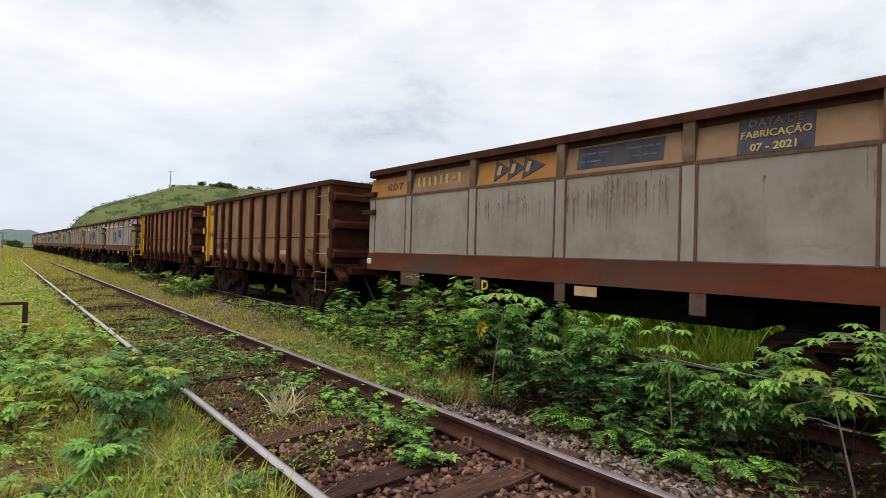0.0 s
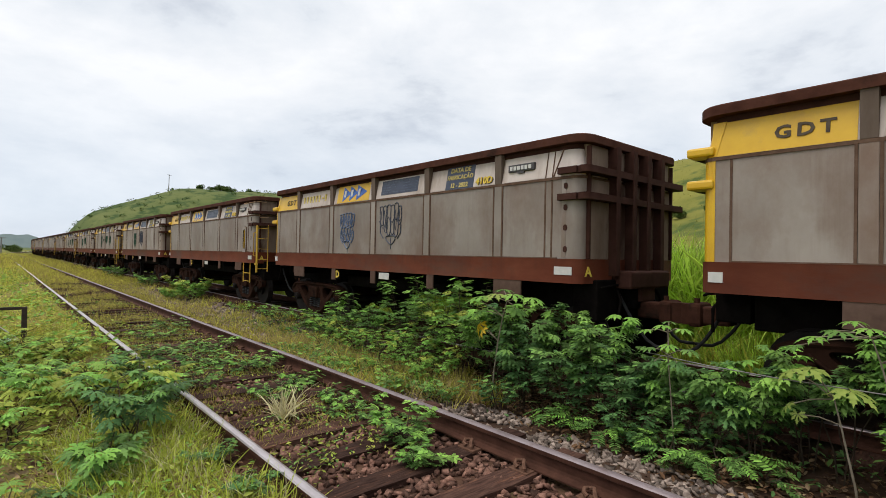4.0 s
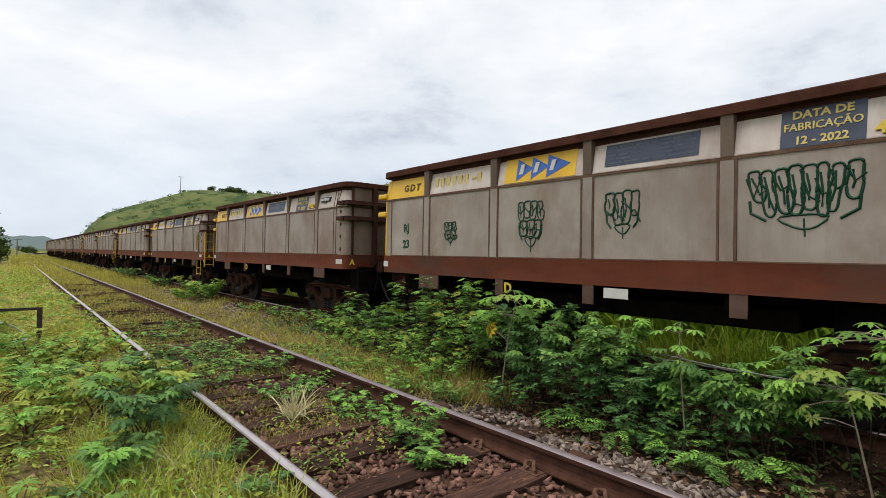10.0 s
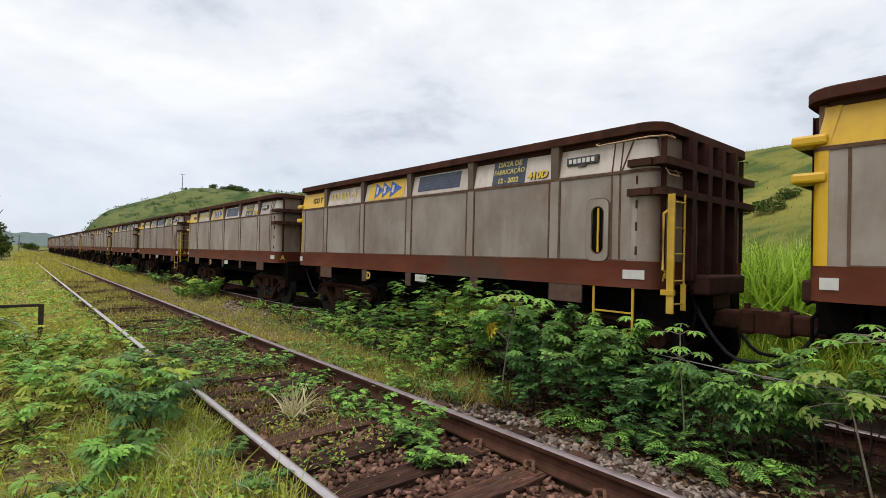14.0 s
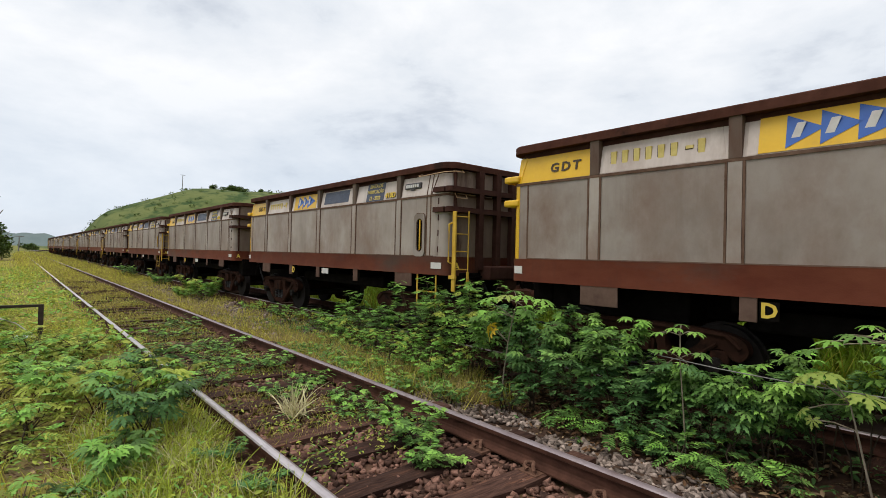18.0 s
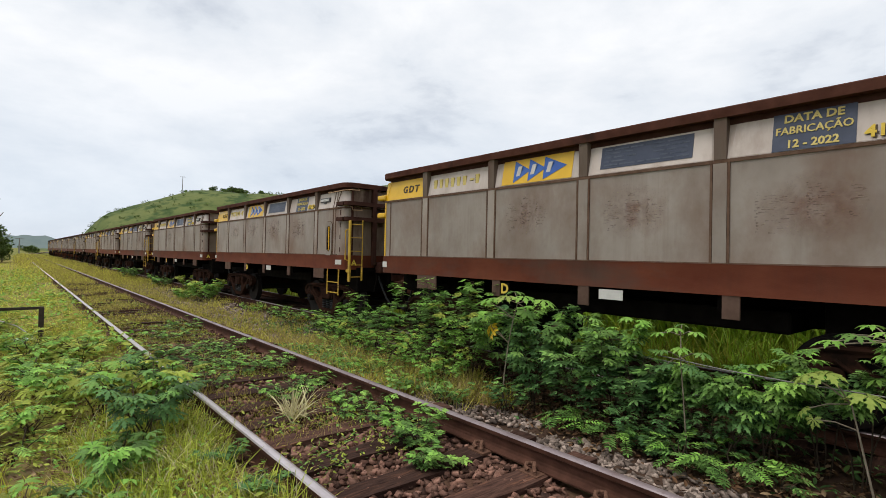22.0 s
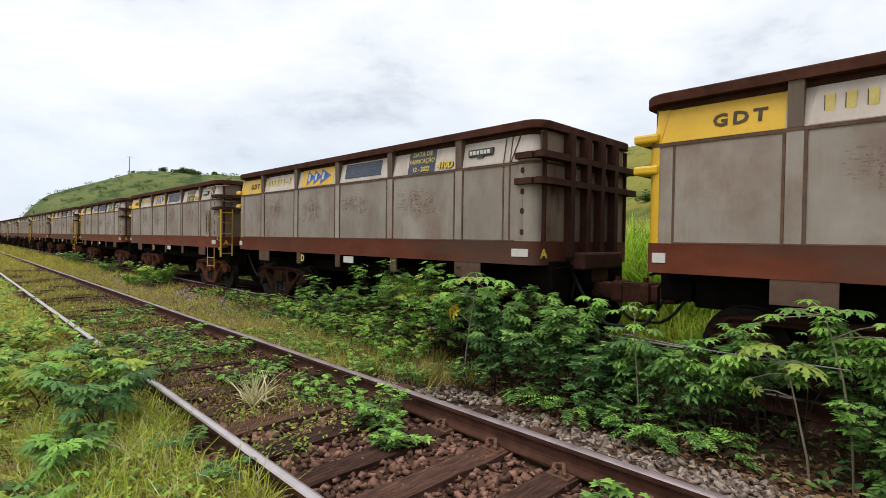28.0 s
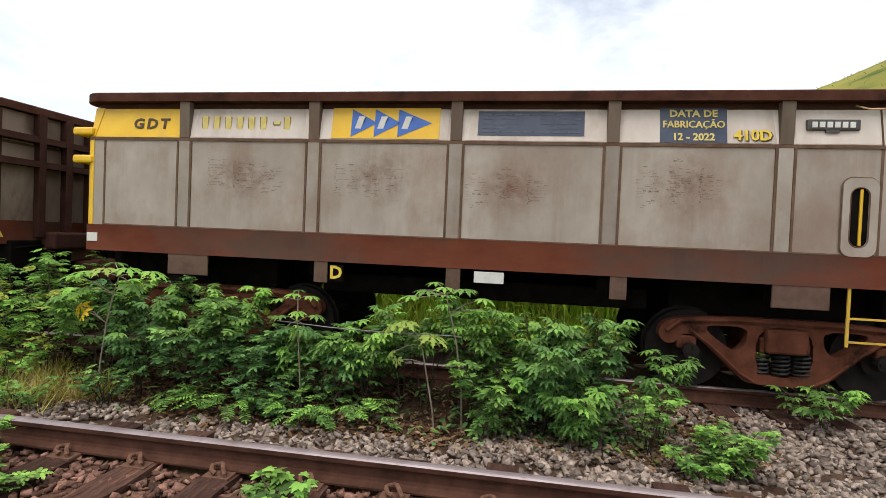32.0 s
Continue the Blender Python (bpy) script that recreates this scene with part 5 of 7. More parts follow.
for k, w in WAGONS:
    if 20 <= k <= 32:
        r2 = random.Random(900 + k)
        for u in (2.0, 3.62, 5.2, 6.9):
            if r2.random() < (1.0 if k > 25 else 0.55):
                uu, zz = u + r2.uniform(-0.1, 0.1), 2.28 + r2.uniform(-0.08, 0.10)
                stain(w, "scuff_mark", SCUFF_DISC, uu, zz, r2.uniform(0.36, 0.5), r2.uniform(0.26, 0.38), "rubbed red-brown scuff mark")
                marks = r2.choice(SQUARE_MARKS if r2.random() < (0.6 if k > 26 else 0.25) else ROUND_MARKS)
                stain(w, "scratch_mark", marks, uu, zz, r2.uniform(0.85, 1.05), r2.uniform(0.85, 1.1), "dark red-brown scratches", 0.004)
# brown smudges on the oldest steel wagon
for u, z, wide, high in ((0.7, 1.85, 0.35, 0.18), (1.9, 2.3, 0.6, 0.3), (2.4, 1.82, 0.3, 0.14), (3.6, 2.4, 0.65, 0.28), (3.9, 1.85, 0.4, 0.16), (5.1, 2.38, 0.8, 0.34), (5.5, 1.84, 0.45, 0.15),
                         (6.55, 2.2, 0.34, 0.45), (6.9, 1.83, 0.3, 0.14), (7.3, 2.3, 0.3, 0.4), (7.3, 1.84, 0.36, 0.15), (8.3, 2.1, 0.45, 0.4)):
    stain(BY_NUMBER[1], "smudge", SMUDGE_DISC, u, z, wide, high, "brown smudge")
# rust runs below the ledge of the oldest steel wagon
r2 = random.Random(5)
bm = bmesh.new()
for j in range(90):
    u, drop = r2.choice([r2.uniform(4.6, 6.0), r2.uniform(4.7, 5.9), r2.uniform(4.6, 6.0), r2.uniform(2.95, 4.3), r2.uniform(1.4, 8.8)]), r2.uniform(0.06, 0.48)
    top, wide = r2.uniform(2.38, 2.69), r2.uniform(0.003, 0.007)
    x = -HW - 0.0012 - 0.0001 * j
    bm.faces.new([bm.verts.new(c) for c in ((x, along(u + wide), top), (x, along(u - wide), top), (x, along(u - wide * 0.3), top - drop), (x, along(u + wide * 0.3), top - drop))])
tagged(part("rust_streaking", bm, RUN, BY_NUMBER[1], "orange-brown rust runs"), kind="stuff")


def rear_of(k, t):
    """How far along the line the rear end of wagon k stands at t seconds."""
    return 0.82 * (-2.696195 - 11.74175 * t - 0.008794755 * t * t + 2.526053e-05 * t ** 3 + 13.103291 * k)


def on_line(s):
    """Pose on the train's track at distance s: straight, then a bend to the right."""
    if s <= 120:
        return pose(TRAIN_X, s, TRAIN_Z)
    a = (s - 120) / 740
    return pose(TRAIN_X + 740 * (1 - math.cos(a)), 120 + 740 * math.sin(a), TRAIN_Z, 0, 0, -math.degrees(a))


def motions():
    for k, w in WAGONS:
        times = [0, 4, 8, 12, 16, 20, 24, 28, 32]
        cross = [t / 2 for t in range(65) if 112 < rear_of(k, t / 2) - HL < 135]
        walk(w, [(t, on_line(rear_of(k, t) - HL)) for t in sorted(set(times + cross))])
        # wheels roll while their wagon is near
        rolling = [t / 15 for t in range(481) if -14 < rear_of(k, t / 15) < 48]
        if not rolling:
            continue
        for axle in [o for o in w.children_recursive if o.name.startswith("wheelset")]:
            place = axle.location.copy()
            turn = [(t, math.degrees(rear_of(k, t) / 0.42)) for t in rolling]
            if turn[0][0] > 0:
                turn.insert(0, (0, turn[0][1]))
            if turn[-1][0] < 32:
                turn.append((32, turn[-1][1]))
            walk(axle, [(t, pose(*place, -a)) for t, a in turn])

# ---- sleepers, fastenings, ballast ----
for track, x0, z_top, y0, y1 in ((near_track, -GAUGE / 2, -0.172, -4.0, 46.0), (train_track, TRAIN_X, TRAIN_RAIL - 0.172, -5.0, 30.0)):
    shapes = []
    for j in range(5):
        bm = bmesh.new()
        bmesh.ops.create_grid(bm, x_segments=9, y_segments=2, size=0.5)
        for v in bm.verts:
            v.co = Vector((v.co.x * 2.6, v.co.y * 0.23, 0.0))
        top = bm.faces[:]
        made = bmesh.ops.extrude_face_region(bm, geom=top)
        for v in [g for g in made["geom"] if isinstance(g, bmesh.types.BMVert)]:
            v.co.z -= 0.17
        for v in bm.verts:
            v.co += Vector((rnd.uniform(-0.012, 0.012), rnd.uniform(-0.014, 0.014), rnd.uniform(-0.014, 0.003)))
        bmesh.ops.recalc_face_normals(bm, faces=bm.faces)
        me = bpy.data.meshes.new("sleeper")
        bm.to_mesh(me)
        bm.free()
        me.materials.append(SLEEPER)
        shapes.append(me)
    y, k = y0, 0
    while y < y1:
        s = new("sleeper", shapes[k % 5])
        s.parent = track
        s.matrix_basis = pose(x0 + rnd.uniform(-0.06, 0.06), y, z_top - 0.002, 0, 0, rnd.uniform(-2.0, 2.0))
        y += 0.585 + rnd.uniform(-0.03, 0.03)
        k += 1

bm = boxed(-0.17, 0.17, -0.09, 0.09, -0.02, 0.006, 0.004)
plate_me = bpy.data.meshes.new("tie_plate")
bm.to_mesh(plate_me)
bm.free()
plate_me.materials.append(CLIP)
bm = bmesh.new()
for s in (-1, 1):
    tube(bm, [(s * 0.150, -0.060, -0.004), (s * 0.152, -0.055, 0.022), (s * 0.135, -0.035, 0.048), (s * 0.100, -0.012, 0.058), (s * 0.070, 0.016, 0.046), (s * 0.078, 0.046, 0.040), (s * 0.112, 0.056, 0.046), (s * 0.146, 0.040, 0.034), (s * 0.150, 0.010, 0.018)], 0.015, 7)
    tube(bm, [(s * 0.120, -0.03, -0.005), (s * 0.120, -0.03, 0.03)], 0.020, 6, 0.016)
clip_me = bpy.data.meshes.new("rail_clip")
bm.to_mesh(clip_me)
bm.free()
clip_me.materials.append(CLIP)
for s in [o for o in near_track.children if o.name.startswith("sleeper")]:
    if -2.5 < s.location.y < 11:
        for x in (-GAUGE, 0.0):
            p = new("tie_plate", plate_me)
            p.parent = near_track
            p.matrix_basis = pose(x, s.location.y, -0.174)
            c = new("rail_clip", clip_me)
            c.parent = near_track
            c.matrix_basis = pose(x, s.location.y, -0.168)


def gather(name, verts, faces, mat, smooth=False, materials=None, index=None):
    """One mesh out of arrays of vertices and faces (all faces with as many corners)."""
    me = bpy.data.meshes.new(name)
    verts, faces = np.asarray(verts, np.float32), np.asarray(faces, np.int32)
    me.vertices.add(len(verts))
    me.vertices.foreach_set("co", verts.ravel())
    n = faces.shape[1]
    me.loops.add(faces.size)
    me.loops.foreach_set("vertex_index", faces.ravel())
    me.polygons.add(len(faces))
    me.polygons.foreach_set("loop_start", np.arange(0, faces.size, n, dtype=np.int32))
    me.update(calc_edges=True)
    me.validate()
    for m in materials or [mat]:
        me.materials.append(m)
    if index is not None:
        me.polygons.foreach_set("material_index", np.asarray(index, np.int32))
    if smooth:
        me.polygons.foreach_set("use_smooth", np.ones(len(me.polygons), bool))
    return me


def placed(tv, tf, mats, shift):
    """Template vertices tv (n,3) and faces tf, repeated under matrices mats (k,3,3) and shifts (k,3)."""
    v = np.einsum("kij,nj->kni", mats, tv) + shift[:, None, :]
    f = tf[None] + (np.arange(len(mats)) * len(tv))[:, None, None]
    return v.reshape(-1, 3), f.reshape(-1, tf.shape[1])


def turns(rng, n, tilt, yaw=None):
    """Random turns: a yaw all round, then a tilt up to the given degrees."""
    a = rng.uniform(0, 2 * np.pi, n) if yaw is None else yaw
    b = np.radians(rng.uniform(-tilt, tilt, n))
    c = np.radians(rng.uniform(-tilt, tilt, n))
    ca, sa, cb, sb, cc, sc = np.cos(a), np.sin(a), np.cos(b), np.sin(b), np.cos(c), np.sin(c)
    z, o = np.zeros(n), np.ones(n)
    rz = np.stack([np.stack([ca, -sa, z], -1), np.stack([sa, ca, z], -1), np.stack([z, z, o], -1)], 1)
    ry = np.stack([np.stack([cb, z, sb], -1), np.stack([z, o, z], -1), np.stack([-sb, z, cb], -1)], 1)
    rx = np.stack([np.stack([o, z, z], -1), np.stack([z, cc, -sc], -1), np.stack([z, sc, cc], -1)], 1)
    return rz @ ry @ rx


rng = np.random.default_rng(11)
CHIP_V = np.array([(a, b, c) for a in (-0.7, 0.7) for b in (-0.7, 0.7) for c in (-0.55, 0.55)])
CHIP_F = np.array([(0, 1, 3), (0, 3, 2), (4, 6, 7), (4, 7, 5), (0, 4, 5), (0, 5, 1), (2, 3, 7), (2, 7, 6), (0, 2, 6), (0, 6, 4), (1, 5, 7), (1, 7, 3)])


def patch(x, y, size, seed):
    """A slow random field between 0 and 1, for where plants stand thick or thin."""
    a = np.sin(x / size + 1.7 * np.sin(y / size * 0.8 + seed)) + np.sin(y / size * 1.1 + 1.3 * np.sin(x / size * 1.3 + 2 * seed)) + 0.7 * np.sin((x + y) / size * 2.1 + seed)
    return np.clip(0.5 + a / 5, 0, 1)


def stones(name, x0, x1, y0, y1, n, mat, low, high, lift, label, bare=-1.0, ends=False):
    x, y = rng.uniform(x0, x1, n), y0 + (y1 - y0) * rng.uniform(0, 1, n) ** 1.6
    # thinner where soil shows, and few on the sleepers' ends
    keep = patch(x, y, 0.22, 7.0 + x0) + rng.uniform(-0.35, 0.35, n) > bare
    if ends:
        near = np.min(np.abs(y[:, None] - np.array([o.location.y for o in near_track.children if o.name.startswith("sleeper")])[None]), axis=1)
        keep &= (near > 0.13) | (x > 0.50) | (rng.uniform(0, 1, n) < 0.12)
    x, y = x[keep], y[keep]
    n = len(x)
    size = rng.uniform(low, high, n)
    shape = rng.uniform(0.6, 1.3, (n, 3)) * size[:, None] * [1.1, 1.1, 0.75]
    m = turns(rng, n, 40) * shape[:, None, :]
    z = level(x, y) + lift + rng.uniform(-0.012, 0.02, n)
    # knocked corners: each stone's own vertex offsets
    v = np.einsum("kij,knj->kni", m, CHIP_V[None] * rng.uniform(0.45, 1.25, (n, len(CHIP_V), 3))) + np.stack([x, y, z], -1)[:, None]
    f = CHIP_F[None] + (np.arange(n) * len(CHIP_V))[:, None, None]
    return tagged(new(name, gather(name, v.reshape(-1, 3), f.reshape(-1, 3), mat)), label, "ballast", kind="stuff")


stones("ballast_stones", 0.10, 1.22, -4.0, 9.0, 10500, STONE, 0.018, 0.050, 0.008, "grey-brown broken stone ballast beside the rail", 0.34, True)
stones("ballast_stones", 1.15, 3.0, -5.0, 0.4, 8500, STONE, 0.018, 0.052, 0.010, "grey-brown broken stone ballast between the tracks", 0.32)
stones("ballast_stones", 0.9, 2.6, 8.0, 34.0, 5000, STONE, 0.025, 0.06, 0.02, "grey broken stone along the train track")
stones("rusty_ballast_stones", -1.62, -0.05, -3.5, 11.0, 12500, STONE_RED, 0.017, 0.046, 0.010, "rust-dusted ballast between the sleepers")
stones("verge_ballast_stones", -2.9, -1.75, 1.5, 7.0, 1500, STONE_RED, 0.014, 0.03, 0.0, "brown stones among the verge grass")


# ---- plants ----
def blade(bendy, wide):
    """A grass blade 1 high: three bent segments."""
    v, f = [], []
    for i, s in enumerate((0, 0.4, 0.75, 1.0)):
        w = wide * (1 - s) ** 0.6 if s < 1 else 0.0
        x = bendy * s * s
        z = s * (1 - 0.25 * bendy * s)
        v += [(x, -w, z), (x, w, z)]
    for i in range(3):
        f.append((2 * i, 2 * i + 1, 2 * i + 3, 2 * i + 2))
    return np.array(v), np.array(f)


BLADES = [blade(b, w) for b, w in ((0.25, 0.018), (0.55, 0.016), (0.9, 0.018), (0.1, 0.014))]


def grass(name, x, y, high, mat, label, thick=1.0, lean=18, base=0.0, materials=None, dry=0.13):
    n = len(x)
    z = level(x, y) + base
    vs, fs, ix, off = [], [], [], 0
    kind = rng.integers(0, len(BLADES), n)
    for k, (tv, tf) in enumerate(BLADES):
        s = kind == k
        m = turns(rng, s.sum(), lean) * (np.stack([high[s], high[s] * thick, high[s]], -1))[:, None, :]
        v, f = placed(tv, tf, m, np.stack([x[s], y[s], z[s]], -1))
        vs.append(v)
        fs.append(f + off)
        if materials:
            ix.append(np.repeat((rng.uniform(0, 1, s.sum()) < dry).astype(np.int32), 3))
        off += len(v)
    me = gather(name, np.concatenate(vs), np.concatenate(fs), mat, materials=materials, index=np.concatenate(ix) if materials else None)
    return tagged(new(name, me), label, "grass", kind="stuff")


def clumps(x0, x1, y0, y1, count, each, radius, power=1.6):
    cx, cy = rng.uniform(x0, x1, count), y0 + (y1 - y0) * rng.uniform(0, 1, count) ** power
    x = np.repeat(cx, each) + rng.normal(0, radius, count * each)
    y = np.repeat(cy, each) + rng.normal(0, radius, count * each)
    return x, y


def off_rails(x, y, gap=0.07):
    keep = (np.abs(x) > gap) & (np.abs(x + GAUGE) > gap)
    return x[keep], y[keep]


def thinned(x, y, size, seed, floor, span=0.3):
    keep = patch(x, y, size, seed) + rng.uniform(-span, span, len(x)) > floor
    return x[keep], y[keep]


# verge to the left of the track
x, y = clumps(-6.5, -1.74, 1.6, 16, 2300, 26, 0.09)
x, y = x[x < -1.74], y[x < -1.74]
x, y = thinned(x, y, 0.42, 1.0, 0.42)
bare = (np.hypot((x + 2.95) / 0.34, (y - 6.0) / 0.6) < 1)
x, y = x[~bare], y[~bare]
grass("verge_grass", x, y, rng.uniform(0.05, 0.17, len(x)) * (0.6 + 1.0 * patch(x, y, 0.7, 4.0)), GRASS, "short yellow-green verge grass with dry stalks", 1.35, 40, materials=[GRASS, DRY], dry=0.3)
# arching tufts along the near rail
x, y = clumps(-2.75, -1.80, 1.9, 5.6, 150, 54, 0.07, 1.0)
x, y = x[x < -1.75], y[x < -1.75]
grass("tufted_grass", x, y, rng.uniform(0.08, 0.27, len(x)), GRASS_LIGHT, "arching green grass tufts with straw beside the rail", 1.15, 52, materials=[GRASS_LIGHT, STRAW], dry=0.2)
x, y = clumps(-2.9, -1.86, 2.2, 5.2, 60, 30, 0.07, 1.0)
grass("dead_grass", x, y, rng.uniform(0.06, 0.17, len(x)), DRY, "brown dead grass at the foot of the tufts", 1.4, 65, materials=[DRY, LITTER], dry=0.35)
x, y = clumps(-9, -1.85, -7.0, 2.1, 3000, 24, 0.14, 1.0)
x, y = x[x < -1.76], y[x < -1.76]
grass("verge_grass", x, y, rng.uniform(0.06, 0.18, len(x)), GRASS, "trodden verge grass beside the track", 1.5, 40, materials=[GRASS, DRY], dry=0.25)
x, y = clumps(-14, -6.3, 1.5, 16, 1500, 18, 0.25, 1.2)
grass("verge_grass", x, y, rng.uniform(0.12, 0.3, len(x)), GRASS, "green grass beyond the verge", 1.3, 28, materials=[GRASS, DRY])
x, y = thinned(*clumps(-16, -1.9, 12, 70, 4200, 14, 0.3), 1.6, 2.0, 0.3)
grass("verge_grass", x, y, rng.uniform(0.09, 0.26, len(x)), GRASS_LIGHT, "yellow-green verge grass further along the line", 1.9, 32, materials=[GRASS_LIGHT, GRASS], dry=0.4)
# between the rails and between the tracks
x, y = thinned(*off_rails(*clumps(-1.6, -0.1, 4.2, 48, 2300, 18, 0.10, 1.3)), 0.55, 3.0, 0.40, 0.2)
grass("track_grass", x, y, rng.uniform(0.04, 0.12, len(x)) * np.interp(y, [6, 20], [1.0, 1.8]), GRASS, "low yellow-green grass growing between the rails", 1.5, 36, 0.02, materials=[GRASS, DRY], dry=0.35)
x, y = off_rails(*clumps(0.15, 2.2, 5.2, 60, 2600, 20, 0.13, 1.6))
x, y = thinned(x, y, 0.8, 5.0, 0.3)
keep = (x < 1.75) | (y > 24) | (patch(x, y, 0.5, 8.0) > 0.55)
grass("strip_grass", x[keep], y[keep], rng.uniform(0.07, 0.24, keep.sum()), GRASS, "yellow-green and straw grass strip between the tracks", 1.4, 32, materials=[GRASS, DRY], dry=0.45)
x, y = thinned(*clumps(1.8, 2.72, 9.0, 48, 900, 18, 0.13, 1.3), 0.6, 6.0, 0.55, 0.15)
grass("strip_grass", x, y, rng.uniform(0.10, 0.30, len(x)), GRASS, "grass growing up to the train track", 1.3, 28, materials=[GRASS, DRY])
x, y = off_rails(*clumps(-2.6, 2.6, 30, 150, 2600, 12, 0.4, 1.6))
grass("far_grass", x + bend(y), y, rng.uniform(0.18, 0.45, len(x)) * np.interp(y, [30, 60], [0.6, 1.1]), GRASS, "grass covering the distant track", 3.0, 24, materials=[GRASS, DRY], dry=0.25)
x, y = clumps(0.75, 1.6, 4.2, 9.5, 190, 26, 0.10, 1.0)
grass("dry_grass", x, y, rng.uniform(0.12, 0.40, len(x)), DRY, "straw-coloured dry grass at the foot of the shrubs", 0.9, 34, materials=[DRY, GRASS], dry=0.35)
# tall cane grass behind the train
x, y = clumps(7.3, 9.8, -14, 50, 4600, 16, 0.2, 1.0)
grass("cane_grass", x, y, 1.3 + 1.8 * rng.uniform(0, 1, len(x)) ** 0.8, REED, "tall bright green cane grass behind the train", 0.85, 17)
x, y = clumps(5.8, 7.4, -12, 46, 1500, 14, 0.16, 1.0)
grass("field_grass", x, y, rng.uniform(0.5, 1.15, len(x)), REED, "bright green grass at the far foot of the train", 0.9, 24, materials=[REED, GRASS], dry=0.3)
x, y = rng.uniform(14, 118, 20000), rng.uniform(-75, 150, 20000)
grass("hill_grass", x, y, rng.uniform(0.12, 0.3, len(x)), HILL_GRASS, "tufts of yellow-green grass on the hillside", 9, 30)
x, y = rng.uniform(9, 24, 9000), rng.uniform(-25, 60, 9000)
grass("field_grass", x, y, rng.uniform(0.4, 1.0, len(x)), GRASS, "rough grass behind the cane grass", 3, 25, materials=[GRASS, DRY])
# dry tuft between the rails
x, y = np.full(70, -0.98) + rng.normal(0, 0.045, 70), np.full(70, 4.8) + rng.normal(0, 0.045, 70)
tuft = grass("grass_tuft", x, y, rng.uniform(0.2, 0.42, 70), STRAW, "pale dry grass tuft between the sleepers", 1.6, 42, 0.03)
tuft["kind"] = ""


def lobed(lobes, long, wide, spread_deg):
    """A palmate leaf of pointed lobes, its stalk end at the origin, growing along +x."""
    v, f = [(0.0, 0.0, 0.0)], []
    for i in range(lobes):
        a = radians(-spread_deg + 2 * spread_deg * i / (lobes - 1))
        ln_ = long * (1 - 0.35 * abs(i - (lobes - 1) / 2) / ((lobes - 1) / 2))
        d, s = np.array([math.cos(a), math.sin(a), 0]), np.array([-math.sin(a), math.cos(a), 0])
        k = len(v)
        v += [tuple(d * ln_ * 0.30 + s * wide * 0.5 + [0, 0, 0.02 * long]), tuple(d * ln_ * 0.30 - s * wide * 0.5 + [0, 0, 0.02 * long]),
              tuple(d * ln_ * 0.62 + s * wide + [0, 0, -0.02 * long]), tuple(d * ln_ * 0.62 - s * wide + [0, 0, -0.02 * long]),
              tuple(d * ln_ + np.array([0, 0, -0.16 * long]))]
        f += [(0, k + 1, k, 0), (k, k + 1, k + 3, k + 2), (k + 2, k + 3, k + 4, k + 2)]
    return np.array(v), f


def pinnate(pairs, long, leaflet, wide):
    """A feather leaf: leaflets in pairs along a drooping midrib."""
    v, f = [], []
    for i in range(pairs):
        s = (i + 1.2) / (pairs + 0.6)
        base = np.array([long * s, 0, -0.22 * long * s * s])
        ll = leaflet * math.sin(math.pi * (0.22 + 0.68 * s))
        for side in (-1, 1):
            d = np.array([0.42, side * 0.9, -0.12])
            d /= np.linalg.norm(d)
            p = np.array([d[1] * side, -d[0] * side, 0]) * wide
            k = len(v)
            v += [tuple(base), tuple(base + d * ll * 0.5 + p), tuple(base + d * ll), tuple(base + d * ll * 0.5 - p)]
            f.append((k, k + 1, k + 2, k + 3))
    k = len(v)
    tip = np.array([long * 1.12, 0, -0.26 * long])
    v += [(0, -0.004, 0), (0, 0.004, 0), tuple(tip + [0, 0.002, 0]), tuple(tip - [0, 0.002, 0])]
    f.append((k, k + 1, k + 2, k + 3))
    return np.array(v), np.array(f)


def as_tris(v, f):
    out = []
    for q in f:
        q = list(dict.fromkeys(q))
        for i in range(1, len(q) - 1):
            out.append((q[0], q[i], q[i + 1]))
    return np.array(v), np.array(out)


def jagged(lobes, long, spread_deg):
    """A large palmate leaf whose lobes carry side points and droop at their tips."""
    v, f = [(0.0, 0.0, 0.0)], []
    for i in range(lobes):
        a = radians(-spread_deg + 2 * spread_deg * i / (lobes - 1))
        ln_ = long * (1 - 0.32 * abs(i - (lobes - 1) / 2) / ((lobes - 1) / 2)) * (1.0 if i % 2 else 0.92)
        d, s = np.array([math.cos(a), math.sin(a), 0]), np.array([-math.sin(a), math.cos(a), 0])
        shape = ((0.28, 0.07, 0.03), (0.50, 0.10, 0.0), (0.62, 0.19, -0.06), (0.66, 0.08, -0.05), (0.80, 0.11, -0.14), (0.84, 0.045, -0.14), (1.0, 0.0, -0.26))
        k = len(v)
        for along_, across, drop in shape[:-1]:
            for side in (1, -1):
                v.append(tuple(d * ln_ * along_ + s * long * across * side + np.array([0, 0, long * drop])))
        v.append(tuple(d * ln_ + np.array([0, 0, -0.26 * long])))
        f.append((0, k + 1, k, 0))
        for j in range(5):
            f.append((k + 2 * j, k + 2 * j + 1, k + 2 * j + 3, k + 2 * j + 2))
        f.append((k + 10, k + 11, k + 12, k + 10))
    return np.array(v), f


PALM_BIG = as_tris(*jagged(7, 0.17, 125))


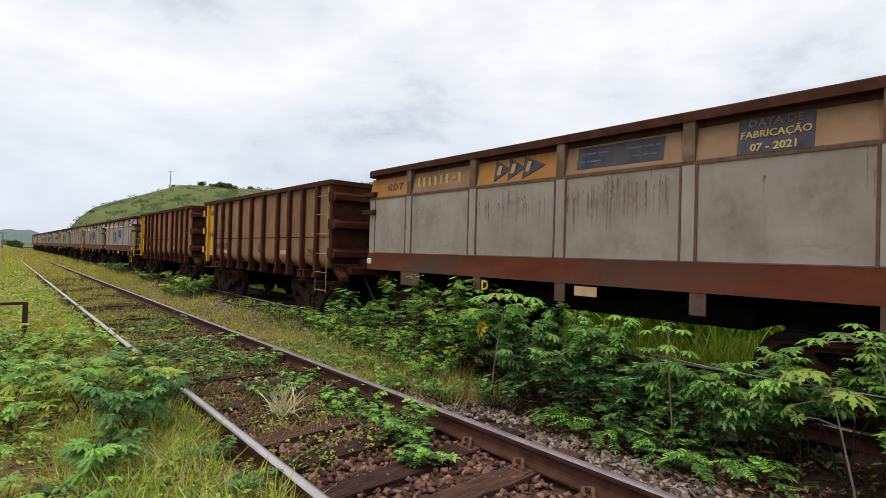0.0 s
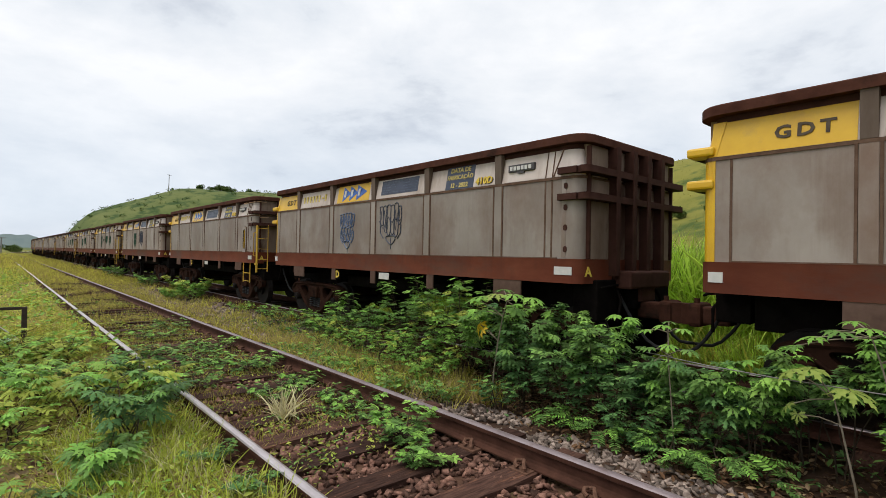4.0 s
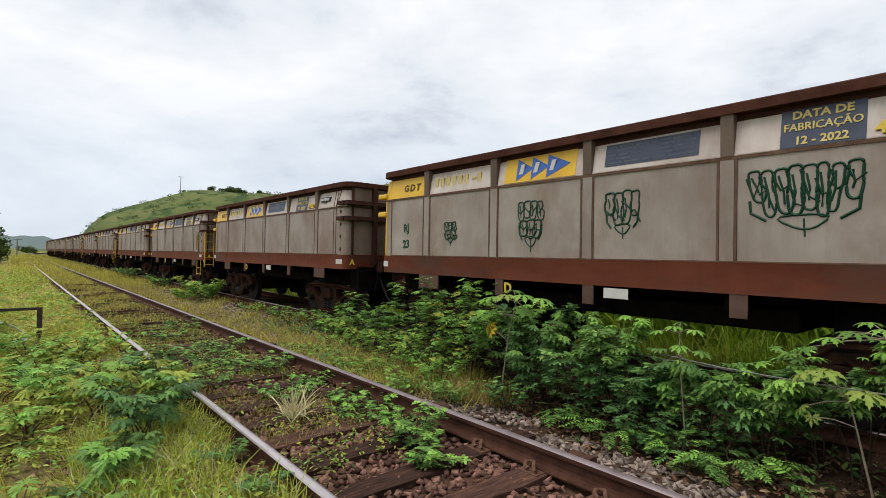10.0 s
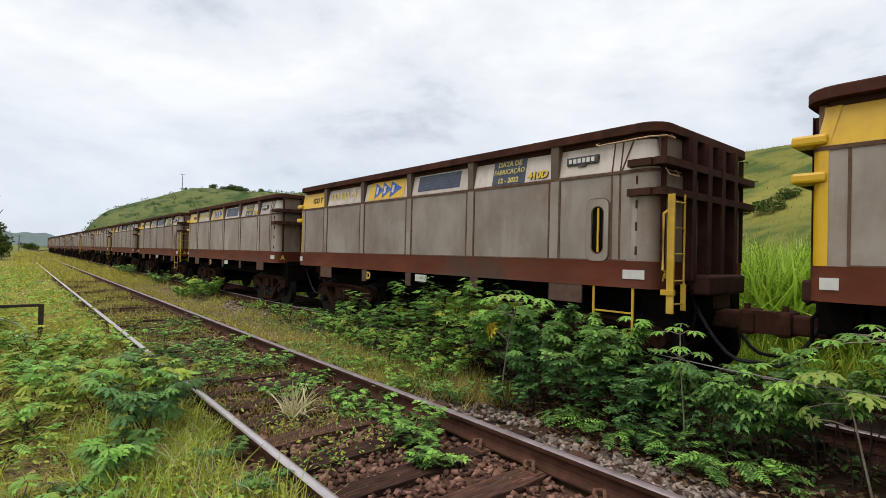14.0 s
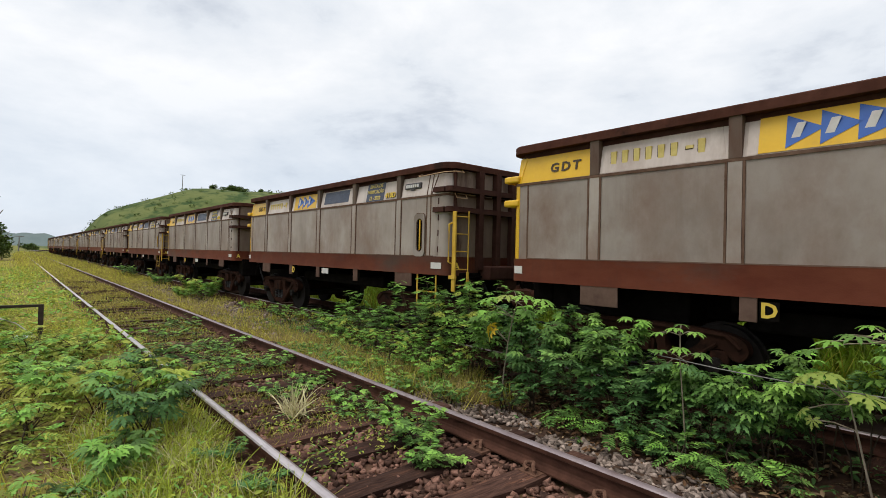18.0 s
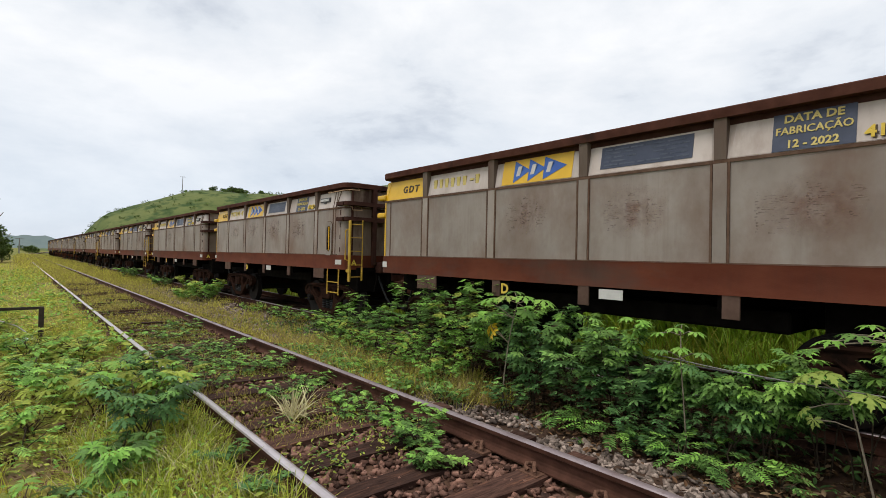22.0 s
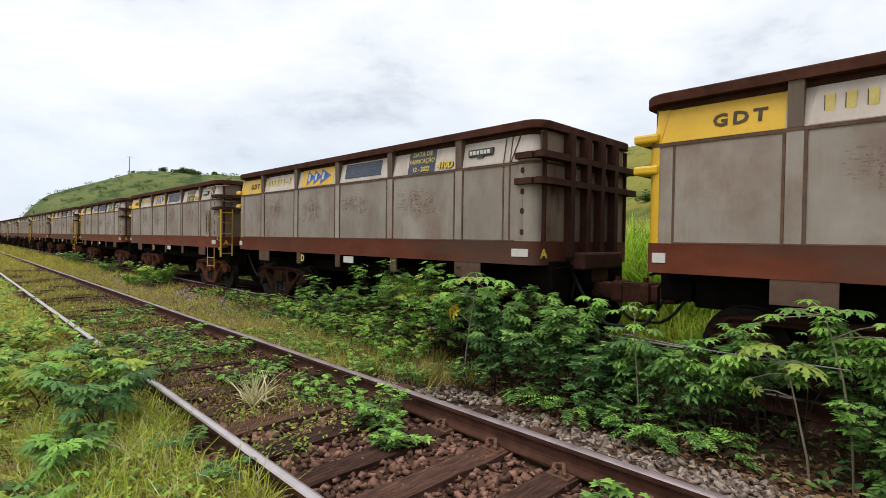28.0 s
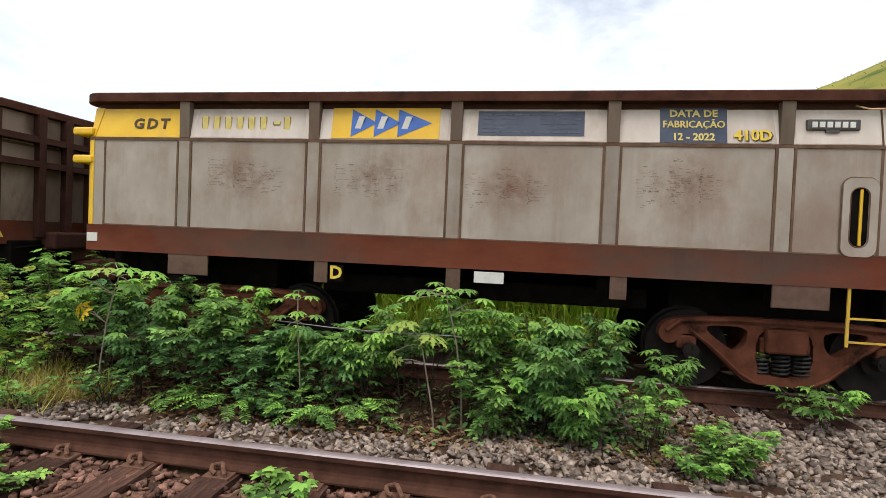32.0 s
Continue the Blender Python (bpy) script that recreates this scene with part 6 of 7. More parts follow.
def fan(feathers, pairs, long, leaflet, wide, spread_deg, seed):
    """A twice-feathered leaf: several drooping feathers that radiate from one stalk."""
    r2 = np.random.default_rng(seed)
    vs, fs, off = [], [], 0
    for i in range(feathers):
        fv, ff = pinnate(pairs, long * r2.uniform(0.75, 1.1), leaflet, wide)
        a = radians(-spread_deg + 2 * spread_deg * i / (feathers - 1) + r2.uniform(-9, 9))
        b = radians(r2.uniform(-8, 24))
        tilt = np.array([[math.cos(b), 0, math.sin(b)], [0, 1, 0], [-math.sin(b), 0, math.cos(b)]])
        yaw = np.array([[math.cos(a), -math.sin(a), 0], [math.sin(a), math.cos(a), 0], [0, 0, 1]])
        vs.append(fv @ (yaw @ tilt).T)
        fs.append(ff + off)
        off += len(fv)
    return as_tris(np.concatenate(vs), np.concatenate(fs))


def toothed(v, f, root, way, side, long, wide, sag):
    """Adds one slim feather with toothed edges, drooping by sag, to the lists v and f."""
    k = len(v)
    up = np.array([0, 0, 1.0])
    shape = ((0.04, 0.25), (0.24, 0.95), (0.32, 0.62), (0.50, 1.05), (0.58, 0.62), (0.76, 0.80), (0.84, 0.42))
    for s, w in shape:
        mid = root + way * long * s - up * sag * long * s * s
        v += [tuple(mid + side * wide * w + up * 0.2 * wide), tuple(mid - side * wide * w + up * 0.2 * wide)]
    v.append(tuple(root + way * long - up * sag * long))
    for j in range(len(shape) - 1):
        f.append((k + 2 * j, k + 2 * j + 1, k + 2 * j + 3, k + 2 * j + 2))
    f.append((k + 12, k + 13, k + 14))


def frond(pairs, rachis, long, wide, open_deg, seed, droop=0.25):
    """A leaf of slim feathers in pairs along a short drooping rib, with one at its tip."""
    r2 = np.random.default_rng(seed)
    v, f = [], []
    for i in range(pairs):
        s = (i + 0.35) / pairs
        root = np.array([rachis * s, 0, -0.18 * rachis * s * s])
        for d in (-1, 1):
            a = radians(d * (open_deg - 18 * s + r2.uniform(-7, 7)))
            way = np.array([math.cos(a), math.sin(a), 0])
            toothed(v, f, root, way, np.array([-way[1], way[0], 0]), long * (0.75 + 0.4 * math.sin(math.pi * (0.2 + 0.6 * s))) * r2.uniform(0.85, 1.1), wide, droop * r2.uniform(0.4, 1.5))
    toothed(v, f, np.array([rachis * 0.92, 0, -0.16 * rachis]), np.array([1.0, 0, 0]), np.array([0, 1.0, 0]), long, wide, droop)
    k = len(v)
    v += [(-0.05, 0, 0.0), (0, 0.003, 0), (rachis, 0, -0.17 * rachis), (0, -0.003, 0)]
    f.append((k, k + 1, k + 2, k + 3))
    return as_tris(v, f)


FROND = frond(3, 0.078, 0.074, 0.0165, 70, 5, 0.15)
FROND_SMALL = frond(2, 0.042, 0.054, 0.0145, 76, 6, 0.12)
FROND_BIG = as_tris(*jagged(7, 0.135, 118))
FERN = frond(6, 0.17, 0.062, 0.0115, 72, 8, 0.15)
FAN_LONG = fan(4, 7, 0.16, 0.048, 0.0105, 85, 2)
TRIPLE = as_tris(*lobed(5, 0.085, 0.017, 80))
OVAL = as_tris([(0, 0, 0), (0.03, 0.018, 0.004), (0.065, 0.013, 0), (0.085, 0, -0.008), (0.065, -0.013, 0), (0.03, -0.018, 0.004)], [(0, 1, 2, 3), (0, 3, 4, 5)])


def shrub(x, y, high, wide, leaf, mats, seed, stems=5, per=26, label="", base=None, name="shrub", size=(0.55, 1.25), low=0.18):
    """A bush of leaning stems with leaves on short stalks, at the ground at (x, y)."""
    r2 = np.random.default_rng(seed)
    z = float(level(x, y)) if base is None else base
    top = tagged(empty(name, pose(x, y, z)), label, "shrub", "weeds beside the railway")
    bm = bmesh.new()
    spots, ways = [], []
    for k in range(stems):
        a = 2 * math.pi * (k + r2.uniform(-0.3, 0.3)) / stems
        reach, rise = wide * r2.uniform(0.35, 1.0), high * r2.uniform(0.62, 1.0)
        pts = [Vector((0.04 * math.cos(a), 0.04 * math.sin(a), -0.05))]
        for s in (0.25, 0.5, 0.75, 1.0):
            pts.append(Vector((reach * s ** 1.3 * math.cos(a) + r2.normal(0, 0.02), reach * s ** 1.3 * math.sin(a) + r2.normal(0, 0.02), rise * s)))
        tube(bm, pts, 0.008, 5, 0.003)
        for j in range(per):
            s = low + (1 - low) * math.sqrt((j + r2.uniform(0, 1)) / per)
            i = min(int(s * 4), 3)
            p = pts[i].lerp(pts[i + 1], s * 4 - i)
            b = math.atan2(p.y, p.x) + r2.normal(0, 1.1)
            out = np.array([math.cos(b), math.sin(b), r2.uniform(-0.1, 0.6)])
            ln_ = wide * r2.uniform(0.08, 0.42) * (1.25 - 0.6 * s)
            q = np.array(p) + out * ln_
            if ln_ > 0.10:
                tube(bm, [p, Vector(q)], 0.0035, 3)
            spots.append(q)
            ways.append(b)
    part("branching_stem", bm, SHRUB_STEM, top, "thin branching stem")
    spots, ways = np.array(spots), np.array(ways)
    n = len(spots)
    scale = r2.uniform(size[0], size[1], n)
    m = turns(r2, n, 20, ways) * scale[:, None, None]
    v, f = placed(*leaf, m, spots)
    per_leaf = len(leaf[1])
    # light on the crown is put into the colour: upper leaves lighter
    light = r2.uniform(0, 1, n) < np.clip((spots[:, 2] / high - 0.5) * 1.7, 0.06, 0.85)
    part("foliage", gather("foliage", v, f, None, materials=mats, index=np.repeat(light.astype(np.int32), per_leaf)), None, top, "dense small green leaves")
    return top


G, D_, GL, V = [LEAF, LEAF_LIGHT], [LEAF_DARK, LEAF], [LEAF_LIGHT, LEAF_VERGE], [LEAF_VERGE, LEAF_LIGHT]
SHRUBS = [
    # x, y, height, width, leaf, colours, stems, leaves per stem, lowest leaf
    # bushy mass where the weeds begin, its sunlit look put into lighter leaf colours
    (1.55, 7.4, 0.72, 0.50, FROND_SMALL, GL, 7, 28, 0.2), (2.00, 7.9, 0.95, 0.50, FROND, G, 6, 26, 0.2), (2.15, 6.9, 1.33, 0.48, FROND, G, 6, 28, 0.2),
    (1.62, 6.5, 0.95, 0.50, FROND_SMALL, GL, 7, 31, 0.15), (1.95, 6.0, 1.48, 0.45, FROND, G, 6, 31, 0.2), (1.45, 5.8, 0.9, 0.50, FROND_SMALL, GL, 7, 31, 0.15),
    (2.30, 5.5, 1.48, 0.50, FROND, G, 6, 28, 0.25), (1.78, 5.25, 1.43, 0.45, FROND, GL, 6, 31, 0.2), (1.30, 5.2, 0.62, 0.40, FROND_SMALL, GL, 6, 24, 0.15), (1.10, 6.3, 0.46, 0.36, FROND_SMALL, GL, 6, 16, 0.1),
    (2.10, 9.4, 0.45, 0.40, FROND_SMALL, G, 6, 14, 0.1), (1.35, 8.3, 0.4, 0.36, FROND_SMALL, GL, 5, 14, 0.1),
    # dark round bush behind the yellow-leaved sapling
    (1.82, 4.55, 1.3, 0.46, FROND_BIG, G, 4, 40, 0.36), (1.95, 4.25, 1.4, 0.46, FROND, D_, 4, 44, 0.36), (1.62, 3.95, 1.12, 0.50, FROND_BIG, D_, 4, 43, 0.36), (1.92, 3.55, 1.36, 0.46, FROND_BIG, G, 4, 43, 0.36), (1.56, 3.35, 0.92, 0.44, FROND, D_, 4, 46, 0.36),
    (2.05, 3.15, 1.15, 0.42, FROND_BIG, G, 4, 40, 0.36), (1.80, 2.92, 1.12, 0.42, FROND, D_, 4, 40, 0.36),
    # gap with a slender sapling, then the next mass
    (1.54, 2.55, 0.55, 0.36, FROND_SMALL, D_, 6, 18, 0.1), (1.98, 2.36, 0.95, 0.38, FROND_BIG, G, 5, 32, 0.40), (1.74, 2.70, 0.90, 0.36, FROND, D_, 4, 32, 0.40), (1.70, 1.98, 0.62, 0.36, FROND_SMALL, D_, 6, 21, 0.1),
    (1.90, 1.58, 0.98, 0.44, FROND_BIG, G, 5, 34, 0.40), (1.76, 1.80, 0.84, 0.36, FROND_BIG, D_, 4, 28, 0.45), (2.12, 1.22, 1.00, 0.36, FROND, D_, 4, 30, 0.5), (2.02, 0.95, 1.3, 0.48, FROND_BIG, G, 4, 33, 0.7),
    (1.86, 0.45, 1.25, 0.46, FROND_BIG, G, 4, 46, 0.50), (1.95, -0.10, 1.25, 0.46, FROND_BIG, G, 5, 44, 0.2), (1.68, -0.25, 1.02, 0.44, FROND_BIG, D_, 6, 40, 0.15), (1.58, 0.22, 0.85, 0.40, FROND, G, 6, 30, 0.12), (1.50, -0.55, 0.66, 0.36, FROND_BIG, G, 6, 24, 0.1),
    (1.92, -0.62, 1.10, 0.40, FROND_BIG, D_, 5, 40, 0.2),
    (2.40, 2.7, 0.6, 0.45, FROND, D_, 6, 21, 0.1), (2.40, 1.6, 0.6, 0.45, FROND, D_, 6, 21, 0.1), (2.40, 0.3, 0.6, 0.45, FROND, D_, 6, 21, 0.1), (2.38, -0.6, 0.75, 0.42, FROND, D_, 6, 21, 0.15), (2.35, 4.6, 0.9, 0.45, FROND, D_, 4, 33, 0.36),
    # single plants on the open ballast
    (1.68, -1.28, 1.02, 0.24, FROND_BIG, G, 3, 18, 0.45), (1.50, -1.12, 0.62, 0.26, FROND_SMALL, G, 5, 19, 0.1), (1.18, -1.66, 0.46, 0.34, FROND_SMALL, G, 9, 26, 0.1), (1.03, -1.42, 0.26, 0.26, FROND_SMALL, G, 7, 14, 0.1), (2.40, -2.95, 0.48, 0.40, FROND_BIG, G, 5, 9, 0.3),
    # low weeds at the foot of the train's ballast
    (2.18, 8.6, 1.02, 0.46, FROND, G, 6, 24, 0.2), (1.85, 8.9, 0.62, 0.44, FROND_SMALL, GL, 7, 22, 0.1), (2.12, 9.7, 0.72, 0.44, FROND, G, 6, 22, 0.1), (2.30, 10.5, 0.40, 0.36, FROND_SMALL, GL, 6, 16, 0.1), (2.28, 11.0, 0.42, 0.36, FROND_SMALL, G, 6, 16, 0.1), (2.32, 13.2, 0.36, 0.36, FROND_SMALL, G, 6, 14, 0.1), (2.30, 15.0, 0.34, 0.4, FROND_SMALL, GL, 6, 14, 0.1), (1.95, 10.4, 0.3, 0.36, FROND_SMALL, G, 6, 12, 0.1),
    # further along the line
    (2.12, 12.0, 0.45, 0.45, FROND_SMALL, G, 7, 18, 0.1), (2.16, 19.5, 0.85, 0.8, FROND_BIG, GL, 8, 52, 0.1), (1.76, 20.6, 0.55, 0.6, FROND_BIG, GL, 7, 26, 0.1), (2.36, 27.5, 0.6, 0.7, FROND_BIG, G, 7, 28, 0.1), (2.36, 36, 0.7, 0.8, FROND_BIG, G, 7, 28, 0.1),
    (0.92, 5.5, 0.34, 0.32, FROND_SMALL, GL, 6, 12, 0.1), (0.80, 4.5, 0.3, 0.28, FROND_SMALL, G, 6, 12, 0.1), (1.18, 3.95, 0.36, 0.3, FROND_SMALL, D_, 6, 14, 0.1), (0.70, 6.6, 0.28, 0.3, FROND_SMALL, GL, 6, 12, 0.1),
    # weeds on the verge
    (-2.30, 4.75, 0.62, 0.40, FROND_BIG, [LEAF_DARK, LEAF], 6, 15, 0.3), (-2.02, 5.55, 0.6, 0.34, FROND_BIG, V, 6, 13, 0.15), (-2.52, 4.35, 0.36, 0.34, FROND_BIG, G, 6, 9, 0.15),
    (-2.86, 7.3, 0.27, 0.40, FROND_SMALL, V, 6, 14, 0.1), (-2.6, 8.0, 0.24, 0.36, FROND_SMALL, V, 6, 12, 0.1), (-3.12, 5.3, 0.24, 0.28, FERN, V, 5, 5, 0.1), (-2.45, 6.9, 0.21, 0.34, FAN_LONG, V, 6, 8, 0.1),
    (-2.95, 8.6, 0.25, 0.4, FAN_LONG, V, 6, 7, 0.1), (-2.15, 7.5, 0.19, 0.3, FAN_LONG, V, 5, 6, 0.1), (-3.25, 7.6, 0.31, 0.5, FROND_SMALL, V, 7, 16, 0.1), (-3.2, 6.3, 0.2, 0.36, FROND_SMALL, V, 6, 14, 0.1), (-2.95, 9.2, 0.28, 0.5, FROND_SMALL, V, 7, 16, 0.1),
    (-3.55, 10.5, 0.37, 0.5, FROND_SMALL, V, 7, 18, 0.1), (-2.05, 6.5, 0.25, 0.35, FROND_SMALL, V, 6, 16, 0.1), (-2.92, 4.02, 0.16, 0.2, FROND_BIG, D_, 5, 4, 0.1), (-3.12, 3.95, 0.3, 0.28, FROND_BIG, V, 5, 4, 0.1), (-2.66, 3.85, 0.18, 0.22, FROND_BIG, G, 4, 4, 0.1), (-3.75, 14, 0.8, 0.7, FROND_BIG, V, 7, 18, 0.1), (-3.5, 12.2, 0.6, 0.5, FROND, V, 7, 18, 0.1),
    (-1.98, 6.1, 0.52, 0.34, FROND, D_, 7, 16, 0.3), (-2.45, 5.9, 0.50, 0.42, FROND_BIG, V, 7, 12, 0.2), (-2.75, 6.5, 0.42, 0.40, FROND_BIG, V, 6, 10, 0.15), (-3.0, 5.9, 0.34, 0.34, FROND, V, 6, 10, 0.1), (-2.95, 9.9, 0.45, 0.5, FROND, GL, 7, 16, 0.1), (-2.35, 9.0, 0.34, 0.45, FROND, V, 7, 14, 0.1), (-2.75, 7.7, 0.36, 0.42, FROND, G, 7, 12, 0.1),
    (-1.92, 3.95, 0.14, 0.18, FROND_SMALL, D_, 5, 8, 0.1), (-1.88, 3.25, 0.16, 0.16, FROND_SMALL, D_, 5, 7, 0.1),
    # between the rails
    (-0.42, 3.55, 0.32, 0.30, FROND_SMALL, G, 8, 17, 0.1), (-0.62, 3.12, 0.16, 0.22, FROND_SMALL, G, 6, 12, 0.1), (-0.34, 4.45, 0.20, 0.36, FROND_SMALL, G, 8, 9, 0.1), (-0.26, 5.0, 0.18, 0.32, FROND_SMALL, G, 7, 8, 0.1), (-0.75, 5.6, 0.20, 0.4, FROND_SMALL, G, 8, 9, 0.1), (-0.28, 5.9, 0.20, 0.3, FROND_SMALL, G, 7, 8, 0.1),
    (-0.45, 7.0, 0.26, 0.48, FROND_SMALL, G, 9, 13, 0.1), (-0.9, 7.7, 0.24, 0.48, FROND_SMALL, G, 9, 13, 0.1), (-1.28, 6.6, 0.24, 0.35, FROND_SMALL, G, 7, 9, 0.1), (-0.5, 8.7, 0.24, 0.5, FROND_SMALL, G, 9, 12, 0.1), (-1.2, 8.8, 0.26, 0.4, FROND_SMALL, G, 7, 9, 0.1),
    (-0.95, 10.4, 0.25, 0.5, FROND_SMALL, G, 8, 10, 0.1), (-0.4, 11.6, 0.25, 0.45, FROND_SMALL, G, 8, 10, 0.1), (-0.38, 1.35, 0.22, 0.2, TRIPLE, G, 6, 16, 0.1),
    # ferny seedlings at the ballast's edge
    (1.41, 3.35, 0.25, 0.24, FERN, G, 5, 4, 0.1), (1.38, 3.02, 0.27, 0.26, FERN, G, 5, 4, 0.1), (1.39, 2.66, 0.24, 0.24, FERN, G, 5, 4, 0.1),
    (1.35, 2.05, 0.28, 0.28, FERN, G, 6, 5, 0.1), (1.41, 1.72, 0.27, 0.28, FERN, G, 6, 5, 0.1), (1.51, 1.38, 0.24, 0.26, FERN, G, 5, 4, 0.1), (1.45, 2.35, 0.30, 0.24, FROND_SMALL, D_, 6, 14, 0.1),
]
for k, (x, y, high, wide, leaf, mats, stems, per, low) in enumerate(SHRUBS):
    kind = "feathery" if any(leaf is q for q in (FERN, FAN_LONG)) else "lobed-leaf"
    size = "tall" if high > 1.0 else "low" if high < 0.45 else "bushy"
    place = "beside the train" if x > 0.5 else "between the rails" if x > -1.7 else "on the grassy verge"
    shrub(x, y, high, wide, leaf, mats, 100 + k, stems, per, f"{size} green {kind} weed {place}", low=low, size=(0.6, 1.12))


def sparse_plant(x, y, pts, leaves, label, stem_mat, leaf=None, thick=0.010):
    """A bare-stemmed plant with few large leaves, each of them a part. leaves: place, yaw, tilt, size, colour."""
    z = float(level(x, y))
    form = leaf or PALM_BIG
    top = tagged(empty("young_tree", pose(x, y, z)), label, "young tree")
    part("stem", tube(bmesh.new(), pts, thick, 6, thick * 0.5), stem_mat, top, "thin bare stem")
    for (lx, ly, lz), yaw, tilt, s, mt in leaves:
        i = min(range(len(pts)), key=lambda q: (Vector(pts[q]) - Vector((lx, ly, lz))).length)
        part("leaf_stalk", tube(bmesh.new(), [pts[i], ((pts[i][0] + lx) / 2, (pts[i][1] + ly) / 2, (pts[i][2] + lz) / 2 + 0.02), (lx, ly, lz)], 0.005, 4), stem_mat, top)
        leaf_ob = part("leaf", gather("leaf", form[0] * s, form[1], mt), None, top)
        leaf_ob.matrix_basis = pose(lx, ly, lz, 0, tilt, yaw)
    return top


sparse_plant(1.50, 0.76, [(0, 0, -0.05), (0.0, 0.03, 0.22), (0.01, 0.09, 0.50), (0.0, 0.12, 0.66), (0.0, 0.16, 0.84)],
             [((-0.06, 0.30, 1.04), 130, 12, 1.35, LEAF_PALE), ((-0.10, 0.40, 1.02), 100, 28, 1.1, LEAF_PALE), ((-0.08, 0.05, 0.93), -120, 12, 1.25, LEAF_PALE), ((-0.02, 0.17, 0.87), 160, -20, 0.5, LEAF_PALE),
              ((-0.02, 0.44, 0.74), 110, 50, 0.6, LEAF_PALE), ((-0.02, 0.38, 0.68), 170, 70, 0.5, LEAF_PALE)],
             "young pale-stemmed tree with few yellowish lobed leaves", STEM)
sparse_plant(1.62, 0.52, [(0, 0, -0.05), (0.0, 0.02, 0.4), (-0.03, 0.08, 0.85), (-0.05, 0.15, 1.15), (-0.05, 0.2, 1.32)],
             [((-0.06, 0.66, 1.20), 100, 22, 0.8, LEAF), ((-0.12, 0.52, 1.29), 130, 6, 0.9, LEAF_LIGHT), ((-0.16, 0.36, 1.35), 160, 4, 0.9, LEAF), ((-0.14, 0.20, 1.39), 190, 4, 0.85, LEAF_LIGHT), ((-0.12, 0.02, 1.38), -150, 6, 0.9, LEAF), ((-0.10, -0.16, 1.30), -120, 10, 0.85, LEAF_LIGHT),
              ((0.0, 0.30, 1.42), 60, 2, 0.85, LEAF_LIGHT), ((-0.05, -0.26, 1.20), -95, 16, 0.85, LEAF), ((0.12, 0.45, 1.33), 70, 4, 0.8, LEAF), ((0.10, 0.0, 1.36), -40, 4, 0.8, LEAF)],
             "young tree with a flat crown of large lobed leaves", STEM)
sparse_plant(1.35, 4.20, [(0, 0, -0.05), (0.0, -0.03, 0.4), (0.0, -0.09, 0.8), (0.0, -0.16, 1.1), (0.0, -0.22, 1.28)],
             [((-0.10, 0.06, 0.92), 140, 60, 0.85, LEAF_YELLOW), ((-0.06, 0.14, 0.97), 100, 65, 0.85, LEAF_YELLOW), ((-0.08, 0.20, 1.27), 110, 10, 1.2, LEAF_LIGHT), ((-0.14, 0.02, 1.32), 150, 6, 1.2, LEAF_LIGHT), ((-0.16, -0.20, 1.36), 190, 8, 1.2, LEAF_PALE), ((-0.12, -0.42, 1.37), -130, 8, 1.2, LEAF_LIGHT),
              ((-0.04, -0.62, 1.34), -95, 12, 1.15, LEAF_LIGHT), ((0.08, -0.1, 1.40), 30, 2, 1.1, LEAF), ((-0.1, 0.1, 1.14), 130, 25, 1.1, LEAF), ((-0.05, -0.4, 1.2), -110, 22, 1.1, LEAF)],
             "young lobed-leaf tree with two yellow dying leaves", STEM)
sparse_plant(1.60, 2.12, [(0, 0, -0.05), (-0.01, 0.02, 0.3), (0.0, 0.05, 0.62), (0.0, 0.08, 0.94), (0.0, 0.08, 1.15)],
             [((-0.10, 0.20, 1.00), 120, 14, 0.95, LEAF), ((-0.12, 0.02, 1.05), 200, 14, 0.95, LEAF_LIGHT), ((-0.06, -0.14, 1.02), -110, 14, 0.95, LEAF), ((-0.08, 0.24, 1.16), 110, 8, 0.95, LEAF_LIGHT), ((-0.10, 0.08, 1.22), 170, 4, 0.95, LEAF_LIGHT), ((-0.05, -0.08, 1.20), -120, 6, 0.9, LEAF_LIGHT), ((0.06, 0.1, 1.24), 30, 0, 0.85, LEAF), ((-0.1, 0.16, 0.88), 140, 24, 0.9, LEAF_DARK), ((-0.1, -0.05, 0.9), -150, 24, 0.9, LEAF_DARK)],
             "slender sapling with feathery leaves at its top", STEM, FROND_BIG, 0.008)
tagged(part("fallen_cane", tube(bmesh.new(), [(1.50, 2.36, 0.555), (1.50, 1.80, 0.525), (1.49, 1.3, 0.52), (1.50, 0.55, 0.53)], 0.005, 5), POLE), "pale dry cane leaning through the weeds", "dead branch")
for pts in ([(-3.45, 6.45, -0.22), (-3.19, 6.69, -0.20), (-2.98, 6.86, -0.19), (-2.80, 6.98, -0.26)], [(-3.3, 5.5, -0.2), (-3.0, 5.62, -0.22), (-2.84, 5.66, -0.27)]):
    tagged(part("dead_stick", tube(bmesh.new(), pts, 0.014, 6, 0.007), SHRUB_STEM), "dark dead stick lying in the verge weeds", "dead branch")
bm = bmesh.new()
bmesh.ops.create_grid(bm, x_segments=7, y_segments=5, size=0.5)
for v in bm.verts:
    v.co = Vector((v.co.x * 0.34, v.co.y * 0.2, rnd.uniform(0.0, 0.09)))
bmesh.ops.solidify(bm, geom=bm.faces[:], thickness=0.003)
scrap = tagged(part("plastic_scrap", bm, SCRAP, None, "", True), "crumpled pale blue plastic scrap in the weeds", "litter")
scrap.matrix_basis = pose(-3.0, 11.6, float(level(-3.0, 11.6)) + 0.06, 0, 0, 20)

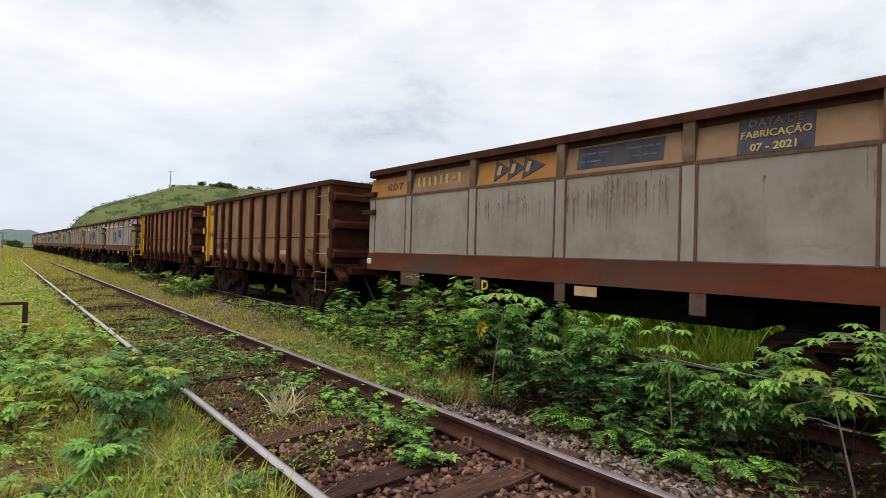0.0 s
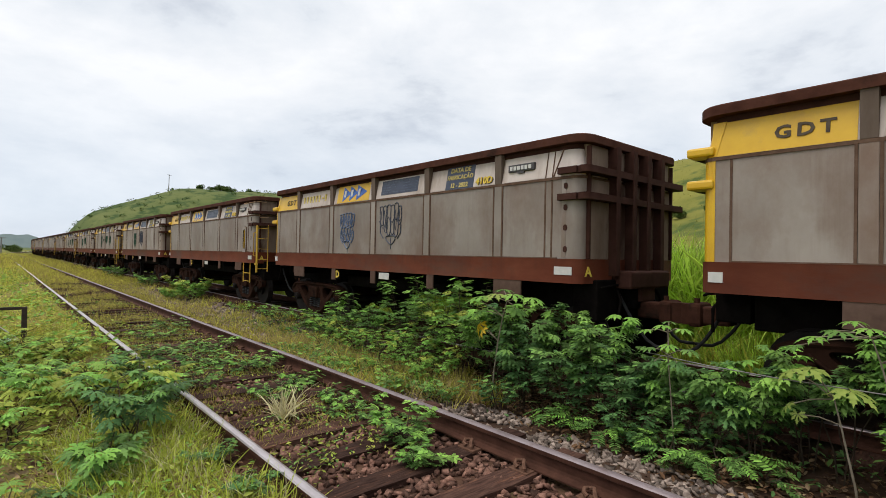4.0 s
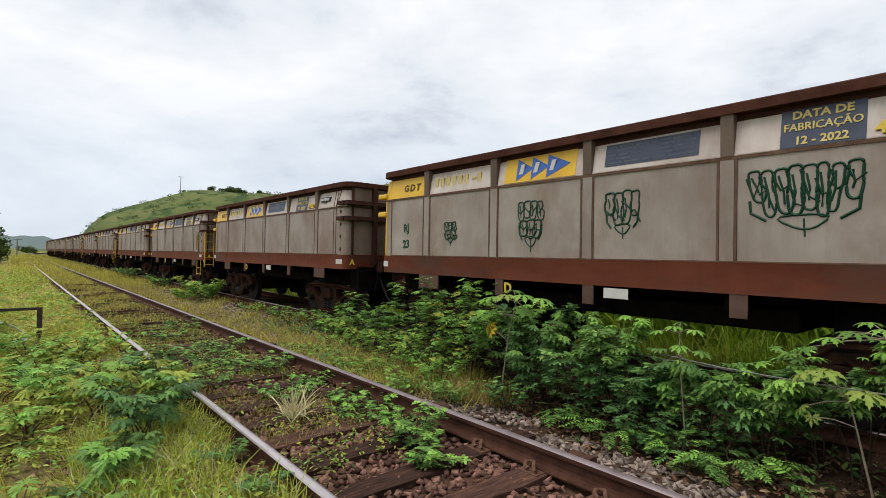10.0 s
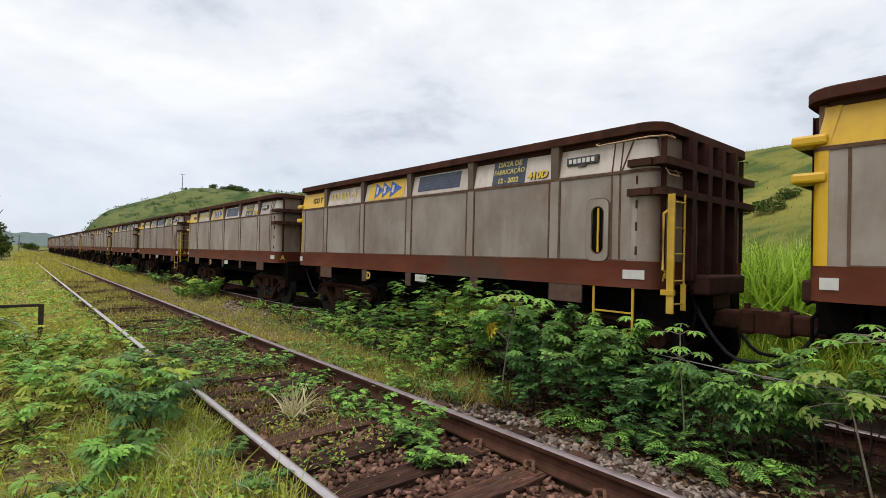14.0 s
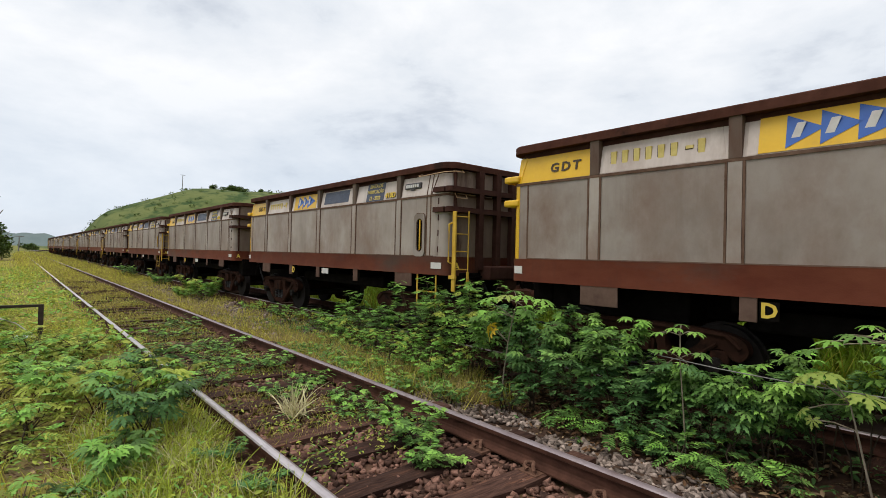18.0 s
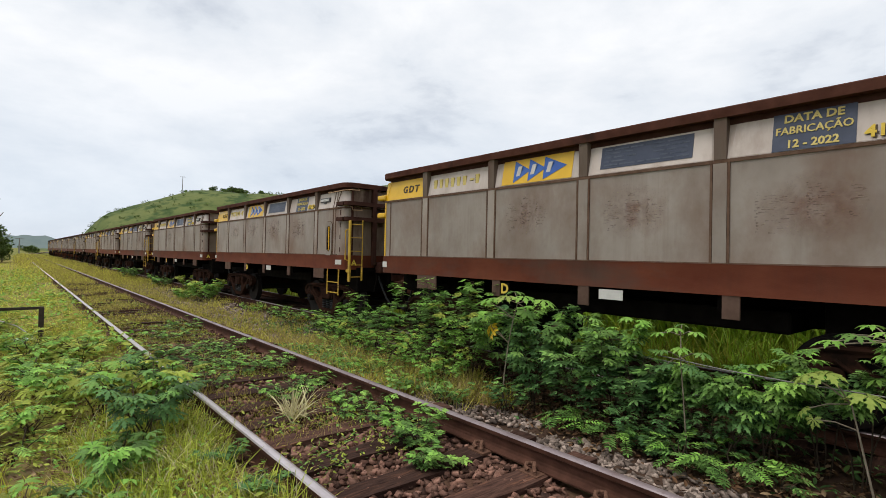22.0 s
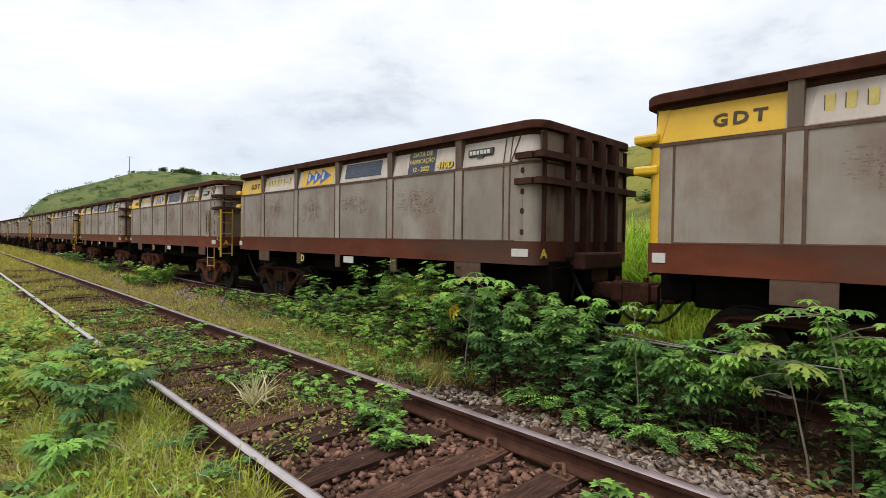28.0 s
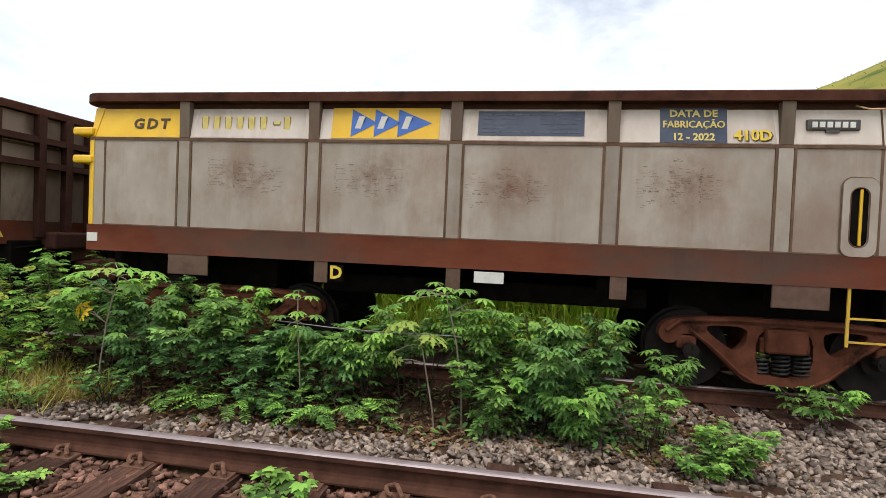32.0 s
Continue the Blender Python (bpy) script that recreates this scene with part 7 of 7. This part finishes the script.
# creeping ground cover of small leaves
def cover(name, x, y, mats, label, size, lift=0.03):
    n = len(x)
    v, f = placed(*OVAL, turns(rng, n, 35) * rng.uniform(size * 0.6, size * 1.3, n)[:, None, None], np.stack([x, y, level(x, y) + lift + rng.uniform(0, 0.06, n)], -1))
    tagged(new(name, gather(name, v, f, None, materials=mats, index=np.repeat((rng.uniform(0, 1, n) < 0.3).astype(np.int32), len(OVAL[1])))), label, "ground cover", kind="stuff")


x, y = off_rails(*clumps(-1.6, -0.1, 3.6, 20, 110, 45, 0.16, 1.5))
cover("creeping_weeds", x, y, [LEAF_VERGE, LEAF], "creeping weeds between the rails", 0.5)
x, y = clumps(1.5, 2.4, -1.2, 14, 70, 40, 0.2, 1.3)
cover("creeping_weeds", x, y, [LEAF_DARK, LEAF], "creeping weeds under the shrubs", 1.0)
x, y = clumps(-6, -1.85, 2.2, 14, 420, 44, 0.16, 1.5)
cover("creeping_weeds", x, y, [LEAF_VERGE, LEAF_LIGHT], "broad-leaved weeds in the verge grass", 0.55, 0.07)
near_rng = np.random.default_rng(31)
x, y = near_rng.uniform(-6, -1.85, 9000), near_rng.uniform(-5, 2.4, 9000)
x, y = thinned(x, y, 0.5, 9.0, 0.45, 0.2)
cover("creeping_weeds", x, y, [LEAF_VERGE, LEAF_LIGHT], "broad-leaved weeds in the trodden grass", 0.55, 0.05)
x, y = clumps(-9, -1.95, 9, 48, 420, 36, 0.35, 1.5)
cover("creeping_weeds", x, y, [LEAF_VERGE, LEAF_LIGHT], "broad-leaved weeds along the far verge", 1.5, 0.12)
x, y = clumps(0.40, 1.35, 4.9, 8.5, 40, 34, 0.13, 1.0)
cover("creeping_weeds", x, y, [LEAF, LEAF_LIGHT], "broad-leaved weeds creeping towards the rail", 0.95, 0.1)
x, y = clumps(1.15, 2.6, -2.0, 9, 420, 26, 0.2, 1.2)
cover("leaf_litter", x, y, [LITTER, LITTER_PALE], "brown dead leaves under the shrubs", 0.8, 0.0)
x, y = clumps(-3.6, -1.75, 2.2, 8, 120, 22, 0.16, 1.2)
cover("leaf_litter", x, y, [LITTER, LITTER_PALE], "brown dead leaves in the verge grass", 0.7, 0.02)


# ---- distance: trees, poles, fence post ----
def tree(x, y, high, wide, seed, label, name="tree", d_far=False):
    r2 = np.random.default_rng(seed)
    z = float(level(x, y))
    top = tagged(empty(name, pose(x, y, z)), label, "tree", "distant trees")
    bm = tube(bmesh.new(), [(0, 0, -0.3), (0.03 * high, 0, high * 0.3), (0, 0.03 * high, high * 0.6), (0, 0, high * 0.85)], 0.035 * high, 6, 0.008 * high)
    for k in range(5):
        a = k * 1.3
        tube(bm, [(0, 0, high * 0.4), (wide * 0.3 * math.cos(a), wide * 0.3 * math.sin(a), high * 0.62), (wide * 0.42 * math.cos(a), wide * 0.42 * math.sin(a), high * 0.75)], 0.014 * high, 5, 0.004 * high)
    part("trunk", bm, STEM, top)
    blobs = 9
    bushy = d_far and high < 6
    c = np.stack([r2.normal(0, wide * 0.22, blobs), r2.normal(0, wide * 0.22, blobs), high * r2.uniform(0.22, 0.88, blobs)], -1)
    c[:3] = np.stack([r2.normal(0, wide * 0.08, 3), r2.normal(0, wide * 0.08, 3), high * np.array([0.80, 0.88, 0.68])], -1)
    if bushy:
        # a bush that stands on the ground
        c = np.stack([r2.normal(0, wide * 0.24, blobs), r2.normal(0, wide * 0.24, blobs), high * r2.uniform(0.12, 0.66, blobs)], -1)
    n = 1800
    which = r2.integers(0, blobs, n)
    d = r2.normal(0, 1, (n, 3))
    d /= np.linalg.norm(d, axis=1, keepdims=True)
    p = c[which] + d * (wide * 0.24 * r2.uniform(0.6, 1.1, n) ** 0.5)[:, None] * [1, 1, 0.8]
    q = np.array([(0, 0, 0), (0.5, 0.3, 0.05), (1, 0, 0), (0.5, -0.3, 0.05)]) * wide * 0.085
    v, f = placed(q, np.array([[0, 1, 2, 3]]), turns(r2, n, 60), p)
    part("crown", gather("crown", v, f, FAR_TREE), None, top, "uneven dark green crown")
    return top


def at_azimuth(deg, d):
    return EYE.x + d * math.sin(radians(deg)), d * math.cos(radians(deg))


for k, (az, d, h, w) in enumerate(((-2.9, 95, 6.5, 5.5), (-4.3, 88, 7.5, 6), (-5.8, 80, 8, 7), (-2.3, 74, 7.6, 4.8), (-1.15, 78, 4.6, 3.0), (-0.75, 80, 2.4, 2.2), (-7.5, 75, 7, 7), (1.2, 250, 2.0, 5), (15.6, 238, 3.2, 3.8), (17.6, 238, 3.6, 5.5), (18.5, 238, 3.0, 5), (13.2, 236, 1.4, 1.4), (16.8, 236, 1.8, 3),
                               (20.5, 234, 2.2, 4), (70.4, 66, 1.5, 2.0), (72.3, 64, 1.8, 2.4), (74.2, 67, 1.6, 2.0), (68.8, 70, 1.1, 1.5), (81.2, 117, 2.2, 3.5), (78, 66, 1.8, 2.4), (76.4, 70, 1.6, 2.0), (66, 72, 1.2, 1.8), (63, 74, 1.2, 1.6), (84, 60, 2.0, 2.8), (88, 58, 2.0, 2.6),  (76.8, 15, 2.6, 1.8), (70.0, 16.5, 2.2, 1.6), (64.5, 18, 2.4, 1.7))):
    x, y = at_azimuth(az, d)
    tree(x, y, h, w, 300 + k, "dark green tree on the hillside" if az > 2 and d > 30 else "slender young tree behind the train" if d < 30 else "dark green tree beside the distant line", d_far=az > 2 and d > 30)


def pole(az, d, high, label):
    x, y = at_azimuth(az, d)
    top = tagged(empty("utility_pole", pose(x, y, float(level(x, y)), 0, 1, 0)), label, "utility pole", "utility poles")
    part("mast", tube(bmesh.new(), [(0, 0, -0.5), (0, 0, high)], 0.17, 7, 0.11), POLE, top)
    part("crossarm", boxed(-0.95, 0.95, -0.06, 0.06, high - 0.25, high - 0.10), POLE, top)


pole(12.85, 240, 8.0, "grey utility pole with a crossarm on the hilltop")
pole(-1.75, 90, 7.0, "grey utility pole beside the distant trees")
pole(0.35, 170, 4.2, "thin grey pole in the distance")

fence = tagged(empty("fence_post", pose(-2.72, 12.0, float(level(-2.72, 12.0)))), "dark rusted iron post with a horizontal bar", "fence post")
part("upright", boxed(-0.04, 0.04, -0.04, 0.04, -0.1, 0.62, 0.006), IRON, fence)
part("crossbar", boxed(-3.2, 0.04, -0.03, 0.03, 0.58, 0.63, 0.005), IRON, fence)
part("stay_wire", tube(bmesh.new(), [(-0.9, 0, 0.55), (-0.35, 0, 0.30), (-0.05, 0, 0.02)], 0.012, 5), PLATE, fence, "pale stay wire")

# low scrub dotted over the hillsides
n = 340
cx, cy = np.concatenate([rng.uniform(30, 112, 140), rng.uniform(14, 85, 200)]), np.concatenate([rng.uniform(-70, 225, 140), rng.uniform(185, 262, 200)])
cs = rng.uniform(0.2, 0.6, n) * np.where(np.arange(n) < 140, 1.0, 1.5)
leaves = 26
d = rng.normal(0, 1, (n * leaves, 3))
d /= np.linalg.norm(d, axis=1, keepdims=True)
p = np.stack([np.repeat(cx, leaves), np.repeat(cy, leaves), np.repeat(level(cx, cy) + cs * 0.45, leaves)], -1) + d * np.repeat(cs, leaves)[:, None] * [1, 1, 0.6]
q = np.array([(0, 0, 0), (0.5, 0.32, 0.05), (1, 0, 0), (0.5, -0.32, 0.05)]) * 0.5
v, f = placed(q, np.array([[0, 1, 2, 3]]), turns(rng, n * leaves, 60) * np.repeat(cs, leaves)[:, None, None] * 1.3, p)
tagged(new("hillside_scrub", gather("hillside_scrub", v, f, FAR_TREE)), "low dark scrub dotted over the hillside", "scrub", kind="stuff")

# far hazy range on the horizon
pts_x = np.linspace(-1900, 300, 120)
vs, fs = [], []
for i, px in enumerate(pts_x):
    hz = 52 + 14 * math.sin(i * 0.21) + 8 * math.sin(i * 0.53 + 1) + 3 * math.sin(i * 1.7)
    vs += [(px, 2600 - 0.1 * abs(px), -2), (px, 2700 - 0.1 * abs(px), hz), (px, 3000, -2)]
    if i:
        a, b = 3 * (i - 1), 3 * i
        fs += [(a, b, b + 1, a + 1), (a + 1, b + 1, b + 2, a + 2)]
tagged(raw("distant_hills", vs, fs, FAR_HILL, None, "", True), "hazy blue-grey hills on the horizon", "hills", kind="structure")

motions()
